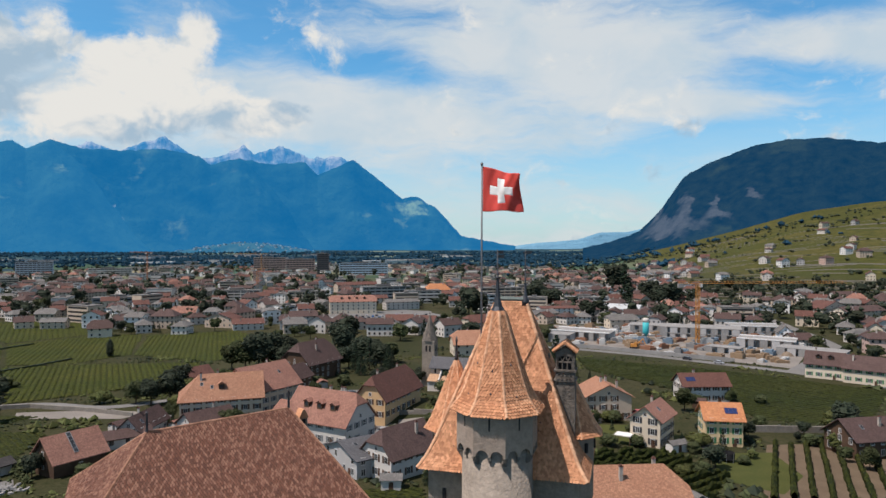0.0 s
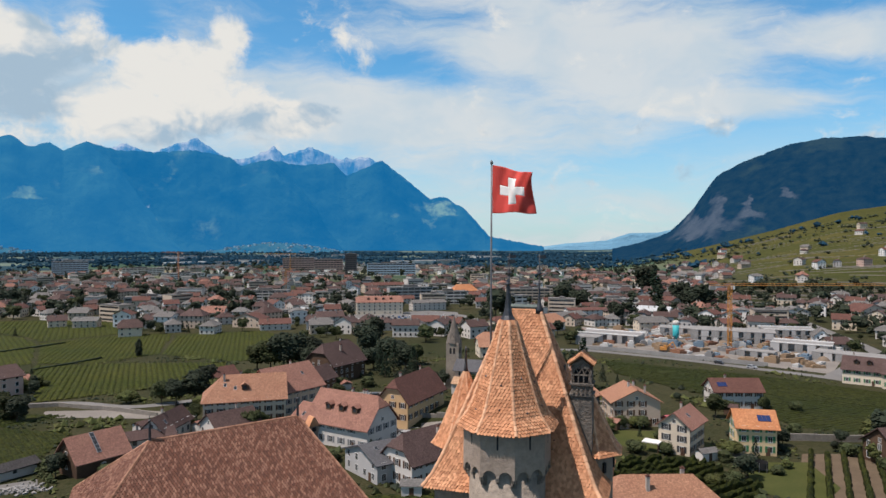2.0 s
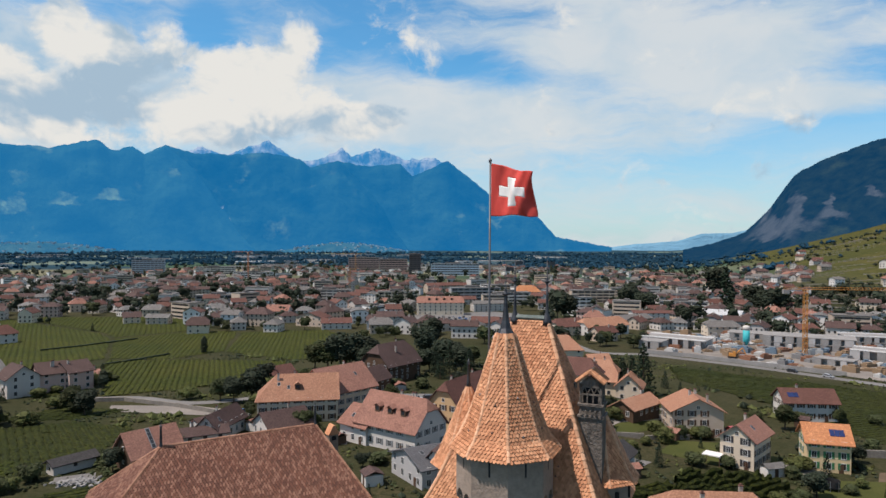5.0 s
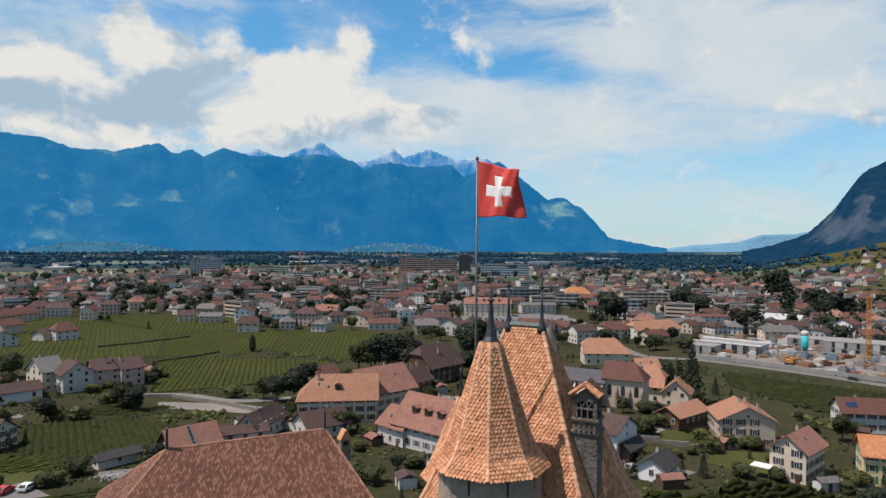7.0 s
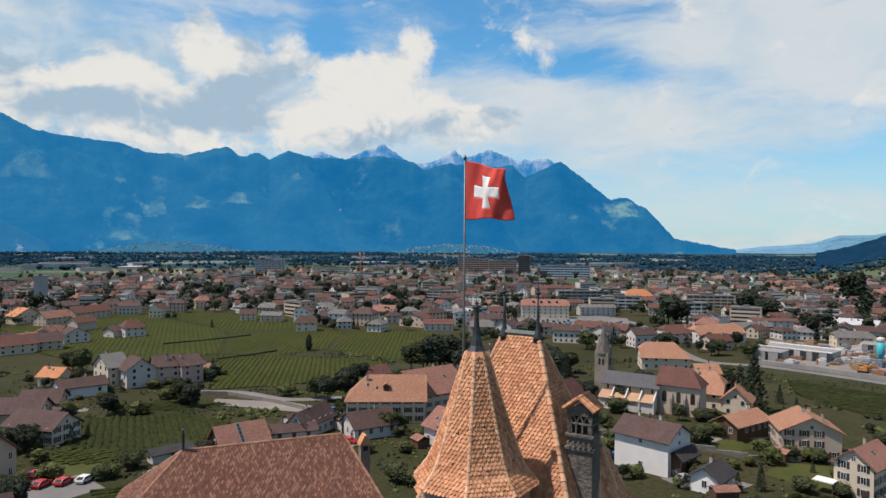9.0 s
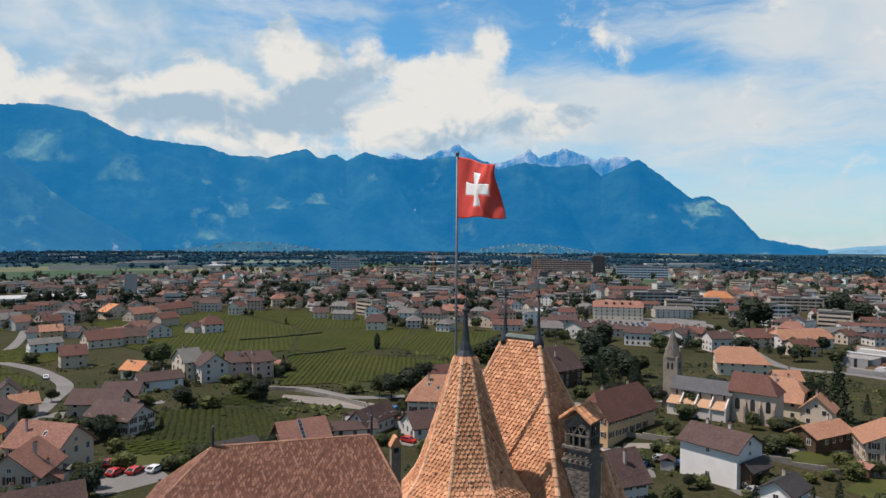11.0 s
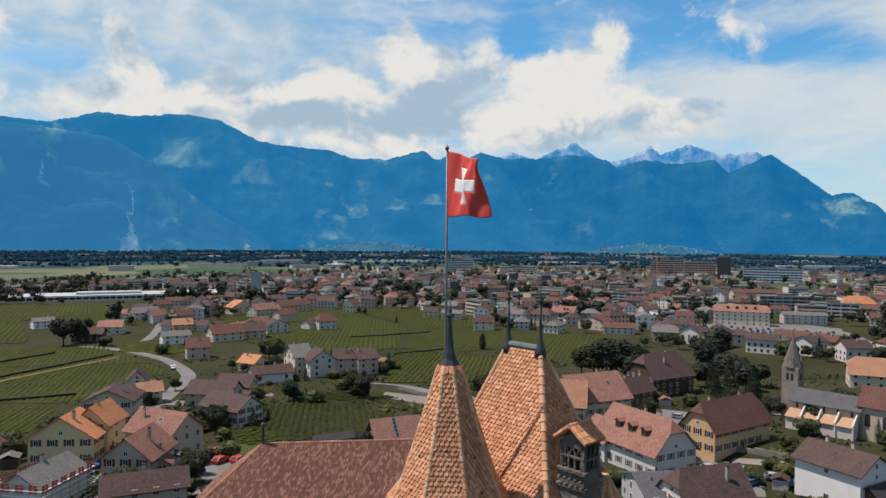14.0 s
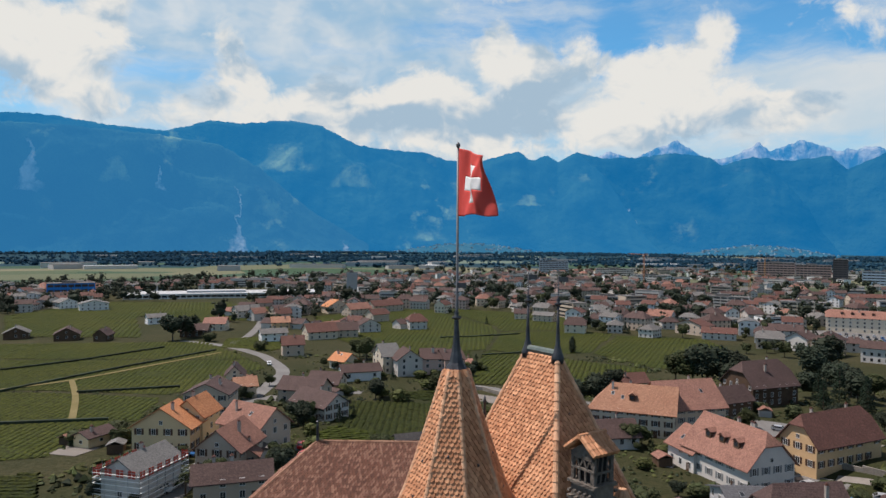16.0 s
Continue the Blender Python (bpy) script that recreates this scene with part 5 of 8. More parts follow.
house(-395.3, 174.6, 65, 12.5, 12.0, 4.1, 3.4, "y", "timber", "brown", detail=1)
house(-443.7, 250.4, 77, 12.6, 9.0, 5.1, 2.0, "x", "brightwhite", "greyroof", detail=1)
house(-590.0, 268.0, 73, 22.1, 14.0, 6.1, 3.0, "y", "brightwhite", "greyroof", detail=1)
house(-626.6, 259.0, 93, 14.9, 14.0, 6.1, 3.0, "y", "brightwhite", "greyroof", detail=1)
house(-375.3, 256.0, 44, 13.3, 10.0, 5.1, 3.0, "x", "cream", "terra", detail=1)
house(-423.6, 158.0, 66, 12.3, 11.0, 4.1, 3.0, "y", "timber", "greyroof", detail=1)
house(-202.4, 405.7, 24, 12.7, 11.0, 6.1, 4.0, "x", "cream", "brown", hips=(0.6, 0.6), detail=1)
house(-125.1, 441.2, 19, 19.0, 10.0, 4.6, 2.6, "x", "white", "brownred", detail=1)
house(-145.6, 456.1, -17, 21.4, 11.0, 6.6, 3.0, "y", "beige", "brownred", detail=1)
house(-256.4, 454.0, 12, 15.1, 10.0, 5.1, 2.0, "x", "beige", "greyroof", detail=1)
house(-278.7, 456.7, 35, 11.1, 10.0, 5.1, 3.0, "x", "cream", "brown", detail=1)
house(-195.2, 512.8, 1, 24.1, 11.0, 5.6, 4.0, "x", "white", "terra", detail=1)
house(-95.8, 469.9, 23, 18.0, 11.0, 6.6, 3.0, "x", "white", "brown", detail=1)
house(-73.0, 556.0, 12, 37.0, 14.0, 10.5, 4.2, "x", "cream", "terra", hips=(0.4, 0.4), dormers=4, detail=1)
house(-36.4, 595.9, 22, 29.7, 12.0, 7.1, 2.0, "x", "white", "greyroof", detail=1)
house(-6.6, 743.0, 19, 27.4, 14.0, 9.1, 6.0, "x", "white", "neworange", hips=(1, 1), detail=1)
house(-28.4, 451.5, 1, 17.2, 10.0, 5.6, 3.0, "x", "white", "brownred", detail=1)
house(-110.6, 836.2, 31, 42.0, 14.0, 9.1, 3.0, "x", "beige", "brownred", detail=1)
house(90.1, 533.4, 9, 32.4, 14.0, 7.1, 1.2, "x", "brightwhite", "brownred", detail=1)
house(142.3, 543.6, -27, 27.9, 18.0, 6.1, 3.0, "x", "brightwhite", "paleroof", few=True, detail=1)
house(117.9, 454.2, 10, 19.7, 10.0, 6.1, 3.0, "x", "cream", "greyroof", hips=(0.5, 0.5), detail=1)
house(287.7, 516.2, 31, 33.5, 14.0, 9.0, 4.5, "y", "cream", "brownred", shutters="brown", detail=1)
house(303.3, 502.0, 23, 41.0, 14.0, 8.0, 3.0, "x", "cream", "brown", detail=1)
house(193.9, 390.0, -18, 7.5, 12.0, 6.1, 3.4, "y", "brightwhite", "greyroof", detail=1)
house(189.2, 365.3, 1, 10.7, 10.0, 5.1, 2.6, "x", "beige", "brown", detail=1)
house(152.0, 272.7, -34, 13.0, 11.0, 6.2, 4.0, "x", "cream", "brown", shutters="green", dormers=2, detail=2)
house(161.4, 261.2, -40, 13.9, 11.0, 6.2, 4.0, "x", "cream", "brown", shutters="green", detail=2)
house(255.1, 553.5, 1, 18.2, 11.0, 5.0, 3.0, "y", "white", "greyroof", detail=1)
house(270.5, 764.3, 19, 30.0, 11.0, 6.1, 3.0, "x", "ochre", "terra", detail=1)
house(200.0, 526.8, 1, 9.5, 12.0, 8.1, 2.4, "y", "ochre", "terra", detail=1)
house(228.5, 559.0, 11, 26.6, 12.0, 5.0, 3.0, "x", "beige", "brownred", detail=1)
house(357.7, 610.4, 13, 29.4, 11.0, 4.9, 3.4, "x", "white", "brown", detail=1)
house(321.4, 612.7, 15, 24.1, 11.0, 5.4, 3.6, "y", "cream", "brown", detail=1)
house(180.7, 593.0, 17, 36.3, 14.0, 5.1, 3.0, "x", "beige", "brown", detail=1)
house(23.5, 435.5, 33, 21.8, 13.0, 6.1, 4.0, "x", "cream", "brownred", hips=(0.5, 0.5), detail=1)
house(44.4, 442.2, 37, 33.2, 13.0, 6.1, 4.5, "x", "white", "orange", hips=(0.5, 0.5), detail=1)
house(69.8, 503.4, 37, 30.0, 13.0, 5.1, 2.5, "x", "beige", "greyroof", detail=1)

# the hamlet beside the lane through the vineyards
house(-456.4, 319.1, 30, 10.5, 9.0, 4.2, 2.3, "x", "white", "terra", few=True, detail=1)
house(-490.5, 354.7, 29, 14.0, 9.9, 4.2, 2.8, "x", "timber", "brown", few=True, detail=1)
house(-514.2, 386.3, 71, 14.1, 8.7, 4.2, 3.2, "x", "pink", "brownred", few=True, detail=1)
house(-396.7, 322.1, 68, 10.8, 8.7, 6.0, 3.4, "x", "pink", "brownred", few=True, detail=1)
house(-346.4, 296.6, 24, 13.4, 9.3, 4.2, 2.5, "x", "white", "brown", few=True, detail=1)
house(-302.3, 277.4, 22, 10.0, 8.7, 6.0, 3.3, "y", "white", "brown", few=True, detail=1)
house(-309.1, 294.0, 86, 12.1, 8.7, 5.0, 2.4, "x", "white", "terra", few=True, detail=1)
house(-316.4, 311.9, 45, 10.4, 9.2, 5.0, 2.8, "y", "pink", "brownred", few=True, detail=1)
house(-331.4, 334.9, 19, 10.7, 9.7, 4.2, 2.7, "x", "cream", "brownred", few=True, detail=1)
house(-390.6, 395.4, 19, 10.9, 9.1, 6.0, 2.6, "y", "cream", "brownred", few=True, detail=1)
house(-440.2, 408.7, 22, 10.5, 8.2, 4.2, 2.5, "y", "white", "terra", few=True, detail=1)
house(-440.0, 381.2, 49, 11.7, 8.4, 5.0, 2.2, "x", "white", "terra", few=True, detail=1)
house(-357.8, 287.7, 26, 13.7, 10.4, 4.2, 2.6, "x", "white", "brown", few=True, detail=1)
house(-342.6, 365.5, 83, 14.3, 10.2, 6.0, 3.2, "x", "beige", "brownred", few=True, detail=1)
house(-411.4, 310.8, 92, 11.5, 8.6, 6.0, 3.4, "x", "white", "terra", few=True, detail=1)
house(-429.3, 463.9, 17, 10.2, 8.4, 5.0, 3.4, "y", "cream", "terra", few=True, detail=1)
house(-295.2, 346.4, 80, 14.9, 9.1, 4.2, 2.3, "x", "white", "brown", few=True, detail=1)
house(14.6, 330.0, 8, 20.5, 14.0, 6.0, 5.4, "x", "cream", "orange", hips=(0.5, 1), chimneys=2, detail=1)
house(29.8, 298.2, 20, 9.0, 8.0, 4.6, 2.8, "x", "cream", "orange", detail=1)
house(-95.5, 143.0, 63, 9.2, 3.2, 2.6, 0.8, "x", "white", "black", few=True, chimneys=0, detail=1, name="low_shed")
# ---- trees ----
def leaf_material(name, a, b, c):
    m = surf(name, a, b, c, 0.4, 3.0, 0.75, bump=0.0, vary=0.22, island=0.35, spec=0.15)
    return m


M["leaf"] = leaf_material("leaves", (0.040, 0.050, 0.020), (0.062, 0.070, 0.028), (0.020, 0.027, 0.013))
M["leaf_dark"] = leaf_material("dark_leaves", (0.025, 0.034, 0.022), (0.040, 0.049, 0.028), (0.013, 0.019, 0.014))
M["needle"] = leaf_material("needles", (0.014, 0.026, 0.015), (0.024, 0.038, 0.02), (0.008, 0.015, 0.009))
M["leaf_light"] = leaf_material("light_leaves", (0.065, 0.076, 0.024), (0.095, 0.098, 0.032), (0.034, 0.043, 0.016))
M["bark"] = surf("bark", (0.07, 0.05, 0.035), (0.11, 0.085, 0.06), (0.04, 0.03, 0.022), 1.5, 9, 0.95, bump=0.5)


def clump(g, c, r, rng):
    """A small uneven tuft of leaves."""
    vs = []
    for d in ((1, 0, 0), (-1, 0, 0), (0, 1, 0), (0, -1, 0), (0, 0, 1), (0, 0, -1)):
        k = r * rng.uniform(0.55, 1.35)
        vs.append((c[0] + d[0] * k + rng.uniform(-0.3, 0.3) * r, c[1] + d[1] * k + rng.uniform(-0.3, 0.3) * r, c[2] + d[2] * k * 0.8 + rng.uniform(-0.3, 0.3) * r))
    g.add(vs, [(0, 2, 4), (2, 1, 4), (1, 3, 4), (3, 0, 4), (2, 0, 5), (1, 2, 5), (3, 1, 5), (0, 3, 5)])


def core(g, c, r, rng):
    """The dense inside of a crown: a lumpy ball of leaves."""
    vs = [(c[0], c[1], c[2] - r * 0.8)]
    for k in range(1, 5):
        for i in range(8):
            a, b = 2 * math.pi * (i + 0.5 * (k % 2)) / 8, math.pi * k / 5
            q = r * rng.uniform(0.78, 1.12)
            vs.append((c[0] + q * math.sin(b) * math.cos(a), c[1] + q * math.sin(b) * math.sin(a), c[2] - q * 0.85 * math.cos(b)))
    vs.append((c[0], c[1], c[2] + r * 0.8))
    fs = [(0, 1 + (i + 1) % 8, 1 + i) for i in range(8)] + [(33, 25 + i, 25 + (i + 1) % 8) for i in range(8)]
    for k in range(3):
        fs += [(1 + 8 * k + i, 1 + 8 * k + (i + 1) % 8, 9 + 8 * k + (i + 1) % 8, 9 + 8 * k + i) for i in range(8)]
    g.add(vs, fs)


def tree_meshes(kind, seed, far=False):
    """Trunk with limbs, and crown, one metre tall in all."""
    rng = random.Random(seed)
    tr, cr = Geo(), Geo()
    if kind in ("broad", "dark", "bush"):
        n = (900 if kind != "bush" else 420) if not far else 300
        base = 0.2 if kind != "bush" else 0.03
        tr.rod((0, 0, -0.05), (0.01, 0, 0.45), 0.028, 7, 0.016)
        lobes = [(0, 0, 0.62, 0.32), (0, 0, 0.5, 0.3)]
        for i in range(8):
            a, rr = rng.uniform(0, 6.28), rng.uniform(0.14, 0.27)
            z = rng.uniform(0.38, 0.78) if kind != "bush" else rng.uniform(0.2, 0.7)
            lobes.append((rr * math.cos(a), rr * math.sin(a), z, rng.uniform(0.13, 0.22)))
            tr.rod((0, 0, rng.uniform(0.2, 0.4)), (rr * math.cos(a), rr * math.sin(a), z), 0.012, 5, 0.005)
        if kind == "bush":
            lobes = [(x * 1.3, y * 1.3, z * 0.72, r * 1.1) for x, y, z, r in lobes]
        for x, y, z, r in lobes:
            core(cr, (x, y, max(base + r * 0.6, z)), r * 0.84, rng)
        for i in range(n):
            x, y, z, r = rng.choice(lobes)
            d = Vector((rng.gauss(0, 1), rng.gauss(0, 1), rng.gauss(0, 1))).normalized() * r * rng.uniform(0.85, 1.1)
            p = (x + d.x, y + d.y, max(base, z + d.z * 0.85))
            clump(cr, p, rng.uniform(0.022, 0.05) * (1.35 if far else 1.0), rng)
    elif kind == "conifer":
        tr.rod((0, 0, -0.05), (0, 0, 0.95), 0.02, 6, 0.004)
        for i in range(26):
            z = 0.1 + 0.88 * i / 26
            R = 0.24 * (1 - z) ** 0.85 + 0.012
            for k in range(int((8 + 26 * (1 - z)) * (0.35 if far else 1))):
                a, q = rng.uniform(0, 6.28), R * rng.uniform(0.35, 1.1)
                clump(cr, (q * math.cos(a), q * math.sin(a), z - 0.18 * q + rng.uniform(-0.012, 0.012)), rng.uniform(0.012, 0.028) * (1.7 if far else 1.0), rng)
    else:
        tr.rod((0, 0, -0.05), (0, 0, 0.9), 0.02, 6, 0.004)
        for i in range(420):
            z = rng.uniform(0.03, 1.0)
            R = 0.19 * math.sin(math.pi * min(1, z * 0.85 + 0.12)) ** 0.7 * rng.uniform(0.4, 1.0)
            a = rng.uniform(0, 6.28)
            clump(cr, (R * math.cos(a), R * math.sin(a), z), rng.uniform(0.03, 0.055), rng)
    return tr, cr


LEAFY = {"broad": ("leaf", "dark green broadleaf tree with a full uneven crown", "tree"), "dark": ("leaf_dark", "large dark green tree with a dense crown", "tree"),
         "bush": ("leaf_light", "rounded green garden shrub", "shrub"), "conifer": ("needle", "tall dark green conifer with drooping branches", "tree"), "cypress": ("leaf_dark", "narrow dark cypress standing in a vineyard", "tree")}
TREES = {}


def tree(kind, x, y, tall, wide=1.0):
    rng = random.Random(int(x * 31 + y * 17))
    if kind == "broad" and (tall > 14 or rng.random() < 0.45):
        kind = "dark"
    v = rng.randrange(4)
    mat, label, cat = LEAFY[kind]
    if kind == "bush" and rng.random() < 0.5:
        mat = "leaf"
    far = math.hypot(x, y) > 330
    if (kind, v, mat, far) not in TREES:
        a, b = tree_meshes(kind, v * 7 + len(kind), far)
        TREES[(kind, v, mat, far)] = (a.mesh("trunk", M["bark"]), b.mesh("crown", M[mat]))
    trunk, crown = TREES[(kind, v, mat, far)]
    ob = tagged(new("shrub" if kind == "bush" else "tree", trunk), label, cat)
    sxy = tall * wide * rng.uniform(0.9, 1.15) * (1.15 if kind == "bush" else 1.0)
    ob.matrix_world = Matrix.Translation((x, y, gz(x, y) - 0.02)) @ Matrix.Rotation(rng.uniform(0, 6.28), 4, "Z") @ Matrix.Diagonal((sxy, sxy, tall, 1))
    child("crown", crown, ob)
    PLOTS.append((x, y, 3))


for x, y, tall in [(-72, 276, 17.8), (-66, 280, 16.0), (-80, 278, 14.0), (-87, 283, 11.7), (-64, 275, 12.4), (-51, 360, 17.4), (-97, 217, 8.4), (-91, 214, 9.3), (-87, 219, 11.5), (-92, 240, 9.5), (-22, 236, 8.2), (-26, 289, 11.0), (-36, 305, 11.4), (-39, 285, 10.4), (-30, 300, 11.7), (-46, 318, 16.0), (-23, 300, 10.0), (1, 226, 7.6), (10, 221, 8.4), (17, 228, 9.6), (-2, 228, 5.8), (-211, 234, 11.0), (-217, 235, 10.6), (-144, 176, 7.0), (-134, 196, 8.3), (-128, 193, 7.7), (-136, 143, 6.2), (-135, 138, 6.9), (-56, 179, 6.5), (73, 207, 7.6), (59, 148, 5.6)]:
    tree("broad", x, y, tall)
for x, y, tall in [(103, 175, 10.8), (192, 637, 25.9), (203, 607, 24.9), (183, 583, 21.2), (84, 614, 26.8), (92, 585, 20.5), (20, 531, 25.4), (29, 531, 20.8), (198, 788, 35.1), (104, 491, 17.4), (-130, 136, 5.9), (-345, 211, 16.1), (-349, 222, 14.6), (-170, 180, 6.6), (3, 223, 9.1), (7, 234, 9.6), (-7, 229, 6.6), (-12, 246, 6.1)]:
    tree("broad", x, y, tall)
for x, y, tall in [(-157, 324, 8.2)]:
    tree("cypress", x, y, tall)
for x, y, tall in [(-109, 218, 6.0), (22, 190, 6.5), (26, 197, 5.0), (5, 178, 5.3), (7, 185, 4.7), (42, 191, 4.9), (36, 194, 4.1), (48, 191, 4.9), (40, 166, 4.3), (28, 178, 3.0), (32, 182, 3.1), (-136, 179, 5.9), (-157, 173, 5.8), (-142, 153, 5.6), (-142, 159, 5.7), (-122, 132, 4.8), (-99, 126, 4.3), (-98, 128, 4.1), (-89, 236, 6.5), (-104, 231, 5.5), (-77, 189, 3.9), (-55, 162, 4.5), (-40, 144, 5.2), (-36, 142, 5.1), (-46, 165, 3.7), (37, 186, 5.8), (46, 192, 4.3), (80, 215, 5.0), (59, 161, 3.8), (67, 152, 2.9)]:
    tree("bush", x, y, tall)
for x, y, tall in [(55, 144, 4.1), (50, 143, 3.3), (71, 157, 3.0), (96, 164, 7.6), (107, 187, 7.6), (87, 188, 4.6), (-147, 116, 3.4), (-147, 120, 3.5), (-116, 103, 2.9), (-136, 135, 5.2), (-147, 148, 5.6), (-142, 152, 5.6), (-327, 223, 7.0), (-145, 180, 5.1), (-143, 200, 5.4), (-132, 196, 6.2), (-173, 166, 5.3), (-275, 220, 6.8), (-111, 91, 4.1), (-109, 88, 3.3), (-1, 180, 4.4), (-3, 183, 3.7), (-7, 179, 2.9), (-12, 194, 2.9), (0, 214, 6.1)]:
    tree("bush", x, y, tall)
for x, y, tall in [(-32, 268, 10.2), (-20, 270, 10.1), (-35, 275, 12.3), (-30, 281, 13.7), (-22, 280, 11.4), (36, 240, 15.3), (41, 248, 19.0), (34, 247, 13.6), (51, 264, 6.8), (54, 252, 4.9), (170, 642, 40.2)]:
    tree("conifer", x, y, tall)

# shrubs and small trees in the gardens
rng_garden = random.Random(77)
HOMES = [p for p in PLOTS if math.hypot(p[0], p[1]) < 300 and p[2] > 3.5]
planted = 0
while planted < 230:
    hx, hy, hr = rng_garden.choice(HOMES)
    a, q = rng_garden.uniform(0, 6.28), rng_garden.uniform(0.9, 2.0)
    x, y = hx + hr * q * math.cos(a), hy + hr * q * math.sin(a)
    if any((x - px) ** 2 + (y - py) ** 2 < (pr * 0.95) ** 2 for px, py, pr in PLOTS) or math.hypot(x + 19, y - 60) < 22 or math.hypot(x - 4, y - 44) < 14:
        continue
    tree(rng_garden.choice(("bush", "bush", "bush", "broad", "broad", "conifer")), x, y, rng_garden.uniform(2.0, 6.0))
    planted += 1

# ---- fields, vines and roads ----
def inside(poly, x, y):
    hit = False
    for (x0, y0), (x1, y1) in zip(poly, poly[1:] + poly[:1]):
        if (y0 > y) != (y1 > y) and x < (x1 - x0) * (y - y0) / (y1 - y0) + x0:
            hit = not hit
    return hit


def vine_material(name, a, b, deep):
    """Leafy rows: a to b over the field, the dark of gaps between the shoots painted in by noise (deep)."""
    m = surf(name, a, b, None, 0.03, 0.35, 0.85, bump=0.0, where="World", spec=0.08)
    nt = m.node_tree
    p = nt.nodes["Principled BSDF"]
    pos = nt.nodes.new("ShaderNodeNewGeometry").outputs["Position"]
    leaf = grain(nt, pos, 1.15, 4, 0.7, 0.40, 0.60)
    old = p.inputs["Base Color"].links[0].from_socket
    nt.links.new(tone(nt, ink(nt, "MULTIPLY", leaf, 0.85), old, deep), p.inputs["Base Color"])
    bn = nt.nodes.new("ShaderNodeBump")
    bn.inputs["Strength"].default_value, bn.inputs["Distance"].default_value = 0.6, 0.25
    bn.invert = True
    nt.links.new(leaf, bn.inputs["Height"])
    nt.links.new(bn.outputs[0], p.inputs["Normal"])
    return m


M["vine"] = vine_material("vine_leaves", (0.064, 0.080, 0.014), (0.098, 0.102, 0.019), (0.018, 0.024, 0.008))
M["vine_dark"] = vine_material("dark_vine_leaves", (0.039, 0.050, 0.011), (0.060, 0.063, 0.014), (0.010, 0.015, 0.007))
M["soil"] = surf("dry_soil", (0.12, 0.088, 0.058), (0.16, 0.12, 0.08), (0.075, 0.056, 0.038), 0.2, 2, 0.95, bump=0.4, where="World")
M["mown"] = surf("mown_grass", (0.058, 0.070, 0.020), (0.082, 0.088, 0.028), (0.036, 0.044, 0.015), 0.15, 2.5, 0.95, bump=0.3, where="World", spec=0.1)
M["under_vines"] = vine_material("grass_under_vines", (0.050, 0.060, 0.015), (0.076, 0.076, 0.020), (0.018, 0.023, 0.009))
M["dry_grass"] = surf("dry_grass", (0.17, 0.14, 0.06), (0.22, 0.18, 0.09), (0.11, 0.095, 0.04), 0.2, 2, 0.95, bump=0.3, where="World", spec=0.1)
M["asphalt"] = surf("worn_asphalt", (0.16, 0.155, 0.15), (0.21, 0.205, 0.20), (0.11, 0.105, 0.10), 0.1, 2, 0.9, bump=0.2, where="World")
M["gravel"] = surf("pale_gravel", (0.20, 0.182, 0.165), (0.27, 0.245, 0.22), (0.15, 0.135, 0.12), 0.1, 2, 0.95, bump=0.4, where="World")
M["rubble"] = surf("rubble_wall", (0.22, 0.20, 0.175), (0.30, 0.275, 0.24), (0.12, 0.11, 0.10), 0.5, 3, 0.95, bump=0.7, where="World")
M["concrete"] = surf("concrete", (0.25, 0.245, 0.24), (0.33, 0.32, 0.31), (0.15, 0.147, 0.143), 0.15, 2, 0.9, bump=0.2, where="World")
FIELDS = []


def patch(name, poly, material, label, lift=0.05, step=6.0, kind="structure", category="field"):
    """A piece of ground laid over the polygon poly, following the land."""
    FIELDS.append(poly)
    g = bmesh.new()
    vs = [g.verts.new((x, y, 0)) for x, y in poly]
    g.faces.new(vs)
    x0, x1 = min(p[0] for p in poly), max(p[0] for p in poly)
    y0, y1 = min(p[1] for p in poly), max(p[1] for p in poly)
    step = max(step, (x1 - x0) / 40, (y1 - y0) / 40)
    k = x0 + step
    while k < x1:
        bmesh.ops.bisect_plane(g, geom=g.verts[:] + g.edges[:] + g.faces[:], plane_co=(k, 0, 0), plane_no=(1, 0, 0))
        k += step
    k = y0 + step
    while k < y1:
        bmesh.ops.bisect_plane(g, geom=g.verts[:] + g.edges[:] + g.faces[:], plane_co=(0, k, 0), plane_no=(0, 1, 0))
        k += step
    for v in g.verts:
        v.co.z = gz(v.co.x, v.co.y) + lift
    g.normal_update()
    if sum(f.normal.z for f in g.faces) < 0:
        bmesh.ops.reverse_faces(g, faces=g.faces[:])
    me = bpy.data.meshes.new(name)
    g.to_mesh(me)
    g.free()
    me.materials.append(material)
    return tagged(new(name, me), label, category, kind=kind)


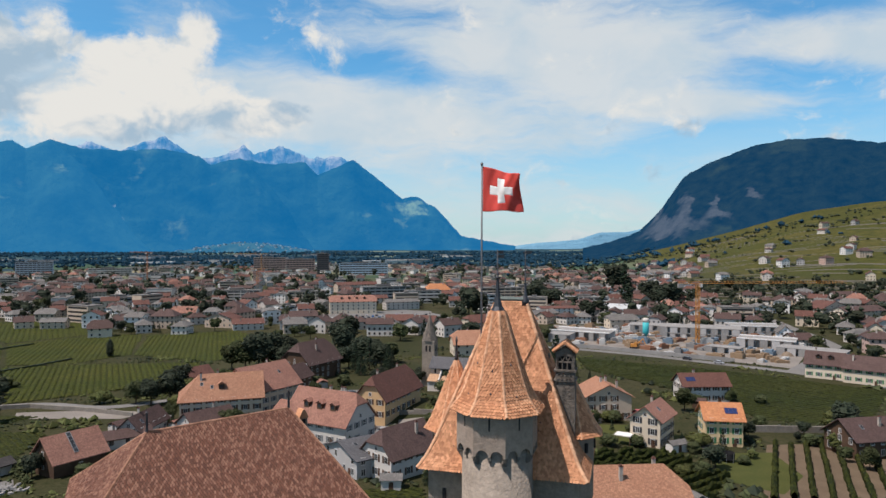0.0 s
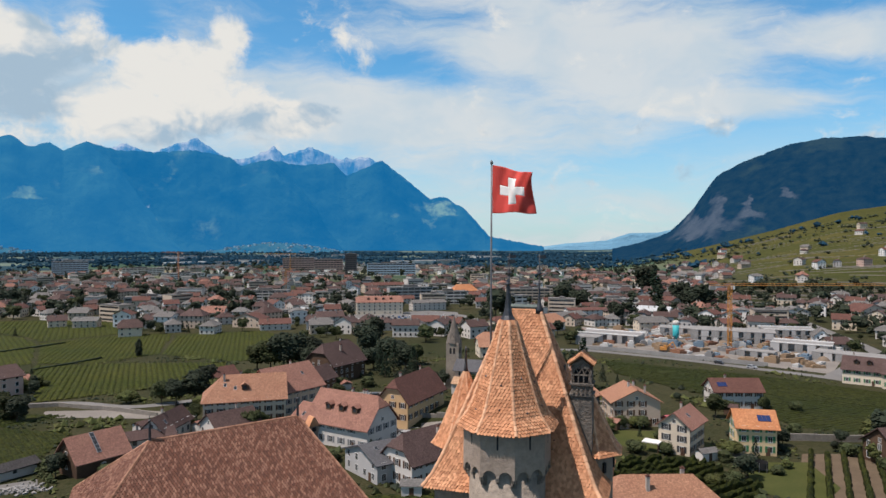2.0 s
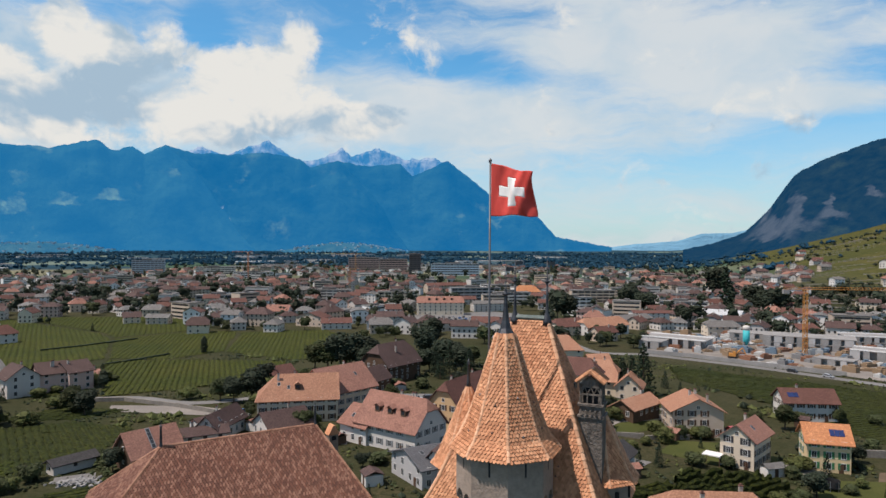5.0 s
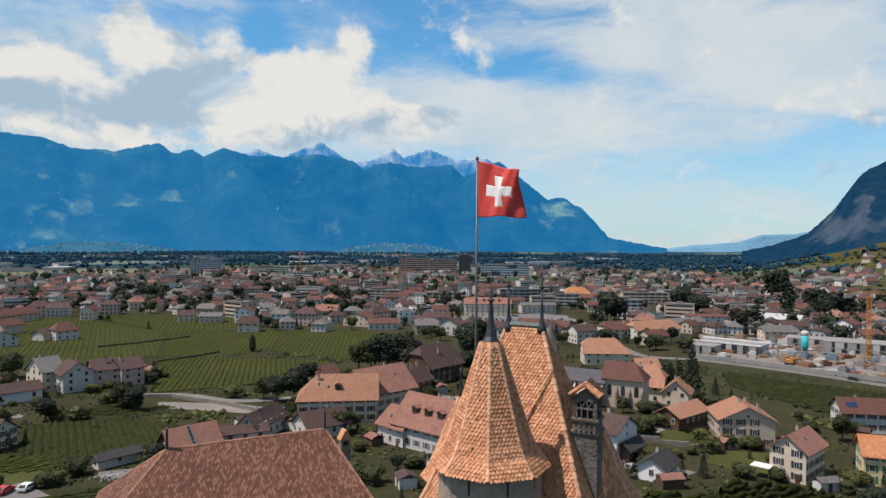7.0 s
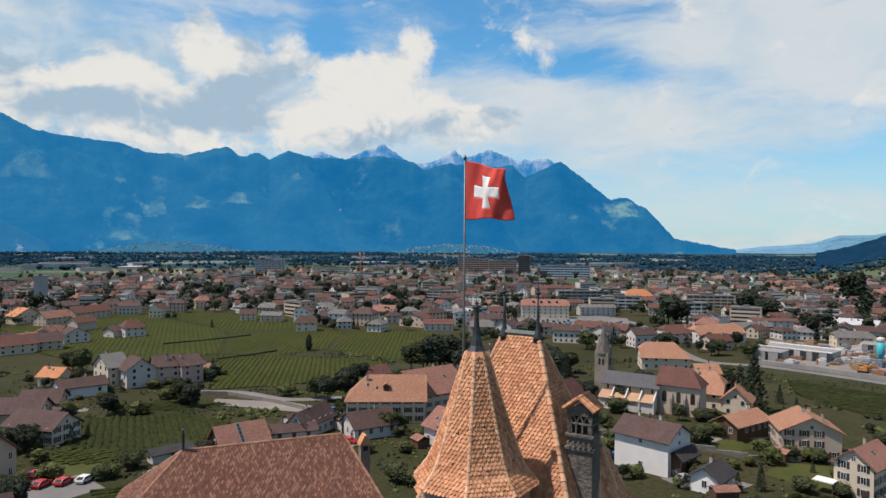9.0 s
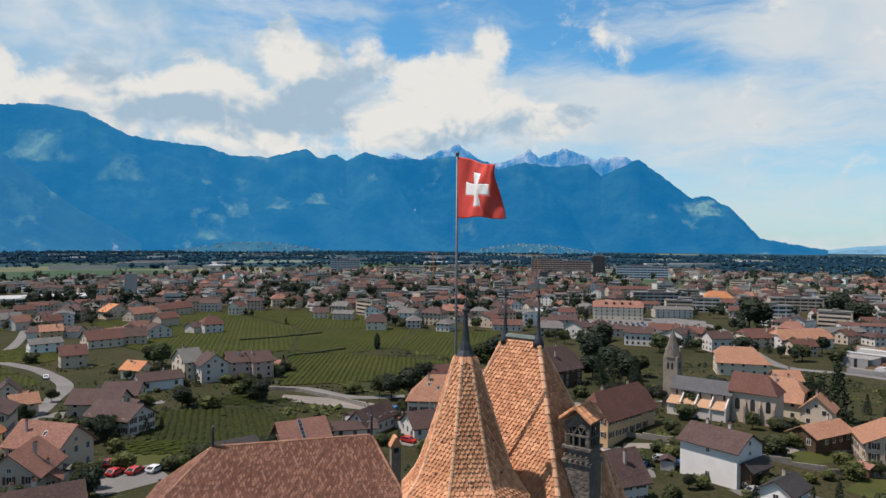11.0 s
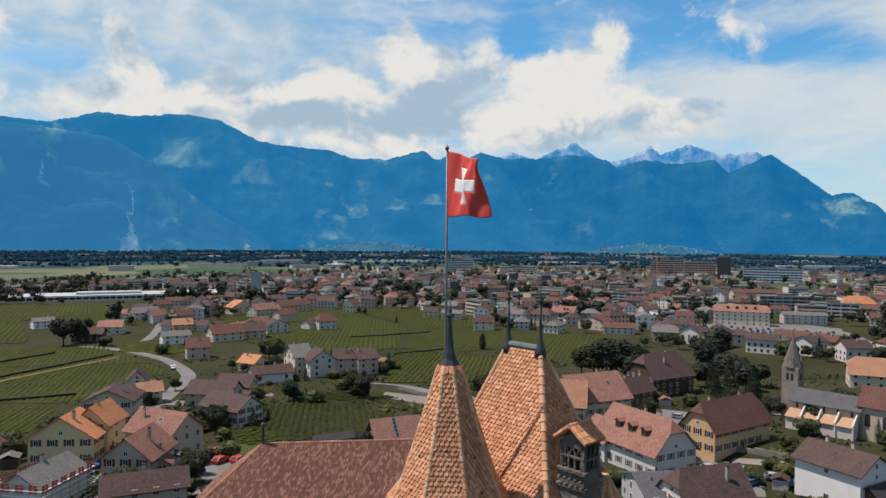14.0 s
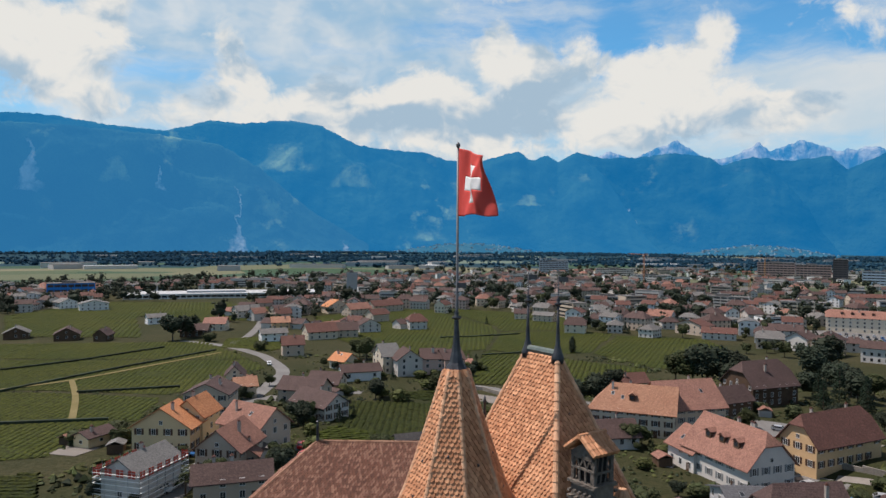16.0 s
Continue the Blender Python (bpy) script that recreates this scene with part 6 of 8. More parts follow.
def vineyard(poly, yaw, gap=2.0, tall=0.55, wide=1.35, seg=1.8, mat="vine", soil="under_vines", label="rows of trained green vines on a gentle slope"):
    """Rows of vines over a polygon; yaw: the way that the rows run, degrees from +x."""
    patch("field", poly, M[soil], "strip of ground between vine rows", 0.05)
    rng = random.Random(int(poly[0][0]))
    if wide == 1.35:
        wide = 0.85 * gap
        tall = (0.20 if yaw == 116 or seg < 1.6 else 0.12) * gap
    ux, uy = math.cos(radians(yaw)), math.sin(radians(yaw))
    us = [x * ux + y * uy for x, y in poly]
    vs_ = [-x * uy + y * ux for x, y in poly]
    verts, faces = [], []
    v = min(vs_) + gap / 2
    while v < max(vs_):
        cuts = []
        for (x0, y0), (x1, y1) in zip(poly, poly[1:] + poly[:1]):
            a, b = -x0 * uy + y0 * ux, -x1 * uy + y1 * ux
            if (a > v) != (b > v):
                t = (v - a) / (b - a)
                cuts.append((x0 * ux + y0 * uy) * (1 - t) + (x1 * ux + y1 * uy) * t)
        cuts.sort()
        for u0, u1 in zip(cuts[::2], cuts[1::2]):
            n = max(1, int((u1 - u0) / seg))
            first = len(verts)
            for i in range(n + 1):
                u = u0 + (u1 - u0) * i / n
                bare = noise.noise((u * 0.05, v * 0.05, 3.0)) < -0.55
                hgt = tall * rng.uniform(0.6, 1.4) * (0.25 if bare else 1.0)
                w0, w1 = wide * rng.uniform(0.35, 0.6), wide * rng.uniform(0.2, 0.42)
                off = rng.uniform(-0.12, 0.12)
                for s, k, h in ((-1, w0, 0.0), (-1, w1 * 1.25, hgt * 0.7), (0, off, hgt), (1, w1 * 1.25, hgt * 0.7), (1, w0, 0.0)):
                    q = v + (s * k if s else k) + off * 0.5
                    x, y = u * ux - q * uy, u * uy + q * ux
                    verts.append((x, y, gz(x, y) + h + (0.0 if h else -0.05)))
            for i in range(n):
                a = first + i * 5
                for j in range(4):
                    faces.append((a + j, a + 5 + j, a + 6 + j, a + 1 + j))
        v += gap
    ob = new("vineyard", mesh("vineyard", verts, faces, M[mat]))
    tagged(ob, label, "vineyard", kind="stuff")


def road(pts, width, material, label, name="road", lift=0.09):
    line = [Vector((x, y)) for x, y in pts]
    fine = []
    for i, (p, q) in enumerate(zip(line, line[1:])):
        n = max(2, int((q - p).length / 5))
        pp, qq = line[max(0, i - 1)], line[min(len(line) - 1, i + 2)]
        for k in range(n):
            t = k / n
            fine.append(0.5 * ((2 * p) + (q - pp) * t + (2 * pp - 5 * p + 4 * q - qq) * t * t + (3 * p - pp - 3 * q + qq) * t ** 3))
    fine.append(line[-1])
    vs, fs = [], []
    for i, p in enumerate(fine):
        d = (fine[min(i + 1, len(fine) - 1)] - fine[max(i - 1, 0)]).normalized()
        for s in (-0.5, 0.5):
            q = p + Vector((-d.y, d.x)) * s * width
            vs.append((q.x, q.y, gz(q.x, q.y) + lift))
        PLOTS.append((p.x, p.y, width * 0.5 + 3))
    for i in range(len(fine) - 1):
        fs.append((2 * i, 2 * i + 2, 2 * i + 3, 2 * i + 1))
    me = mesh(name, vs, [tuple(reversed(f)) for f in fs], material)
    return tagged(new(name, me), label, "road", kind="structure")


def low_wall(pts, tall, thick, material, label, name="garden_wall"):
    g = Geo()
    for (x0, y0), (x1, y1) in zip(pts, pts[1:]):
        L = math.hypot(x1 - x0, y1 - y0)
        n = max(1, int(L / 6))
        a = math.degrees(math.atan2(y1 - y0, x1 - x0))
        for k in range(n):
            x, y = x0 + (x1 - x0) * (k + 0.5) / n, y0 + (y1 - y0) * (k + 0.5) / n
            g.box(-L / n / 2, -thick / 2, -0.6, L / n / 2, thick / 2, tall, pose(x, y, gz(x, y), 0, 0, a))
    ob = new(name, g.mesh(name, material))
    return tagged(ob, label, "wall", kind="structure")


# the big vineyard west of the village, with its tracks
vineyard([(-191, 300), (-236, 372), (-204, 416), (-180, 412), (-150, 330), (-165, 300)], 112, 2.4, seg=2.4)
vineyard([(-148, 328), (-176, 410), (-130, 432), (-100, 390), (-88, 318), (-104, 306)], 108, 2.4, seg=2.4)
vineyard([(-139, 218), (-190, 295), (-166, 298), (-106, 303), (-100, 272), (-108, 245)], 116, 2.1, seg=1.8)
vineyard([(-240, 378), (-262, 400), (-392, 482), (-300, 500), (-267, 496), (-206, 424)], 120, 3.0, seg=3.5)
vineyard([(-315, 290), (-404, 358), (-392, 474), (-262, 396), (-236, 368), (-194, 300), (-215, 250)], 128, 2.6, seg=3.0)
vineyard([(-208, 240), (-196, 292), (-150, 226), (-158, 214)], 122, 2.2, seg=2.0, mat="vine_dark")
# round the castle
vineyard([(-145, 168), (-125, 184), (-104, 180), (-96, 150), (-104, 137), (-119, 143)], -48, 1.9, seg=1.3, mat="vine_dark")
vineyard([(-150, 182), (-140, 204), (-118, 200), (-126, 187)], 40, 1.9, seg=1.5, mat="vine_dark")
vineyard([(-120, 130), (-126, 142), (-112, 146), (-106, 136)], 62, 2.2, seg=1.3)
vineyard([(-18, 118), (-22, 132), (-4, 134), (-2, 116)], -35, 1.7, seg=1.2, mat="vine_dark")
# east of the village
vineyard([(62, 318), (118, 284), (158, 244), (118, 190), (92, 196), (84, 236), (60, 282)], 30, 1.9, seg=1.8, mat="vine_dark")
vineyard([(80, 169), (98, 171), (110, 168), (84, 128), (60, 128)], 64, 3.4, 1.5, 1.2, seg=1.3, mat="vine_dark", soil="soil")
vineyard([(36, 160), (52, 161), (60, 142), (50, 127), (30, 142)], 38, 2.6, 1.4, 1.0, seg=1.2, mat="vine_dark")
vineyard([(20, 148), (34, 150), (30, 140), (16, 136)], 30, 2.2, 1.4, 1.0, seg=1.2, mat="vine_dark")
# south of the village
vineyard([(-402, 143), (-326, 220), (-252, 200), (-300, 158), (-380, 96)], 146, 2.2, seg=2.4)
vineyard([(-298, 156), (-250, 198), (-226, 190), (-204, 148), (-202, 134), (-240, 112), (-290, 70), (-376, 94)], 142, 2.1, seg=2.0)
vineyard([(-285, 72), (-236, 110), (-198, 130), (-172, 110), (-174, 96), (-152, 80), (-165, 58), (-220, 40)], 136, 2.0, seg=1.6)
vineyard([(-588, 200), (-668, 313), (-575, 396), (-516, 330), (-500, 262), (-372, 206), (-436, 156)], 150, 3.2, seg=4.0)
vineyard([(-432, 275), (-508, 268), (-560, 380), (-470, 392), (-400, 330)], 142, 3.0, seg=3.5)
vineyard([(-330, 236), (-322, 262), (-282, 252), (-268, 222), (-300, 214)], 20, 2.4, seg=2.2)
# meadows and lawns
patch("lawn", [(-106, 240), (-98, 266), (-78, 262), (-78, 236)], M["mown"], "mown village green", 0.06)
patch("lawn", [(34, 176), (40, 188), (58, 188), (62, 172), (46, 166)], M["mown"], "mown garden lawn", 0.06)
patch("lawn", [(58, 140), (62, 160), (78, 162), (76, 144), (66, 132)], M["mown"], "mown garden lawn", 0.065)
patch("lawn", [(12, 186), (16, 196), (30, 206), (42, 200), (26, 186)], M["mown"], "mown churchyard lawn", 0.06)
patch("lawn", [(-8, 432), (0, 486), (22, 470), (18, 424)], M["mown"], "mown meadow", 0.06)
patch("lawn", [(-108, 120), (-118, 128), (-112, 138), (-100, 132)], M["mown"], "garden lawn beside parked cars", 0.062)
# roads and yards
road([(-470, 372), (-433, 333), (-360, 275), (-323, 242), (-305, 218)], 5, M["asphalt"], "narrow grey asphalt lane between vineyards")
road([(-340, 214), (-305, 218), (-265, 212), (-240, 203), (-211, 188), (-190, 166), (-166, 141), (-137, 120), (-122, 104), (-104, 84), (-80, 58)], 5.5, M["asphalt"], "grey asphalt village street")
road([(-150, 212), (-128, 218), (-104, 212), (-82, 226), (-62, 236), (-40, 232), (-28, 226), (0, 262), (12, 262)], 5, M["asphalt"], "narrow village road")
patch("yard", [(-124, 198), (-128, 206), (-102, 208), (-86, 204), (-92, 196)], M["gravel"], "pale gravel yard beside a village road", 0.10)
patch("yard", [(-38, 216), (-42, 236), (-26, 238), (-22, 220)], M["asphalt"], "grey paved village square", 0.11)
road([(-60, 560), (-14, 556), (4, 510), (10, 470), (18, 420), (32, 360), (60, 352), (98, 326), (126, 300), (146, 281), (164, 252), (190, 215), (230, 180)], 7, M["asphalt"], "wide grey main road")
road([(146, 284), (190, 340), (214, 378), (248, 533), (262, 640)], 7, M["asphalt"], "wide grey road past the building site")
road([(30, 232), (44, 222), (38, 206), (26, 196), (18, 186), (4, 186), (-12, 186)], 3, M["gravel"], "pale garden path beside the church")
patch("car_park", [(-98, 486), (-98, 544), (-34, 588), (-10, 575), (-4, 480), (-40, 470)], M["asphalt"], "grey asphalt car park", 0.08, category="car park")
patch("yard", [(-26, 168), (-18, 186), (-6, 184), (-2, 166), (-12, 160)], M["asphalt"], "grey paved yard with parked cars", 0.07)
patch("yard", [(-112, 114), (-106, 128), (-94, 122), (-98, 108)], M["asphalt"], "dark paved parking strip", 0.07)
patch("building_site", [(58, 362), (76, 470), (190, 440), (205, 380), (150, 292), (128, 312)], M["gravel"], "pale gravel building site", 0.07, category="building site")
road([(-256, 96), (-256, 124), (-269, 165), (-281, 202)], 2.4, M["dry_grass"], "narrow pale grass track between vine rows", "track", 0.32)
road([(-255, 124), (-220, 112), (-186, 98)], 2.0, M["dry_grass"], "narrow pale grass track between vine rows", "track", 0.33)
low_wall([(-181.9, 282.1), (-175.7, 296.4), (-170.6, 315.4)], 0.9, 1.0, M["leaf_dark"], "low dark hedge bank between vineyards", "hedge_bank")
low_wall([(-243.3, 321.3), (-232.8, 339.7), (-221.4, 371.2)], 0.9, 1.0, M["leaf_dark"], "low dark hedge bank between vineyards", "hedge_bank")
low_wall([(-303.7, 114.5), (-306.0, 145.5), (-320.0, 193.4)], 0.9, 1.0, M["leaf_dark"], "low dark hedge bank between vineyards", "hedge_bank")
low_wall([(-251.5, 99.3), (-268.3, 140.9), (-290.3, 205.0)], 0.9, 1.0, M["leaf_dark"], "low dark hedge bank between vineyards", "hedge_bank")
low_wall([(-197.0, 83.4), (-179.0, 105.0)], 0.9, 1.0, M["leaf_dark"], "low dark hedge bank between vineyards", "hedge_bank")
low_wall([(-228.5, 115.7), (-211.2, 143.8)], 0.9, 1.0, M["leaf_dark"], "low dark hedge bank between vineyards", "hedge_bank")
low_wall([(57, 358), (76, 350), (112, 321), (131, 308)], 2.0, 0.25, M["concrete"], "long pale concrete site fence", "site_fence")
low_wall([(-150, 208), (-128, 213), (-106, 206), (-90, 199)], 1.3, 0.5, M["rubble"], "grey rubble garden wall")
low_wall([(82, 182), (98, 182), (118, 184)], 1.8, 0.5, M["rubble"], "grey rubble terrace wall")
low_wall([(-30, 200), (-14, 192), (4, 188)], 1.2, 0.4, M["rubble"], "low grey rubble wall")
low_wall([(18, 186), (32, 186), (44, 190)], 1.2, 0.4, M["rubble"], "low grey rubble wall")
low_wall([(-98, 266), (-84, 254), (-70, 250)], 1.0, 0.4, M["gravel"], "low pale garden wall")


vineyard([(-148, 168), (-138, 152), (-122, 142), (-118, 158), (-128, 182)], -48, 1.9, seg=1.3, mat="vine_dark")
vineyard([(-96, 120), (-84, 132), (-72, 122), (-82, 108)], 40, 2.0, seg=1.3, mat="vine_dark")
vineyard([(-150, 60), (-140, 74), (-118, 66), (-122, 50)], 40, 2.0, seg=1.4, mat="vine_dark")


def build_undergrowth():
    """Weeds, low shrubs and hedges over gardens and waste ground."""
    rng = random.Random(15)
    made = {"leaf": Geo(), "leaf_light": Geo(), "leaf_dark": Geo()}
    n = 0
    for k in range(26000):
        az, r = rng.uniform(-68, 40), 60 + 290 * rng.random() ** 0.6
        x, y = r * math.sin(radians(az)), r * math.cos(radians(az))
        if noise.noise((x / 14, y / 14, 1.0)) < 0.02:
            continue
        if any((x - px) ** 2 + (y - py) ** 2 < (pr * 0.8) ** 2 for px, py, pr in PLOTS if abs(x - px) < 14) or any(inside(f, x, y) for f in FIELDS):
            continue
        if math.hypot(x + 19, y - 60) < 19 or math.hypot(x - 4, y - 44) < 9:
            continue
        s = rng.uniform(0.25, 0.7) * (2.0 if noise.noise((x / 30, y / 30, 6.0)) > 0.25 else 1.0)
        tone_ = "leaf_light" if noise.noise((x / 22, y / 22, 3.0)) > 0.12 else rng.choice(("leaf", "leaf", "leaf_dark"))
        clump(made[tone_], (x, y, gz(x, y) + s * 0.4), s, rng)
        n += 1
    for key, g in made.items():
        tagged(new("undergrowth", g.mesh("undergrowth", M[key])), "weeds and low garden shrubs between the houses", "shrubs", kind="stuff")


build_undergrowth()
# ---- church ----
M["lean_to"] = roof_material("roof_pale_tan", (0.52, 0.32, 0.19), (0.60, 0.39, 0.25), (0.38, 0.22, 0.13), 0.05)


def build_church():
    ch = thing("church", (0, 0, 0), "old stone church with a slate nave roof and pointed stone spire", "church")
    m = pose(-6.0, 262.0, 0, 0, 0, -14)
    g = Geo().box(-2.7, -2.7, -3, 2.7, 2.7, 19, m)
    tw = part("tower", g, M["stone"], ch, "square grey stone bell tower")
    for side in range(4):
        t = m @ Matrix.Rotation(side * math.pi / 2, 4, "Z")
        for x in (-0.75, 0.75):
            pts = [(x - 0.45, 14.4)] + [(x + 0.45, 14.4), (x + 0.45, 16.4)] + [(x + 0.45 * math.cos(a), 16.4 + 0.6 * math.sin(a)) for a in (0.6, 1.2, 1.57, 1.94, 2.54)] + [(x - 0.45, 16.4)]
            part("belfry_opening", Geo().prism([t @ Vector((px, -2.72, pz)) for px, pz in pts], t.to_3x3() @ Vector((0, 0.1, 0))), M["dark"], tw)
        g = Geo().prism([t @ Vector(q) for q in ((-1.5, -2.75, 19), (1.5, -2.75, 19), (0, -2.75, 22.2))], t.to_3x3() @ Vector((0, 1.6, 0)))
        part("spire_gable", g, M["stone"], tw)
    part("spire", Geo().lathe(-6.0, 262.0, [(3.4, 18.8), (2.6, 21.5), (0.15, 29.6)], 8, radians(8)), M["stone_dark"], ch, "tall pointed stone spire")
    part("cross", Geo().box(-0.06, -0.06, 29.4, 0.06, 0.06, 31, m).box(-0.4, -0.06, 30.3, 0.4, 0.06, 30.44, m), M["lead"], ch)
    n = pose(5.8, 254.3, 0, 0, 0, -16)
    for nm, w, d, h, rise, off, mat, hips in (("nave", 21, 9, 9.5, 3.4, (0, 0), ROOF["slate"][1], (0, 0)), ("chancel", 15, 10, 11.5, 5.2, (17.5, 1.5), ROOF["brownred"][1], (0, 1))):
        mm = n @ Matrix.Translation((off[0], off[1], 0))
        wg = wall_geo(w, d, h, rise, "x", hips)
        wg.v = [tuple(mm @ Vector(p)) for p in wg.v]
        wl = part(nm + "_wall", wg, WALL["beige"][1], ch, "pale rendered church wall")
        rg, _, _ = roof_geo(w, d, rise, "x", hips)
        rg.v = [tuple(mm @ (Vector(p) + Vector((0, 0, h)))) for p in rg.v]
        part(nm + "_roof", rg, mat, ch)
        for k in range(5 if nm == "nave" else 3):
            x = -w / 2 + w * (k + 0.5) / (5 if nm == "nave" else 3)
            wide, zl, zh = (0.4, 6.8, 8.4) if nm == "nave" else (0.8, 4.5, 8.2)
            pts = [(x - wide, zl), (x + wide, zl), (x + wide, zh - wide)] + [(x + wide * math.cos(a), zh - wide + wide * 1.4 * math.sin(a)) for a in (0.5, 1.0, 1.57, 2.14, 2.64)] + [(x - wide, zh - wide)]
            part("window", Geo().prism([mm @ Vector((px, -d / 2 - 0.02, pz)) for px, pz in pts], mm.to_3x3() @ Vector((0, 0.1, 0))), M["glass"], wl, "pointed leaded church window")
        if nm == "chancel":
            for k in range(4):
                x = -w / 2 + 0.5 + k * (w - 1) / 3
                part("buttress", Geo().prism([mm @ Vector((x - 0.35, -d / 2, 0)), mm @ Vector((x - 0.35, -d / 2 - 1.3, 0)), mm @ Vector((x - 0.35, -d / 2 - 1.1, 6)), mm @ Vector((x - 0.35, -d / 2, 8.2))], mm.to_3x3() @ Vector((0.7, 0, 0))), M["stone"], wl)
    aisle = n @ Matrix.Translation((-0.3, -6.4, 0))
    part("aisle_wall", Geo().box(-10.3, -1.9, -2, 10.3, 1.9, 4.2, aisle), WALL["white"][1], ch)
    for k in range(4):
        x0, x1 = -10.5 + k * 5.25, -10.5 + (k + 1) * 5.25 - 0.5
        part("aisle_roof", Geo().prism([aisle @ Vector(q) for q in ((x0, -2.5, 4.1), (x1, -2.5, 4.1), (x1, 1.95, 6.2), (x0, 1.95, 6.2))], (0, 0, 0.2)), M["lean_to"], ch, "pale tan tiled lean-to roof")
        part("buttress", Geo().prism([aisle @ Vector(q) for q in ((x1, -2.3, 0), (x1, -2.3, 5.0), (x1, 1.95, 8.3), (x1, 1.95, 0))], aisle.to_3x3() @ Vector((0.5, 0, 0))), WALL["white"][1], ch)
    ch.matrix_world = Matrix.Translation((-4.3, 229.0, -2.7)) @ Matrix.Scale(0.785, 4) @ Matrix.Translation((6.0, -262.0, 0))
    PLOTS.append((8, 213, 22))


build_church()
house(23.2, 245.0, -14, 18, 11, 6.3, 5.4, "x", "cream", "orange", hips=(0.3, 0.6), chimneys=2, detail=1)
house(35.0, 236.5, -14, 8, 8, 5.4, 3.6, "y", "cream", "orange", hips=(0, 0.4), detail=1)


# ---- building site, cranes, big blocks ----
def build_site():
    z = gz(112, 379)
    s = thing("cement_silo", (112, 379, z), "white and turquoise cement silo on steel legs", "silo")
    part("tank", Geo().lathe(0, 0, [(0.4, 3.2), (1.7, 5.4), (1.7, 11.0)], 16), surf("silo_turquoise", (0.05, 0.42, 0.46), (0.06, 0.48, 0.52), None, 0.5, 3, 0.5), s, "turquoise lower tank", True)
    part("tank_top", Geo().lathe(0, 0, [(1.7, 11.0), (1.7, 13.0), (0.9, 13.4)], 16), WALL["white"][1], s, "white upper tank", True)
    for k in range(4):
        a = math.pi / 4 + k * math.pi / 2
        part("leg", Geo().rod((1.6 * math.cos(a), 1.6 * math.sin(a), -0.3), (1.5 * math.cos(a), 1.5 * math.sin(a), 5.6), 0.13), M["steel"], s)
    rng = random.Random(4)
    pale = M["concrete"]
    # shells of new buildings: slabs, walls and gaps
    for k, (x, y, w, d, h, yaw) in enumerate(((80, 392, 34, 16, 5, -28), (66, 380, 12, 12, 4.6, -28), (150, 400, 44, 18, 7, -20), (170, 360, 28, 14, 5, -30), (140, 340, 16, 8, 3.2, -38), (178, 330, 30, 12, 4, -40), (190, 420, 30, 16, 6, -10), (128, 420, 26, 14, 6, -15))):
        b = thing("building_shell", (x, y, gz(x, y)), "unfinished concrete building shell with open bays", "building site", yaw=yaw)
        PLOTS.append((x, y, max(w, d) * 0.6))
        floors = max(1, int(h / 3.0))
        for f in range(floors + 1):
            part("slab", Geo().box(-w / 2, -d / 2, f * h / floors - 0.3, w / 2, d / 2, f * h / floors), pale, b)
        n = int(w / 5)
        for f in range(floors):
            for i in range(n):
                x0 = -w / 2 + i * w / n
                part("wall_panel", Geo().box(x0, -d / 2 + 0.05, f * h / floors, x0 + w / n * rng.uniform(0.45, 0.8), -d / 2 + 0.3, (f + 1) * h / floors - 0.3), WALL["grey"][1] if (i + k) % 3 == 0 else pale, b)
            part("core", Geo().box(-w / 2 + 0.4, -d / 2 + 3, f * h / floors, w / 2 - 0.4, d / 2 - 0.3, (f + 1) * h / floors - 0.3), WALL["grey"][1], b)
        if k % 3 == 0:
            part("roof_kerb", Geo().box(-w / 2, -d / 2, h, w / 2, -d / 2 + 0.3, h + 0.5).box(-w / 2, d / 2 - 0.3, h, w / 2, d / 2, h + 0.5), WALL["brightwhite"][1], b)
    tints = [surf("site_" + n, c, tuple(v * 0.85 for v in c), None, 0.5, 3, 0.8, where="World") for n, c in (("timber", (0.27, 0.19, 0.12)), ("pipe", (0.15, 0.21, 0.27)), ("rust", (0.24, 0.12, 0.075)), ("grey", (0.22, 0.22, 0.22)), ("pale", (0.5, 0.5, 0.49)), ("earth", (0.22, 0.17, 0.125)))]
    names = ("timber stack", "blue container", "rusty steel crate", "grey block stack", "pale cabin", "earth heap")
    for k in range(330):
        x, y = rng.uniform(62, 200), rng.uniform(300, 450)
        if not inside([(62, 362), (78, 462), (186, 436), (200, 380), (150, 298), (130, 318)], x, y):
            continue
        i = rng.randrange(6)
        w, d, h = rng.uniform(1.2, 4.5), rng.uniform(1, 2.4), rng.uniform(0.6, 2.6)
        m = pose(x, y, gz(x, y) + 0.07, 0, 0, rng.uniform(0, 180))
        if i == 5:
            g = Geo().lathe(0, 0, [(w * 0.9, -0.1), (w * 0.6, h * 0.5), (w * 0.15, h * 0.8)], 9)
        else:
            g = Geo().box(-w, -d, -0.1, w, d, h).box(-w * 0.8, -d * 0.7, h, w * 0.3, d * 0.6, h * 1.35)
        ob = new(("timber_pallet", "container", "steel_crate", "block_stack", "site_cabin", "earth_heap")[i], g.mesh("pile", tints[i]))
        ob.matrix_world = m
        tagged(ob, names[i] + " on a building site", "building material", "materials on the site")
    yellow = surf("crane_orange", (0.50, 0.22, 0.05), (0.58, 0.27, 0.07), None, 0.6, 3, 0.6)
    red = surf("crane_red", (0.40, 0.16, 0.08), (0.45, 0.2, 0.1), None, 0.6, 3, 0.6)
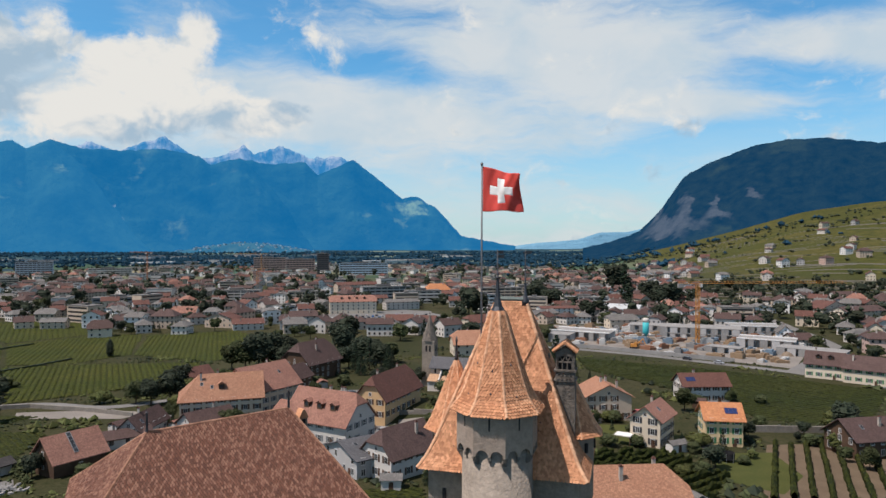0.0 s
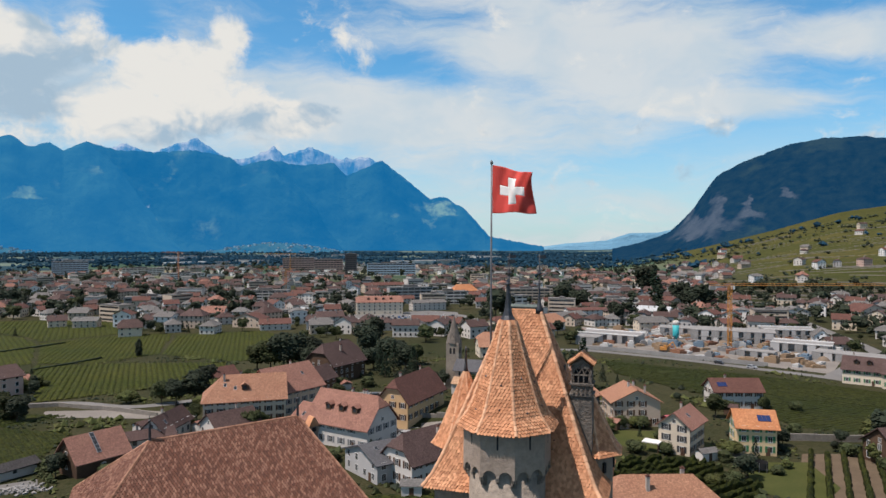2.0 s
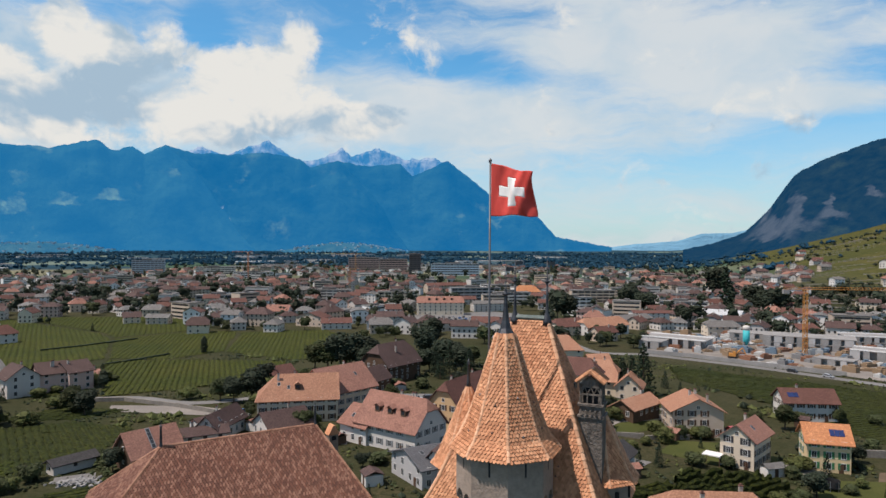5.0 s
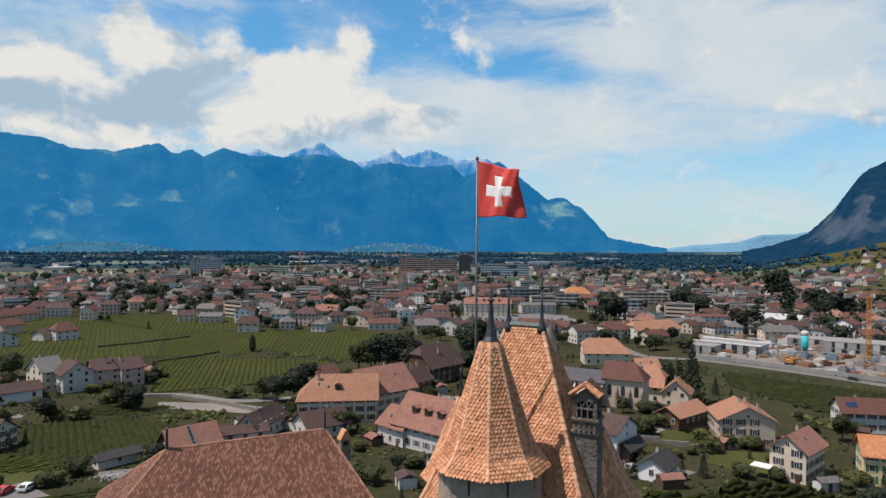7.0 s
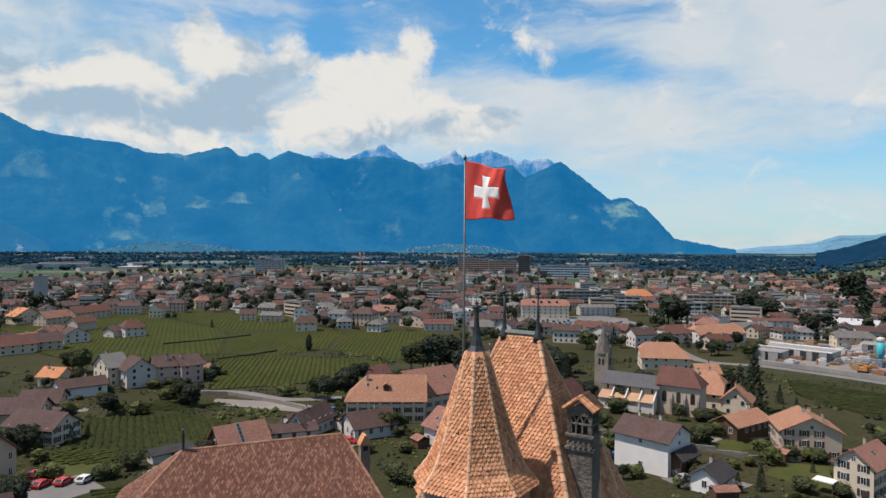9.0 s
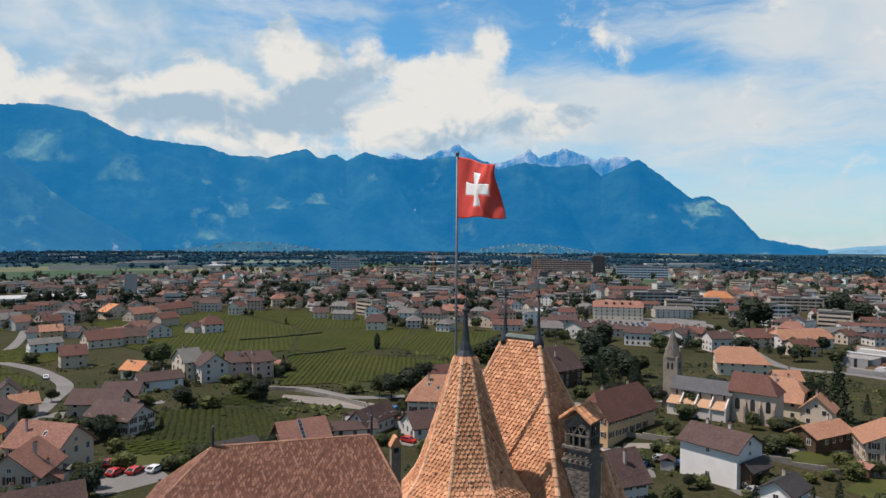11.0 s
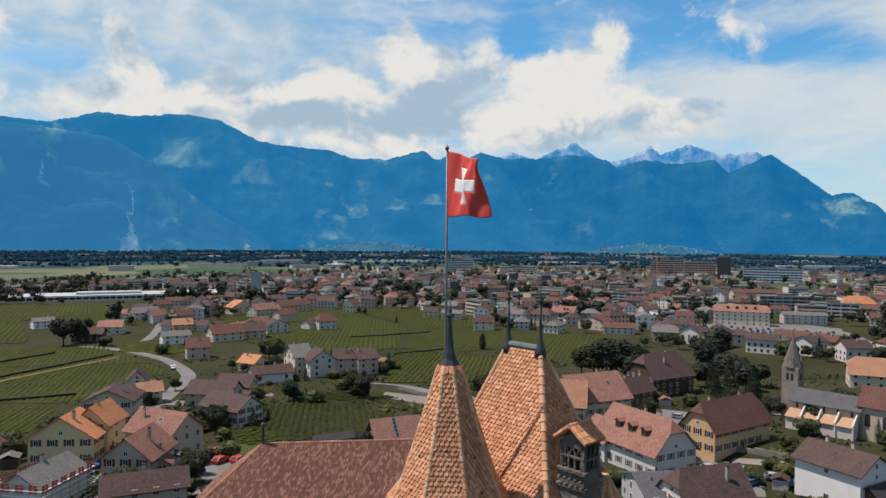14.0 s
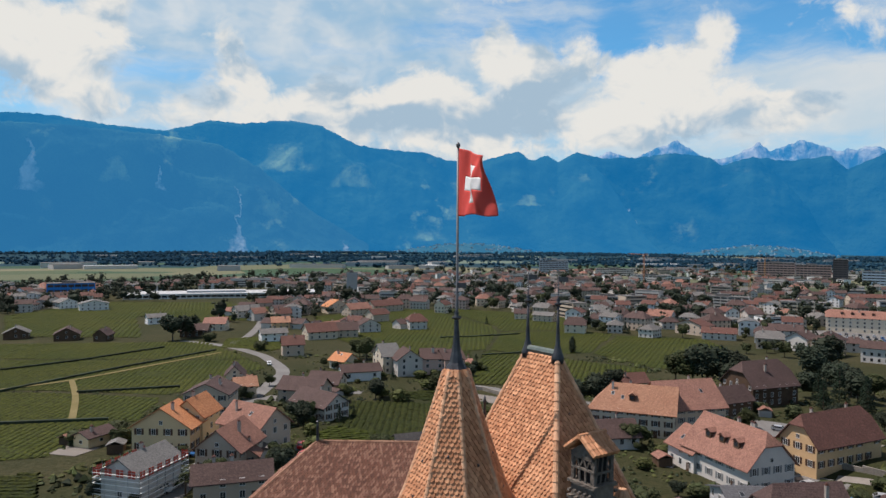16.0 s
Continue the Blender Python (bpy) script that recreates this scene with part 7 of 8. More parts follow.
    for x, y, mast, jib, yaw, mat in ((138, 372, 33, 84, 4, yellow), (-205, 760, 30, 30, 200, yellow), (-430, 1000, 46, 40, 150, red), (-330, 1250, 40, 46, 185, yellow)):
        c = thing("tower_crane", (x, y, gz(x, y)), "tall %s lattice tower crane" % ("red" if mat is red else "orange"), "crane", yaw=yaw)
        g = Geo()
        for sx in (-0.8, 0.8):
            for sy in (-0.8, 0.8):
                g.box(sx - 0.13, sy - 0.13, -0.5, sx + 0.13, sy + 0.13, mast)
        k = 0
        while k * 1.6 < mast - 1:
            for a, b in (((-0.8, -0.8), (0.8, -0.8)), ((0.8, -0.8), (0.8, 0.8)), ((0.8, 0.8), (-0.8, 0.8)), ((-0.8, 0.8), (-0.8, -0.8))):
                a, b = (a, b) if k % 2 else (b, a)
                g.rod((*a, k * 1.6), (*b, k * 1.6 + 1.6), 0.07, 4)
            k += 1
        part("mast", g, mat, c)
        g = Geo()
        for sy, sz in ((-0.6, 0), (0.6, 0), (0, 1.1)):
            g.rod((-11, sy, mast + sz), (jib, sy, mast + sz), 0.12, 4)
        for i in range(int((jib + 11) / 1.8)):
            x0 = -11 + i * 1.8
            g.rod((x0, -0.6, mast), (x0 + 0.9, 0, mast + 1.1), 0.06, 4).rod((x0 + 0.9, 0, mast + 1.1), (x0 + 1.8, 0.6, mast), 0.06, 4).rod((x0, -0.6, mast), (x0 + 1.8, 0.6, mast), 0.06, 4)
        part("jib", g, mat, c)
        part("counterweight", Geo().box(-11, -0.9, mast - 2.2, -8, 0.9, mast), pale, c)
        part("cab", Geo().box(0.9, -0.7, mast - 2, 2.3, 0.7, mast - 0.2), WALL["brightwhite"][1], c)
    e = thing("excavator", (98, 352, gz(98, 352)), "orange tracked excavator on a building site", "excavator", yaw=-20)
    part("body", Geo().box(-1.6, -1.3, 1.0, 1.6, 1.3, 2.4).box(0.2, -1.2, 2.4, 1.5, 0.1, 3.4), yellow, e)
    for sy in (-1, 1):
        part("track", Geo().box(-2.0, sy * 1.2 - 0.35, 0, 2.0, sy * 1.2 + 0.35, 0.95), M["dark"], e)
    part("boom", Geo().rod((1.4, 0.6, 2.0), (4.4, 0.6, 5.2), 0.32, 6).rod((4.4, 0.6, 5.2), (6.2, 0.6, 1.6), 0.25, 6).box(5.7, 0.1, 0.6, 6.7, 1.1, 1.7), yellow, e)


build_site()


def build_scaffold(x, y, yaw, w, d, h):
    """Tubes, boards and red netting round a house under repair."""
    sc = thing("scaffold", (x, y, gz(x, y)), "steel scaffold with red netting round a house", "scaffold", yaw=yaw)
    net = surf("red_netting", (0.45, 0.06, 0.04), (0.52, 0.09, 0.06), None, 0.8, 6, 0.8)
    w2, d2 = w / 2 + 1.0, d / 2 + 1.0
    sides = (((-w2, -d2), (w2, -d2)), ((w2, -d2), (w2, d2)), ((w2, d2), (-w2, d2)), ((-w2, d2), (-w2, -d2)))
    for (x0, y0), (x1, y1) in sides:
        L = math.hypot(x1 - x0, y1 - y0)
        n = max(2, int(L / 2.2))
        for i in range(n):
            px, py = x0 + (x1 - x0) * i / n, y0 + (y1 - y0) * i / n
            part("upright", Geo().rod((px, py, -0.5), (px, py, h + 1.4), 0.05, 5), M["metal"], sc)
        for f in range(1, int(h / 1.0) + 1):
            part("board", Geo().box(0, -0.12, f * 1.0, L, 0.12, f * 1.0 + 0.07, pose(x0, y0, 0, 0, 0, math.degrees(math.atan2(y1 - y0, x1 - x0)))), WALL["brightwhite"][1], sc)
        for f in range(1, int(h / 2) + 1):
            part("rail", Geo().rod((x0, y0, f * 2.0 + 0.6), (x1, y1, f * 2.0 + 0.6), 0.05, 4), M["metal"], sc)
        ux, uy = (x1 - x0) / L, (y1 - y0) / L
        for k in range(3 * n):
            if k % 3 == 2:
                continue
            a, b = k * L / (3 * n) + 0.05, (k + 1) * L / (3 * n) - 0.1
            part("netting", Geo().prism([(x0 + ux * a, y0 + uy * a, h - 0.4), (x0 + ux * b, y0 + uy * b, h - 0.4), (x0 + ux * b, y0 + uy * b, h + 1.0), (x0 + ux * a, y0 + uy * a, h + 1.0)], (-uy * 0.03, ux * 0.03, 0)), net, sc)


house(17.0, 169.1, -29, 2.8, 7.2, 4.8, 1.2, "y", "timber", "black", chimneys=0, few=True, detail=2, name="timber_annex")


build_scaffold(-110.1, 82.2, 25, 8.4, 12.0, 6.0)


def big_block(x, y, yaw, w, d, h, wall, floors, name="apartment_block", label="long apartment block with rows of windows", roof="greyroof"):
    b = thing(name, (x, y, gz(x, y)), "%s %s" % (WALL[wall][0] if wall in WALL else {"blue_wall": "pale blue", "brick_wall": "brown", "dark_wall": "dark grey", "bright_blue": "blue"}[wall], label), "building", yaw=yaw)
    PLOTS.append((x, y, max(w, d) * 0.55))
    mat = WALL[wall][1] if wall in WALL else M[wall]
    part("wall", Geo().box(-w / 2, -d / 2, -2, w / 2, d / 2, h), mat, b)
    part("roof", Geo().box(-w / 2 - 0.3, -d / 2 - 0.3, h, w / 2 + 0.3, d / 2 + 0.3, h + 0.5).box(-w * 0.2, -d * 0.2, h + 0.5, w * 0.1, d * 0.2, h + 2.5), ROOF[roof][1], b)
    for f in range(floors):
        z = (f + 0.3) * h / floors
        g = shared(("strip", w, d, h, floors), lambda: Geo().box(-w / 2 + 0.8, -d / 2 - 0.06, 0, w / 2 - 0.8, -d / 2 + 0.1, h / floors * 0.5).mesh("window", M["glass"]))
        child("window", g, b, Matrix.Translation((0, 0, z)), "ribbon window")
    n = max(2, int(w / 6))
    for i in range(n + 1):
        part("pier", Geo().box(-w / 2 + i * w / n - 0.35, -d / 2 - 0.25, 0, -w / 2 + i * w / n + 0.35, -d / 2 + 0.05, h), mat, b)


M["brick_wall"] = wall_material("wall_brown_brick", (0.43, 0.31, 0.28))
M["dark_wall"] = wall_material("wall_dark_panel", (0.09, 0.085, 0.09))
M["blue_wall"] = wall_material("wall_pale_blue", (0.42, 0.52, 0.62))
M["bright_blue"] = wall_material("wall_bright_blue", (0.03, 0.22, 0.62))
big_block(-728, 1226, 30, 58, 14, 26, "blue_wall", 7, label="apartment block with rows of windows")
big_block(-350, 1390, 14, 62, 14, 30, "brick_wall", 7, label="apartment block with rows of windows")
big_block(-290, 1400, 14, 56, 14, 27, "brick_wall", 6, label="apartment block with rows of windows")
big_block(-225, 1288, 12, 21, 18, 40, "dark_wall", 11, "tower_block", "dark high-rise block with rows of windows")
big_block(-150, 1300, 10, 90, 14, 22, "blue_wall", 5, label="long apartment block with rows of windows")
big_block(-600, 1240, 28, 70, 14, 14, "white", 4)
big_block(-470, 1120, 24, 60, 14, 10, "brightwhite", 3, "hall", "low flat-roofed hall with ribbon windows")
big_block(-749, 310, 69, 44, 18, 16, "bright_blue", 3, "hall", "flat-roofed hall clad in bright blue")
big_block(-650, 432, 57, 200, 44, 5, "brightwhite", 1, "greenhouse", "long low hall with a pale roof", "paleroof")
big_block(-549, 524, 47, 11, 10, 27, "grey", 0, "silo_tower", "plain concrete tower above the houses")


big_block(-128, 655, 14, 38, 13, 12, "cream", 4, "town_building", "town building with rows of windows")
big_block(-20, 668, 12, 34, 13, 12, "white", 4, "town_building", "town building with rows of windows")
big_block(38, 640, 18, 30, 12, 10, "brightwhite", 3, "town_building", "town building with rows of windows")
big_block(-205, 690, 6, 44, 14, 11, "white", 4, "town_building", "town building with rows of windows")
big_block(-60, 720, 20, 52, 14, 13, "grey", 4, "town_building", "town building with rows of windows")
big_block(130, 625, -8, 40, 14, 9, "white", 3, "town_building", "town building with rows of windows")
big_block(-300, 640, 22, 46, 16, 8, "grey", 2, "town_building", "low town building with rows of windows")
big_block(60, 720, 10, 44, 14, 12, "beige", 4, "town_building", "town building with rows of windows")


# ---- the town ----
def build_town():
    rng = random.Random(21)
    kinds = []
    tints = [("white", "brown"), ("white", "brownred"), ("cream", "brown"), ("beige", "brown"), ("cream", "brownred"), ("white", "brownred"), ("brightwhite", "greyroof"), ("beige", "brownred"), ("white", "brown"), ("cream", "terra"), ("pink", "brown"), ("white", "greyroof"), ("grey", "brown"), ("beige", "greyroof"), ("white", "brown"), ("brightwhite", "brownred")]
    for i, (wl, rf) in enumerate(tints):
        w, d, h = rng.uniform(11, 16), rng.uniform(9, 12), rng.choice((5.6, 6.4, 7.6, 8.8))
        rise, hips = rng.uniform(2.3, 3.7), rng.choice(((0, 0), (0, 0), (0.5, 0.5), (1, 1)))
        kinds.append((wl, rf, w, d, h, rise, hips))
    flats = [("brightwhite", 18, 12, 9), ("white", 26, 12, 11), ("beige", 22, 13, 12), ("grey", 30, 16, 6), ("brightwhite", 34, 20, 5)]
    protos = []
    for wl, rf, w, d, h, rise, hips in kinds:
        ob = new("house", wall_geo(w, d, h, rise, "x", hips).mesh("wall", WALL[wl][1]))
        tagged(ob, "%s town house under a %s roof" % (WALL[wl][0], ROOF[rf][0]), "house", "houses of the town")
        rg, _, _ = roof_geo(w, d, rise, "x", hips)
        rg.v = [(p[0], p[1], p[2] + h) for p in rg.v]
        part("roof", rg, ROOF[rf][1], ob)
        g = Geo()
        for f in range(int(h / 2.8)):
            for side, length, off in ((0, w, d / 2), (1, d, w / 2), (2, w, d / 2), (3, d, w / 2)):
                n = max(2, int(length / 3.0))
                for c in range(n):
                    u = (c + 0.5) / n * length - length / 2
                    g.box(u - 0.55, -off - 0.05, f * 2.8 + 0.9, u + 0.55, -off + 0.05, f * 2.8 + 2.35, Matrix.Rotation(side * math.pi / 2, 4, "Z"))
        tagged(child("windows", g.mesh("windows", M["glass"]), ob), "rows of small dark windows", kind="stuff")
        u = rng.uniform(-0.3, 0.3) * w
        part("chimney", Geo().box(u - 0.3, -d * 0.12 - 0.3, h + rise * 0.5, u + 0.3, -d * 0.12 + 0.3, h + rise + 0.9), M["chimney"], ob)
        protos.append((ob, max(w, d)))
    for wl, w, d, h in flats:
        ob = new("apartment_house", Geo().box(-w / 2, -d / 2, -2, w / 2, d / 2, h).mesh("wall", WALL[wl][1]))
        tagged(ob, "%s flat-roofed town block with rows of windows" % WALL[wl][0], "building", "blocks of the town")
        part("roof", Geo().box(-w / 2 - 0.2, -d / 2 - 0.2, h, w / 2 + 0.2, d / 2 + 0.2, h + 0.4).box(-2, -2, h + 0.4, 2, 2, h + 1.8), ROOF["greyroof"][1], ob)
        for f in range(max(1, int(h / 3))):
            child("window", shared(("row", w, d), lambda w=w, d=d: Geo().box(-w / 2 + 1, -d / 2 - 0.06, 0, w / 2 - 1, -d / 2 + 0.1, 1.3).mesh("window", M["glass"])), ob, Matrix.Translation((0, 0, 1.0 + 3 * f)), "ribbon window")
        protos.append((ob, max(w, d)))
    used = [False] * len(protos)

    rest, rest_mats = Geo(), []
    slots = {}

    def place(i, x, y, yaw):
        m = pose(x, y, gz(x, y), 0, 0, yaw)
        if math.hypot(x, y) > 640:
            for o in (protos[i][0], *protos[i][0].children):
                mt = o.data.materials[0]
                slots.setdefault(mt.name, (len(slots), mt))
                k = m @ (o.matrix_basis if o.parent else Matrix.Identity(4))
                rest.add([k @ v.co for v in o.data.vertices], [tuple(p.vertices) for p in o.data.polygons])
                rest_mats.extend([slots[mt.name][0]] * len(o.data.polygons))
        elif used[i]:
            copy_thing(protos[i][0], m)
        else:
            protos[i][0].matrix_world = m
            used[i] = True
        PLOTS.append((x, y, protos[i][1] * 0.55))

    inner = [(-90, 700), (-72, 660), (-62, 600), (-52, 500), (-44, 560), (-36, 520), (-28, 500), (-20, 440), (-12, 420), (-4, 400), (4, 400), (8, 400), (16, 430), (24, 420), (32, 400), (45, 420)]
    outer = [(-90, 980), (-70, 960), (-55, 1050), (-45, 1250), (-30, 1500), (-10, 1750), (5, 1600), (14, 1250), (20, 720), (45, 640)]
    count = trees = 0
    tries = 0
    while count < 1050 and tries < 16000:
        tries += 1
        az = rng.uniform(-82, 38)
        r0, r1 = table(inner, az), table(outer, az)
        r = r0 + (r1 - r0) * rng.random() ** 1.15
        x, y = r * math.sin(radians(az)), r * math.cos(radians(az))
        i = rng.choices(range(len(protos)), [6] * len(kinds) + [3] * len(flats))[0]
        if i >= len(kinds) and r < 520:
            continue
        need = protos[i][1] * 0.42
        if any(abs(x - px) < need + pr and abs(y - py) < need + pr for px, py, pr in PLOTS) or any(inside(f, x, y) for f in FIELDS):
            continue
        place(i, x, y, az * -1 + rng.choice((0, 0, 90, 12, -20, 35, -55, 70)) + rng.uniform(-6, 6))
        count += 1
    # village and farms on the vine slope
    for k in range(70):
        az, r = rng.uniform(15, 33), rng.uniform(640, 1500)
        x, y = r * math.sin(radians(az)), r * math.cos(radians(az))
        if noise.noise((x / 160, y / 160, 8)) < 0.0:
            continue
        place(rng.randrange(len(kinds)), x, y, rng.uniform(0, 180))
    for k in range(46):
        az, r = rng.gauss(18.6, 1.5), rng.gauss(1080, 130)
        x, y = r * math.sin(radians(az)), r * math.cos(radians(az))
        place(rng.randrange(len(kinds)), x, y, -az + rng.choice((0, 30, -40, 90)))
    for (ob, size), was in zip(protos, used):
        if not was:
            for o in (*ob.children, ob):
                bpy.data.objects.remove(o)
    me = mesh("town_houses", rest.v, rest.f)
    for k, mt in slots.values():
        me.materials.append(mt)
    me.polygons.foreach_set("material_index", rest_mats)
    tagged(new("town_houses", me), "crowded far houses of the town with brown and red roofs", "houses", kind="stuff")
    # trees between the houses
    woods = Geo()
    for k in range(80):
        az, r = rng.uniform(-36, -17), rng.uniform(500, 860)
        x, y = r * math.sin(radians(az)), r * math.cos(radians(az))
        if noise.noise((x / 70, y / 70, 5.0)) > -0.05 and not any(abs(x - px) < 2 + pr * 0.5 and abs(y - py) < 2 + pr * 0.5 for px, py, pr in PLOTS) and not any(inside(f, x, y) for f in FIELDS):
            tree(rng.choice(("broad", "broad", "broad", "conifer")), x, y, rng.uniform(10, 18), rng.uniform(0.9, 1.2))
    tries = 0
    while trees < 2600 and tries < 24000:
        tries += 1
        az = rng.uniform(-82, 38)
        r0, r1 = table(inner, az) - 30, table(outer, az) + 150
        r = r0 + (r1 - r0) * rng.random() ** 1.1
        x, y = r * math.sin(radians(az)), r * math.cos(radians(az))
        if any(abs(x - px) < 2 + pr * 0.6 and abs(y - py) < 2 + pr * 0.6 for px, py, pr in PLOTS) or any(inside(f, x, y) for f in FIELDS):
            continue
        if -24 < az < 14 and r < 1000 and rng.random() < 0.35:
            continue
        tall = rng.uniform(6, 14) * (1.25 if noise.noise((x / 60, y / 60, 2.0)) > 0.1 else 0.85)
        if r < 500:
            tall *= 0.7
            tree(rng.choice(("broad", "broad", "broad", "conifer", "broad")), x, y, tall, rng.uniform(0.9, 1.2))
        else:
            for k in range(3):
                core(woods, (x + rng.uniform(-0.16, 0.16) * tall, y + rng.uniform(-0.16, 0.16) * tall, gz(x, y) + tall * rng.uniform(0.35, 0.7)), tall * rng.uniform(0.18, 0.26), rng)
            for k in range(16):
                a, q, h = rng.uniform(0, 6.28), rng.uniform(0.12, 0.36) * tall, rng.uniform(0.2, 0.95) * tall
                clump(woods, (x + q * math.cos(a), y + q * math.sin(a), gz(x, y) + h), tall * rng.uniform(0.06, 0.12), rng)
        trees += 1
    tagged(new("town_trees", woods.mesh("town_trees", M["leaf_dark"])), "dark garden trees between the far houses", "trees", kind="stuff")


build_town()


# walls and trees of the far plain, distance haze mixed into their base colours
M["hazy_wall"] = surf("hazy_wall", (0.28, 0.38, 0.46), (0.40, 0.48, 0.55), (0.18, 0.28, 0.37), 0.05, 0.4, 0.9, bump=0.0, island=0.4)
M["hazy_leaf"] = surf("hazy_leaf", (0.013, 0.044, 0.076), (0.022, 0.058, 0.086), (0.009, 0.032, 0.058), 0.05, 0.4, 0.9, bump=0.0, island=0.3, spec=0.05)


def build_woods():
    """Hedges, groves and woods on the far plain and along the slope."""
    rng = random.Random(9)
    g = Geo()
    for belt in range(230):
        az, r = rng.uniform(-84, 24), 1200 + 2300 * rng.random() ** 0.6
        if r < table([(-84, 1750), (-46, 1700), (-40, 1500), (-10, 1800), (24, 1000)], az):
            continue
        turn = radians(rng.gauss(0, 8))
        n = int(rng.uniform(20, 90))
        for i in range(n):
            a = radians(az) + (rng.uniform(-1, 1)) * rng.choice((70, 200, 300)) / r
            rr = r + rng.gauss(0, 12) + math.sin(turn) * (a - radians(az)) * r
            x, y = rr * math.sin(a), rr * math.cos(a)
            s = rng.uniform(4, 8.5)
            for q in range(2):
                clump(g, (x + rng.uniform(-4, 4), y + rng.uniform(-4, 4), gz(x, y) + s * rng.uniform(0.5, 1.0)), s * rng.uniform(0.6, 0.9), rng)
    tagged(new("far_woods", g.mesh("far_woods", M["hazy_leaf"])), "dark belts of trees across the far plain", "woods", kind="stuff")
    g = Geo()
    for i in range(2600):
        az, r = rng.uniform(12, 38), rng.uniform(600, 1750)
        x, y = r * math.sin(radians(az)), r * math.cos(radians(az))
        line = abs(noise.noise((x / 90, y / 90, 4.0)))
        if line > 0.05 and not (r > 1500 and rng.random() < 0.5):
            continue
        s = rng.uniform(1.6, 4.5)
        for q in range(3):
            clump(g, (x + rng.uniform(-3, 3), y + rng.uniform(-3, 3), gz(x, y) + s * rng.uniform(0.4, 0.9)), s * rng.uniform(0.5, 0.9), rng)
    tagged(new("slope_hedges", g.mesh("slope_hedges", M["leaf_dark"])), "dark hedges and groves on the vine slope", "hedges", kind="stuff")
    # terrace walls and vine rows on the slope
    g = Geo()
    for k in range(110):
        az, r = rng.uniform(16, 37), rng.uniform(620, 1600)
        x, y = r * math.sin(radians(az)), r * math.cos(radians(az))
        yaw = -az + rng.uniform(-12, 12)
        L = rng.uniform(40, 170)
        for i in range(int(L / 8)):
            xx, yy = x + math.cos(radians(yaw)) * i * 8, y + math.sin(radians(yaw)) * i * 8
            g.box(0, -0.3, -1.5, 8.05, 0.3, 1.1, pose(xx, yy, gz(xx, yy), 0, 0, yaw))
    tagged(new("terrace_walls", g.mesh("terrace_walls", M["rubble"])), "grey stone terrace walls across the vine slope", "walls", kind="stuff")
    # gravel fans of side valleys with pale villages on them
    FANS = ((-38.5, 3520, 480, 170, 52), (-16.0, 3600, 420, 150, 52))

    def fan_point(c, k, a):
        """k: from the top of the fan (0) to its rim (1), a: round it."""
        az, r, rx, ry, up = c
        t = radians(az)
        u, v = rx * k * math.cos(a), ry * k * math.sin(a)
        return (r + v) * math.sin(t) + u * math.cos(t), (r + v) * math.cos(t) - u * math.sin(t), -29 + up * math.cos(k * math.pi / 2) ** 1.6

    # fields of the fans, with haze added as a faint blue emission
    hazy_fan_green = mountain_material("hazy_fan_fields", (0.010, 0.03, 0.03), (0.05, 0.08, 0.05), (0.2, 0.2, 0.19), (0.10, 0.13, 0.07), (2000, 2100), (0.03, 0.28, 0.62), 0.33, 0.01)
    for c in FANS:
        vs = [fan_point(c, 0, 0)] + [fan_point(c, k / 6, 2 * math.pi * i / 36) for k in range(1, 7) for i in range(36)]
        fs = [(0, 1 + i, 1 + (i + 1) % 36) for i in range(36)]
        fs += [(1 + 36 * k + i, 37 + 36 * k + i, 37 + 36 * k + (i + 1) % 36, 1 + 36 * k + (i + 1) % 36) for k in range(5) for i in range(36)]
        tagged(new("ground_fan", mesh("ground_fan", vs, fs, hazy_fan_green, True)), "gentle gravel fan with fields at the foot of the mountains", "ground", kind="structure")
    g = Geo()
    for k in range(240):
        c, k = rng.choice(FANS), math.sqrt(rng.random()) * 0.8
        a = rng.uniform(0, 6.28)
        x, y, zz = fan_point(c, k, a)
        q = rng.uniform(3, 8)
        g.box(-q, -4, zz - 5, q, 4, zz + rng.uniform(3, 6), pose(x, y, 0, 0, 0, rng.uniform(0, 90)))
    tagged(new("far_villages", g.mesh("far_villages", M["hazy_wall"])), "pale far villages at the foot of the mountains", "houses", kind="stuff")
    # low sheds and works on the far plain
    for k in range(46):
        az, r = rng.uniform(-82, 6), rng.uniform(1500, 2900)
        x, y = r * math.sin(radians(az)), r * math.cos(radians(az))
        b = thing("factory_hall", (x, y, gz(x, y)), "long low pale factory hall on the plain", "building", "halls on the plain", yaw=-az + rng.uniform(-25, 25))
        w, d, h = rng.uniform(40, 130), rng.uniform(25, 50), rng.uniform(6, 11)
        part("wall", Geo().box(-w / 2, -d / 2, -2, w / 2, d / 2, h), WALL[rng.choice(("white", "white", "grey", "grey"))][1], b)
        part("roof", Geo().box(-w / 2 - 0.4, -d / 2 - 0.4, h, w / 2 + 0.4, d / 2 + 0.4, h + 0.6), ROOF[rng.choice(("paleroof", "greyroof"))][1], b)


build_woods()


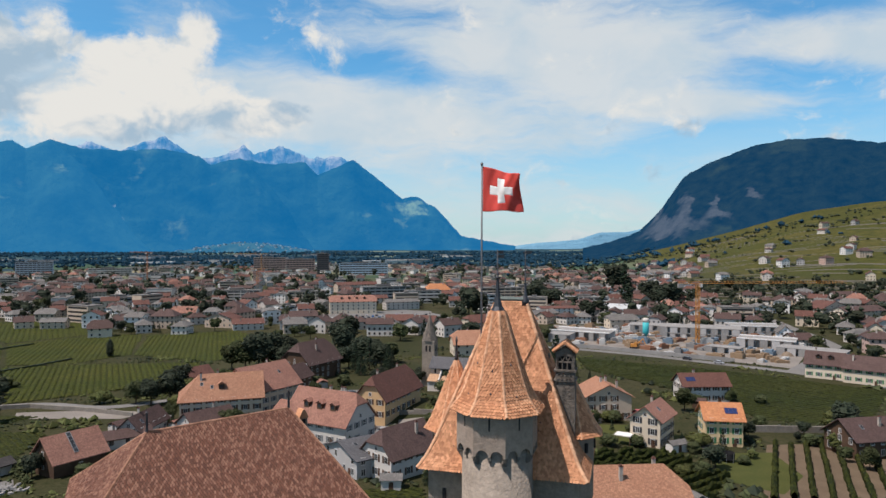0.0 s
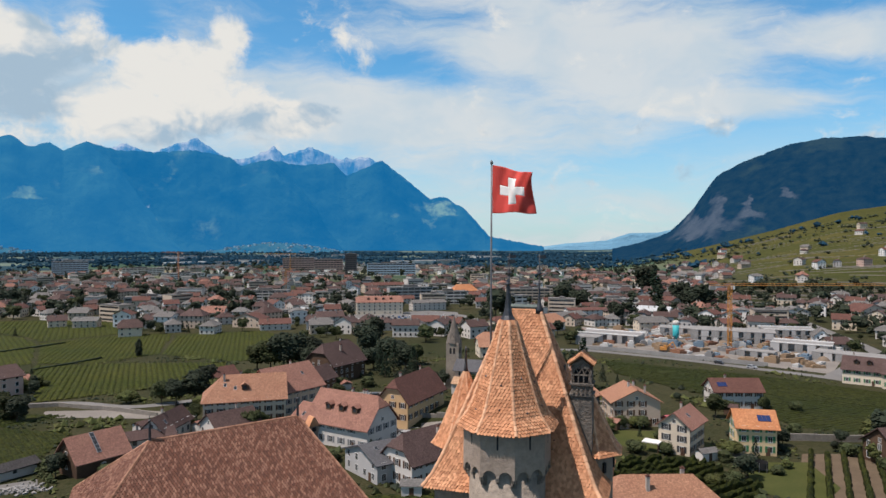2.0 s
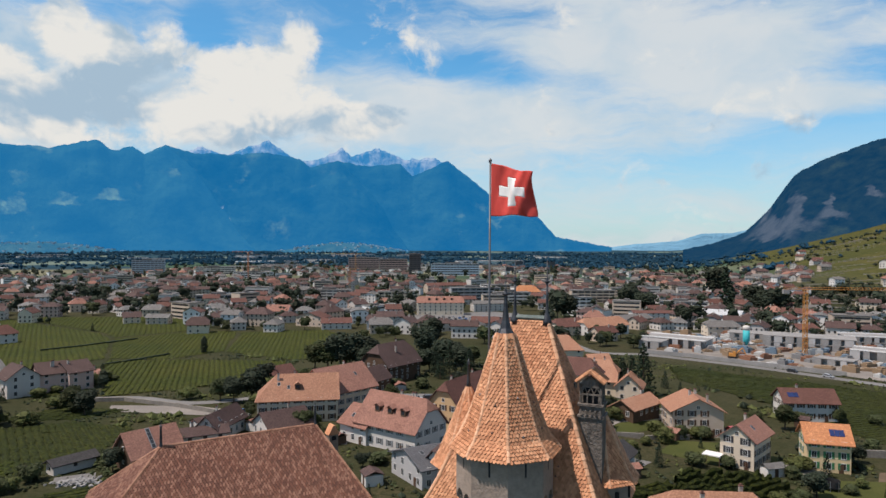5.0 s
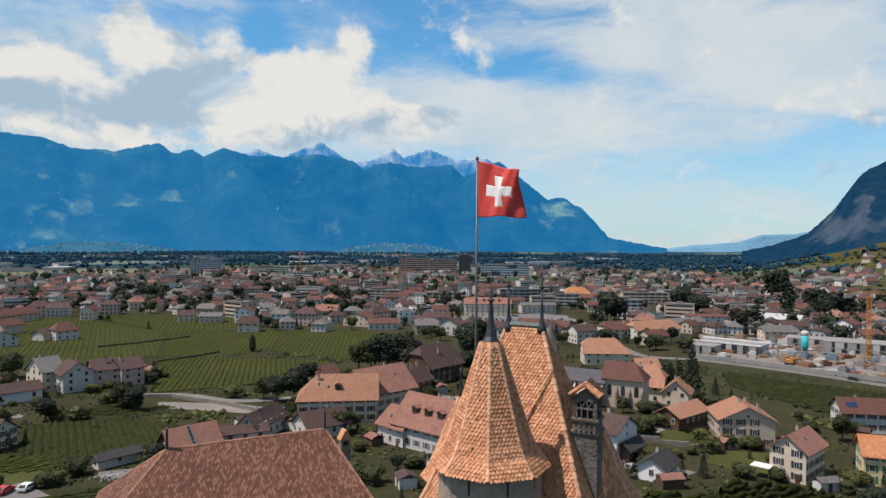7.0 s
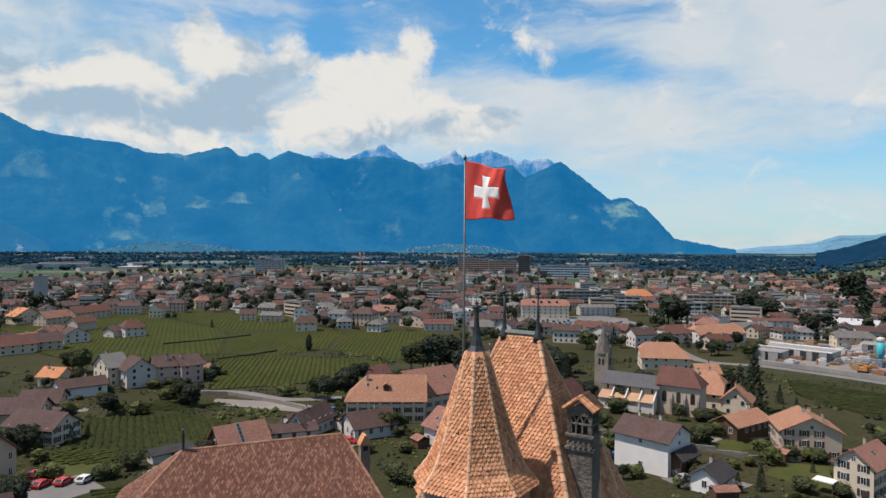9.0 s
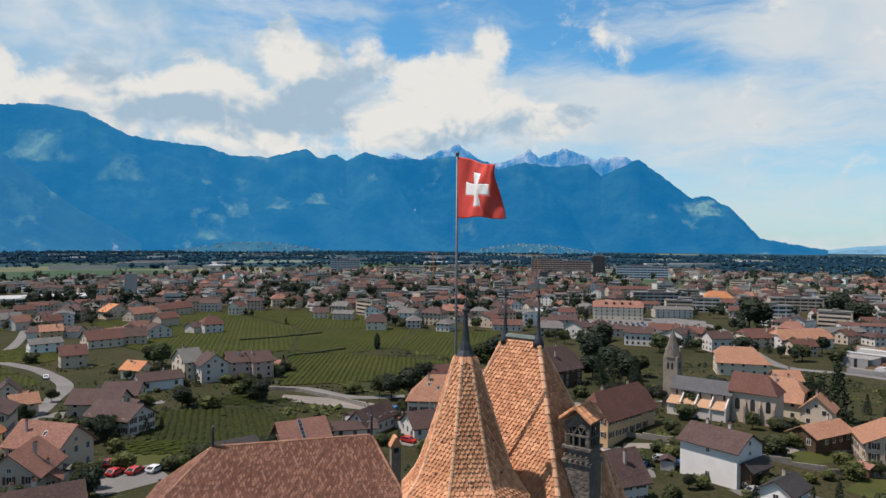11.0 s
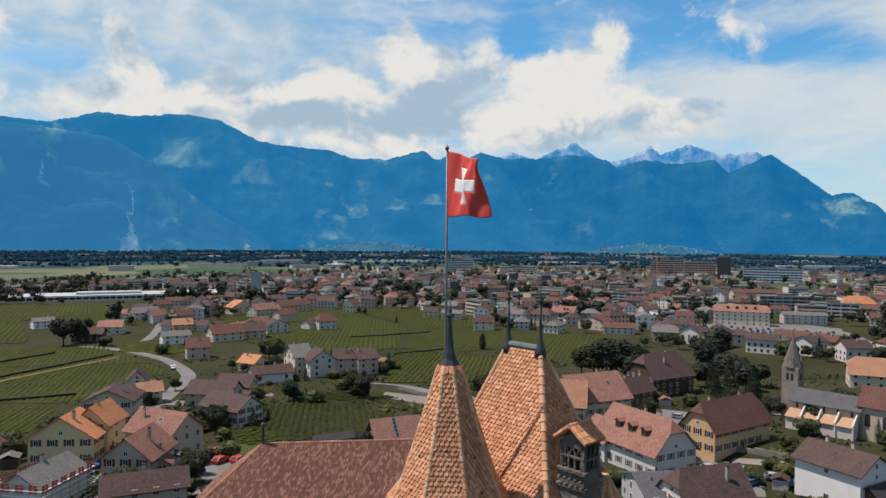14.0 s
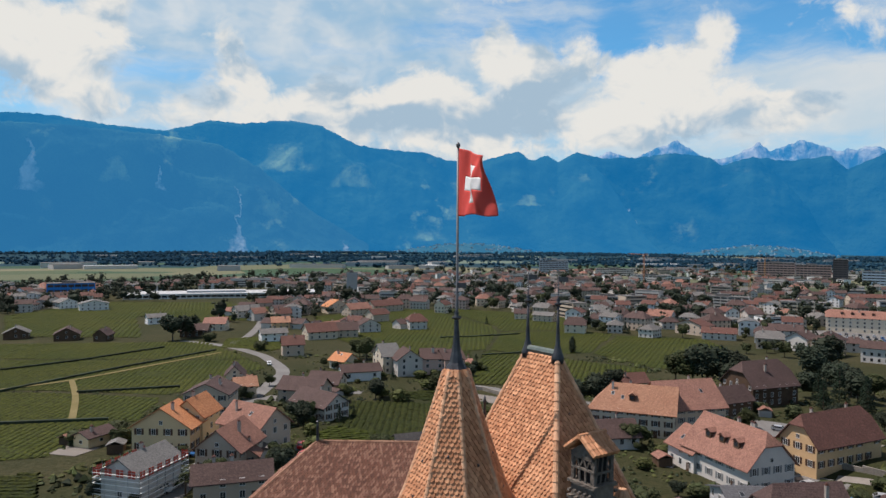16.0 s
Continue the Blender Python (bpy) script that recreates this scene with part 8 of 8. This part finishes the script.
# ---- cars ----
def car_meshes():
    g = Geo()
    side = [(-2.1, 0.35), (2.1, 0.35), (2.15, 0.75), (1.2, 0.95), (0.55, 1.42), (-1.25, 1.45), (-2.05, 0.98), (-2.15, 0.7)]
    g.prism([(x, -0.86, z) for x, z in side], (0, 1.72, 0))
    gl = Geo()
    for s in (-0.875, 0.865):
        gl.prism([(x, s, z) for x, z in ((-1.75, 0.98), (0.95, 0.98), (0.48, 1.36), (-1.15, 1.38))], (0, 0.012, 0))
    gl.prism([(1.18, -0.7, 0.98), (1.18, 0.7, 0.98), (0.6, 0.62, 1.41), (0.6, -0.62, 1.41)], (0.03, 0, 0.02))
    gl.prism([(-2.0, -0.7, 1.02), (-2.0, 0.7, 1.02), (-1.32, 0.62, 1.43), (-1.32, -0.62, 1.43)], (-0.03, 0, 0.02))
    w = Geo().rod((0, -0.1, 0), (0, 0.1, 0), 0.33, 12)
    return g, gl.mesh("window", M["glass"]), w.mesh("wheel", M["dark"])


PAINT = {k: surf("car_paint_" + k, c, tuple(v * 0.95 for v in c), None, 1, 5, 0.3, bump=0.0, spec=0.6) for k, c in {"red": (0.50, 0.03, 0.03), "white": (0.75, 0.75, 0.75), "blue": (0.04, 0.16, 0.42), "dark": (0.03, 0.03, 0.035), "silver": (0.38, 0.39, 0.41)}.items()}
CAR = car_meshes()


def car(x, y, yaw, paint, lift=0.1):
    if ("car", paint) not in SHARED:
        c = new("car", CAR[0].mesh("body", PAINT[paint]))
        tagged(c, "%s parked car with dark windows" % paint, "car")
        child("window", CAR[1], c)
        for sx in (-1.35, 1.35):
            for sy in (-0.8, 0.8):
                child("wheel", CAR[2], c, Matrix.Translation((sx, sy, 0.33)))
        SHARED[("car", paint)] = c
        c.matrix_world = pose(x, y, gz(x, y) + lift, 0, 0, yaw)
        return c
    return copy_thing(SHARED[("car", paint)], pose(x, y, gz(x, y) + lift, 0, 0, yaw))


for x, y, yaw, paint in ((-107, 119, 100, "red"), (-104, 121.5, 100, "red"), (-101, 124, 100, "white"), (-127.8, 100.6, 48, "blue"), (-143, 118, 48, "dark"), (-112, 94, 48, "silver"), (-111, 92, 48, "silver"),
                         (-19, 181, -40, "dark"), (-15, 177, -30, "silver"), (-10, 172, 40, "dark"), (-6, 172, 60, "blue"), (-10, 168, 20, "silver"), (3, 176, 10, "blue"), (-2, 178, 15, "silver"),
                         (-34, 226, 10, "silver"), (-30, 228, 15, "dark"), (-232, 196, -35, "white"), (150, 277, -50, "white"), (158, 268, -50, "dark"), (122, 303, -45, "silver"), (112, 314, -45, "dark"), (8, 480, 100, "white"), (12, 455, 98, "dark"), (14, 440, 98, "silver")):
    car(x, y, yaw, paint)
rng_cars = random.Random(2)
for k in range(36):
    i, j = k % 9, k // 9
    car(-80 + i * 7.6 + j * 2, 500 + i * 1.3 + j * 9, 98 + rng_cars.uniform(-4, 4), rng_cars.choice(("white", "dark", "silver", "dark", "blue")), 0.08)



# ---- gardens and yards round the nearer houses ----
def build_gardens():
    rng = random.Random(61)
    green = M["leaf"]
    homes = [p for p in HOMES if 70 < math.hypot(p[0], p[1]) < 260 and p[2] > 4]
    for hx, hy, hr in homes:
        turn = rng.uniform(0, 6.28)
        free = lambda x, y, q: not any((x - px) ** 2 + (y - py) ** 2 < (pr * 0.75 + q) ** 2 for px, py, pr in PLOTS if pr > 3.2) and not any(inside(f, x, y) for f in FIELDS) and math.hypot(x + 19, y - 60) > 20 and math.hypot(x - 4, y - 44) > 12
        for k in range(3):
            a = turn + k * 2.1 + rng.uniform(-0.4, 0.4)
            x, y = hx + math.cos(a) * hr * 1.35, hy + math.sin(a) * hr * 1.35
            if not free(x, y, 1.0):
                continue
            deg = math.degrees(a) + 90 + rng.uniform(-10, 10)
            z = gz(x, y)
            if k == 0:
                w, d = rng.uniform(2.5, 4.5), rng.uniform(2, 4)
                m = pose(x, y, 0, 0, 0, deg)
                corners = [m @ Vector(q) for q in ((-w, -d, 0), (w, -d, 0), (w, d, 0), (-w, d, 0))]
                vs = [(q.x, q.y, gz(q.x, q.y) + 0.13 + 0.004 * (len(PLOTS) % 9)) for q in corners]
                tagged(new("terrace", mesh("terrace", vs, [(0, 1, 2, 3)], M["gravel"] if rng.random() < 0.5 else M["asphalt"])), "grey paved terrace beside a house", "terrace", kind="structure")
                if rng.random() < 0.6:
                    car(x, y, deg, rng.choice(("white", "dark", "silver", "blue", "red")), 0.16)
            elif k == 1:
                g = Geo()
                L = rng.uniform(5, 12)
                for i in range(int(L * 5)):
                    q = pose(x, y, 0, 0, 0, deg) @ Vector((rng.uniform(-L / 2, L / 2), rng.uniform(-0.4, 0.4), 0))
                    clump(g, (q.x, q.y, gz(q.x, q.y) + rng.uniform(0.2, 1.3)), rng.uniform(0.3, 0.5), rng)
                tagged(new("hedge", g.mesh("hedge", M[rng.choice(("leaf", "leaf_dark"))])), "clipped green garden hedge", "hedge")
            else:
                w, d, h = rng.uniform(1.4, 2.4), rng.uniform(1.2, 1.8), rng.uniform(1.9, 2.3)
                b = thing("garden_shed", (x, y, z), "small timber garden shed under a low roof", "shed", "garden sheds", yaw=deg)
                part("wall", Geo().box(-w, -d, -0.5, w, d, h), WALL[rng.choice(("timber", "grey", "white"))][1], b)
                r = ROOF[rng.choice(("brown", "terra", "greyroof"))][1]
                part("roof", Geo().prism([(-w - 0.3, -d - 0.3, h - 0.05), (w + 0.3, -d - 0.3, h - 0.05), (w + 0.3, 0, h + 0.8), (-w - 0.3, 0, h + 0.8)], (0, 0, 0.12)).prism([(-w - 0.3, d + 0.3, h - 0.05), (w + 0.3, d + 0.3, h - 0.05), (w + 0.3, 0, h + 0.8), (-w - 0.3, 0, h + 0.8)], (0, 0, 0.12)), r, b)
                part("door", Geo().box(-0.45, -d - 0.04, 0, 0.45, -d + 0.02, 1.8), SHUTTER["brown"], b)


build_gardens()


def build_palm(x, y, tall):
    rng = random.Random(5)
    p = thing("palm_tree", (x, y, gz(x, y)), "small palm with a shaggy trunk and fan leaves", "palm")
    part("trunk", Geo().lathe(0, 0, [(0.22, -0.2), (0.16, tall * 0.4), (0.2, tall * 0.8), (0.1, tall)], 9), M["bark"], p)
    for k in range(26):
        a, e = k * 2.4, rng.uniform(-0.5, 1.1)
        g = Geo()
        root = Vector((0, 0, tall * 0.97))
        d = Vector((math.cos(a) * math.cos(e), math.sin(a) * math.cos(e), math.sin(e)))
        hub = root + d * 0.9
        g.rod(root, hub, 0.025, 4)
        side = d.cross(Vector((0, 0, 1))).normalized()
        for i in range(-4, 5):
            t = i * 0.3
            f = (d * math.cos(t) + side * math.sin(t)) * 0.75 + Vector((0, 0, -0.18 - 0.05 * abs(i)))
            w = side.cross(f).normalized().cross(f).normalized() * 0.05
            g.prism([hub - w, hub + f * 0.6 - w * 0.8, hub + f, hub + f * 0.6 + w * 0.8, hub + w], (0, 0, 0.012))
        part("leaf", g, M["leaf"], p)


def build_van(x, y, yaw):
    v = thing("van", (x, y, gz(x, y) + 0.1), "white delivery van parked beside a scaffold", "van", yaw=yaw)
    side = [(-2.5, 0.4), (2.45, 0.4), (2.5, 1.05), (1.95, 1.25), (1.35, 2.15), (-2.4, 2.2), (-2.5, 1.9)]
    part("body", Geo().prism([(q, -0.95, z) for q, z in side], (0, 1.9, 0)), PAINT["white"], v)
    part("windscreen", Geo().prism([(1.93, -0.8, 1.3), (1.93, 0.8, 1.3), (1.42, 0.75, 2.08), (1.42, -0.75, 2.08)], (0.04, 0, 0.02)), M["glass"], v)
    for s in (-0.965, 0.955):
        part("window", Geo().prism([(q, s, z) for q, z in ((0.5, 1.3), (1.75, 1.3), (1.3, 2.0), (0.5, 2.0))], (0, 0.012, 0)), M["glass"], v)
    for sx in (-1.6, 1.6):
        for sy in (-0.9, 0.9):
            child("wheel", CAR[2], v, Matrix.Translation((sx, sy, 0.33)))


def build_small_things():
    build_palm(-102.6, 87.0, 3.6)
    build_van(-108.2, 84.5, 48)
    t = thing("trampoline", (64.1, 154.0, gz(64.1, 154.0)), "round garden trampoline with a dark safety net", "trampoline")
    part("mat", Geo().lathe(0, 0, [(1.5, 0.68), (1.5, 0.74)], 20), M["dark"], t)
    part("net", Geo().lathe(0, 0, [(1.55, 0.9), (1.55, 2.1)], 20, cap=False), M["dark"], t, "dark safety net")
    for k in range(6):
        a = k * math.pi / 3
        part("post", Geo().rod((1.6 * math.cos(a), 1.6 * math.sin(a), -0.1), (1.6 * math.cos(a), 1.6 * math.sin(a), 2.2), 0.04, 6), M["metal"], t)
    c = thing("carport", (44.4, 167.7, gz(44.4, 167.7)), "small open garden shelter with a pale flat roof", "shelter", yaw=-30)
    part("roof", Geo().box(-2.0, -1.6, 2.4, 2.0, 1.6, 2.6), WALL["brightwhite"][1], c)
    for sx in (-1.8, 1.8):
        for sy in (-1.4, 1.4):
            part("post", Geo().box(sx - 0.07, sy - 0.07, -0.3, sx + 0.07, sy + 0.07, 2.4), M["timber"], c)
    rng = random.Random(12)
    h = Geo()
    for k in range(220):
        a, q = rng.uniform(0, 6.28), abs(rng.gauss(0, 1.7))
        x, y, s = -87.5 + q * 1.6 * math.cos(a), 134.5 + q * math.sin(a), rng.uniform(0.15, 0.4)
        h.box(-s, -s * 0.7, -0.1, s, s * 0.7, s * 0.9, pose(x, y, gz(x, y) + max(0.0, 0.7 - q * 0.3), rng.uniform(-20, 20), rng.uniform(-20, 20), rng.uniform(0, 180)))
    tagged(new("rubble_heap", h.mesh("rubble_heap", M["concrete"])), "heap of pale broken stones beside a barn", "rubble", kind="stuff")


build_small_things()
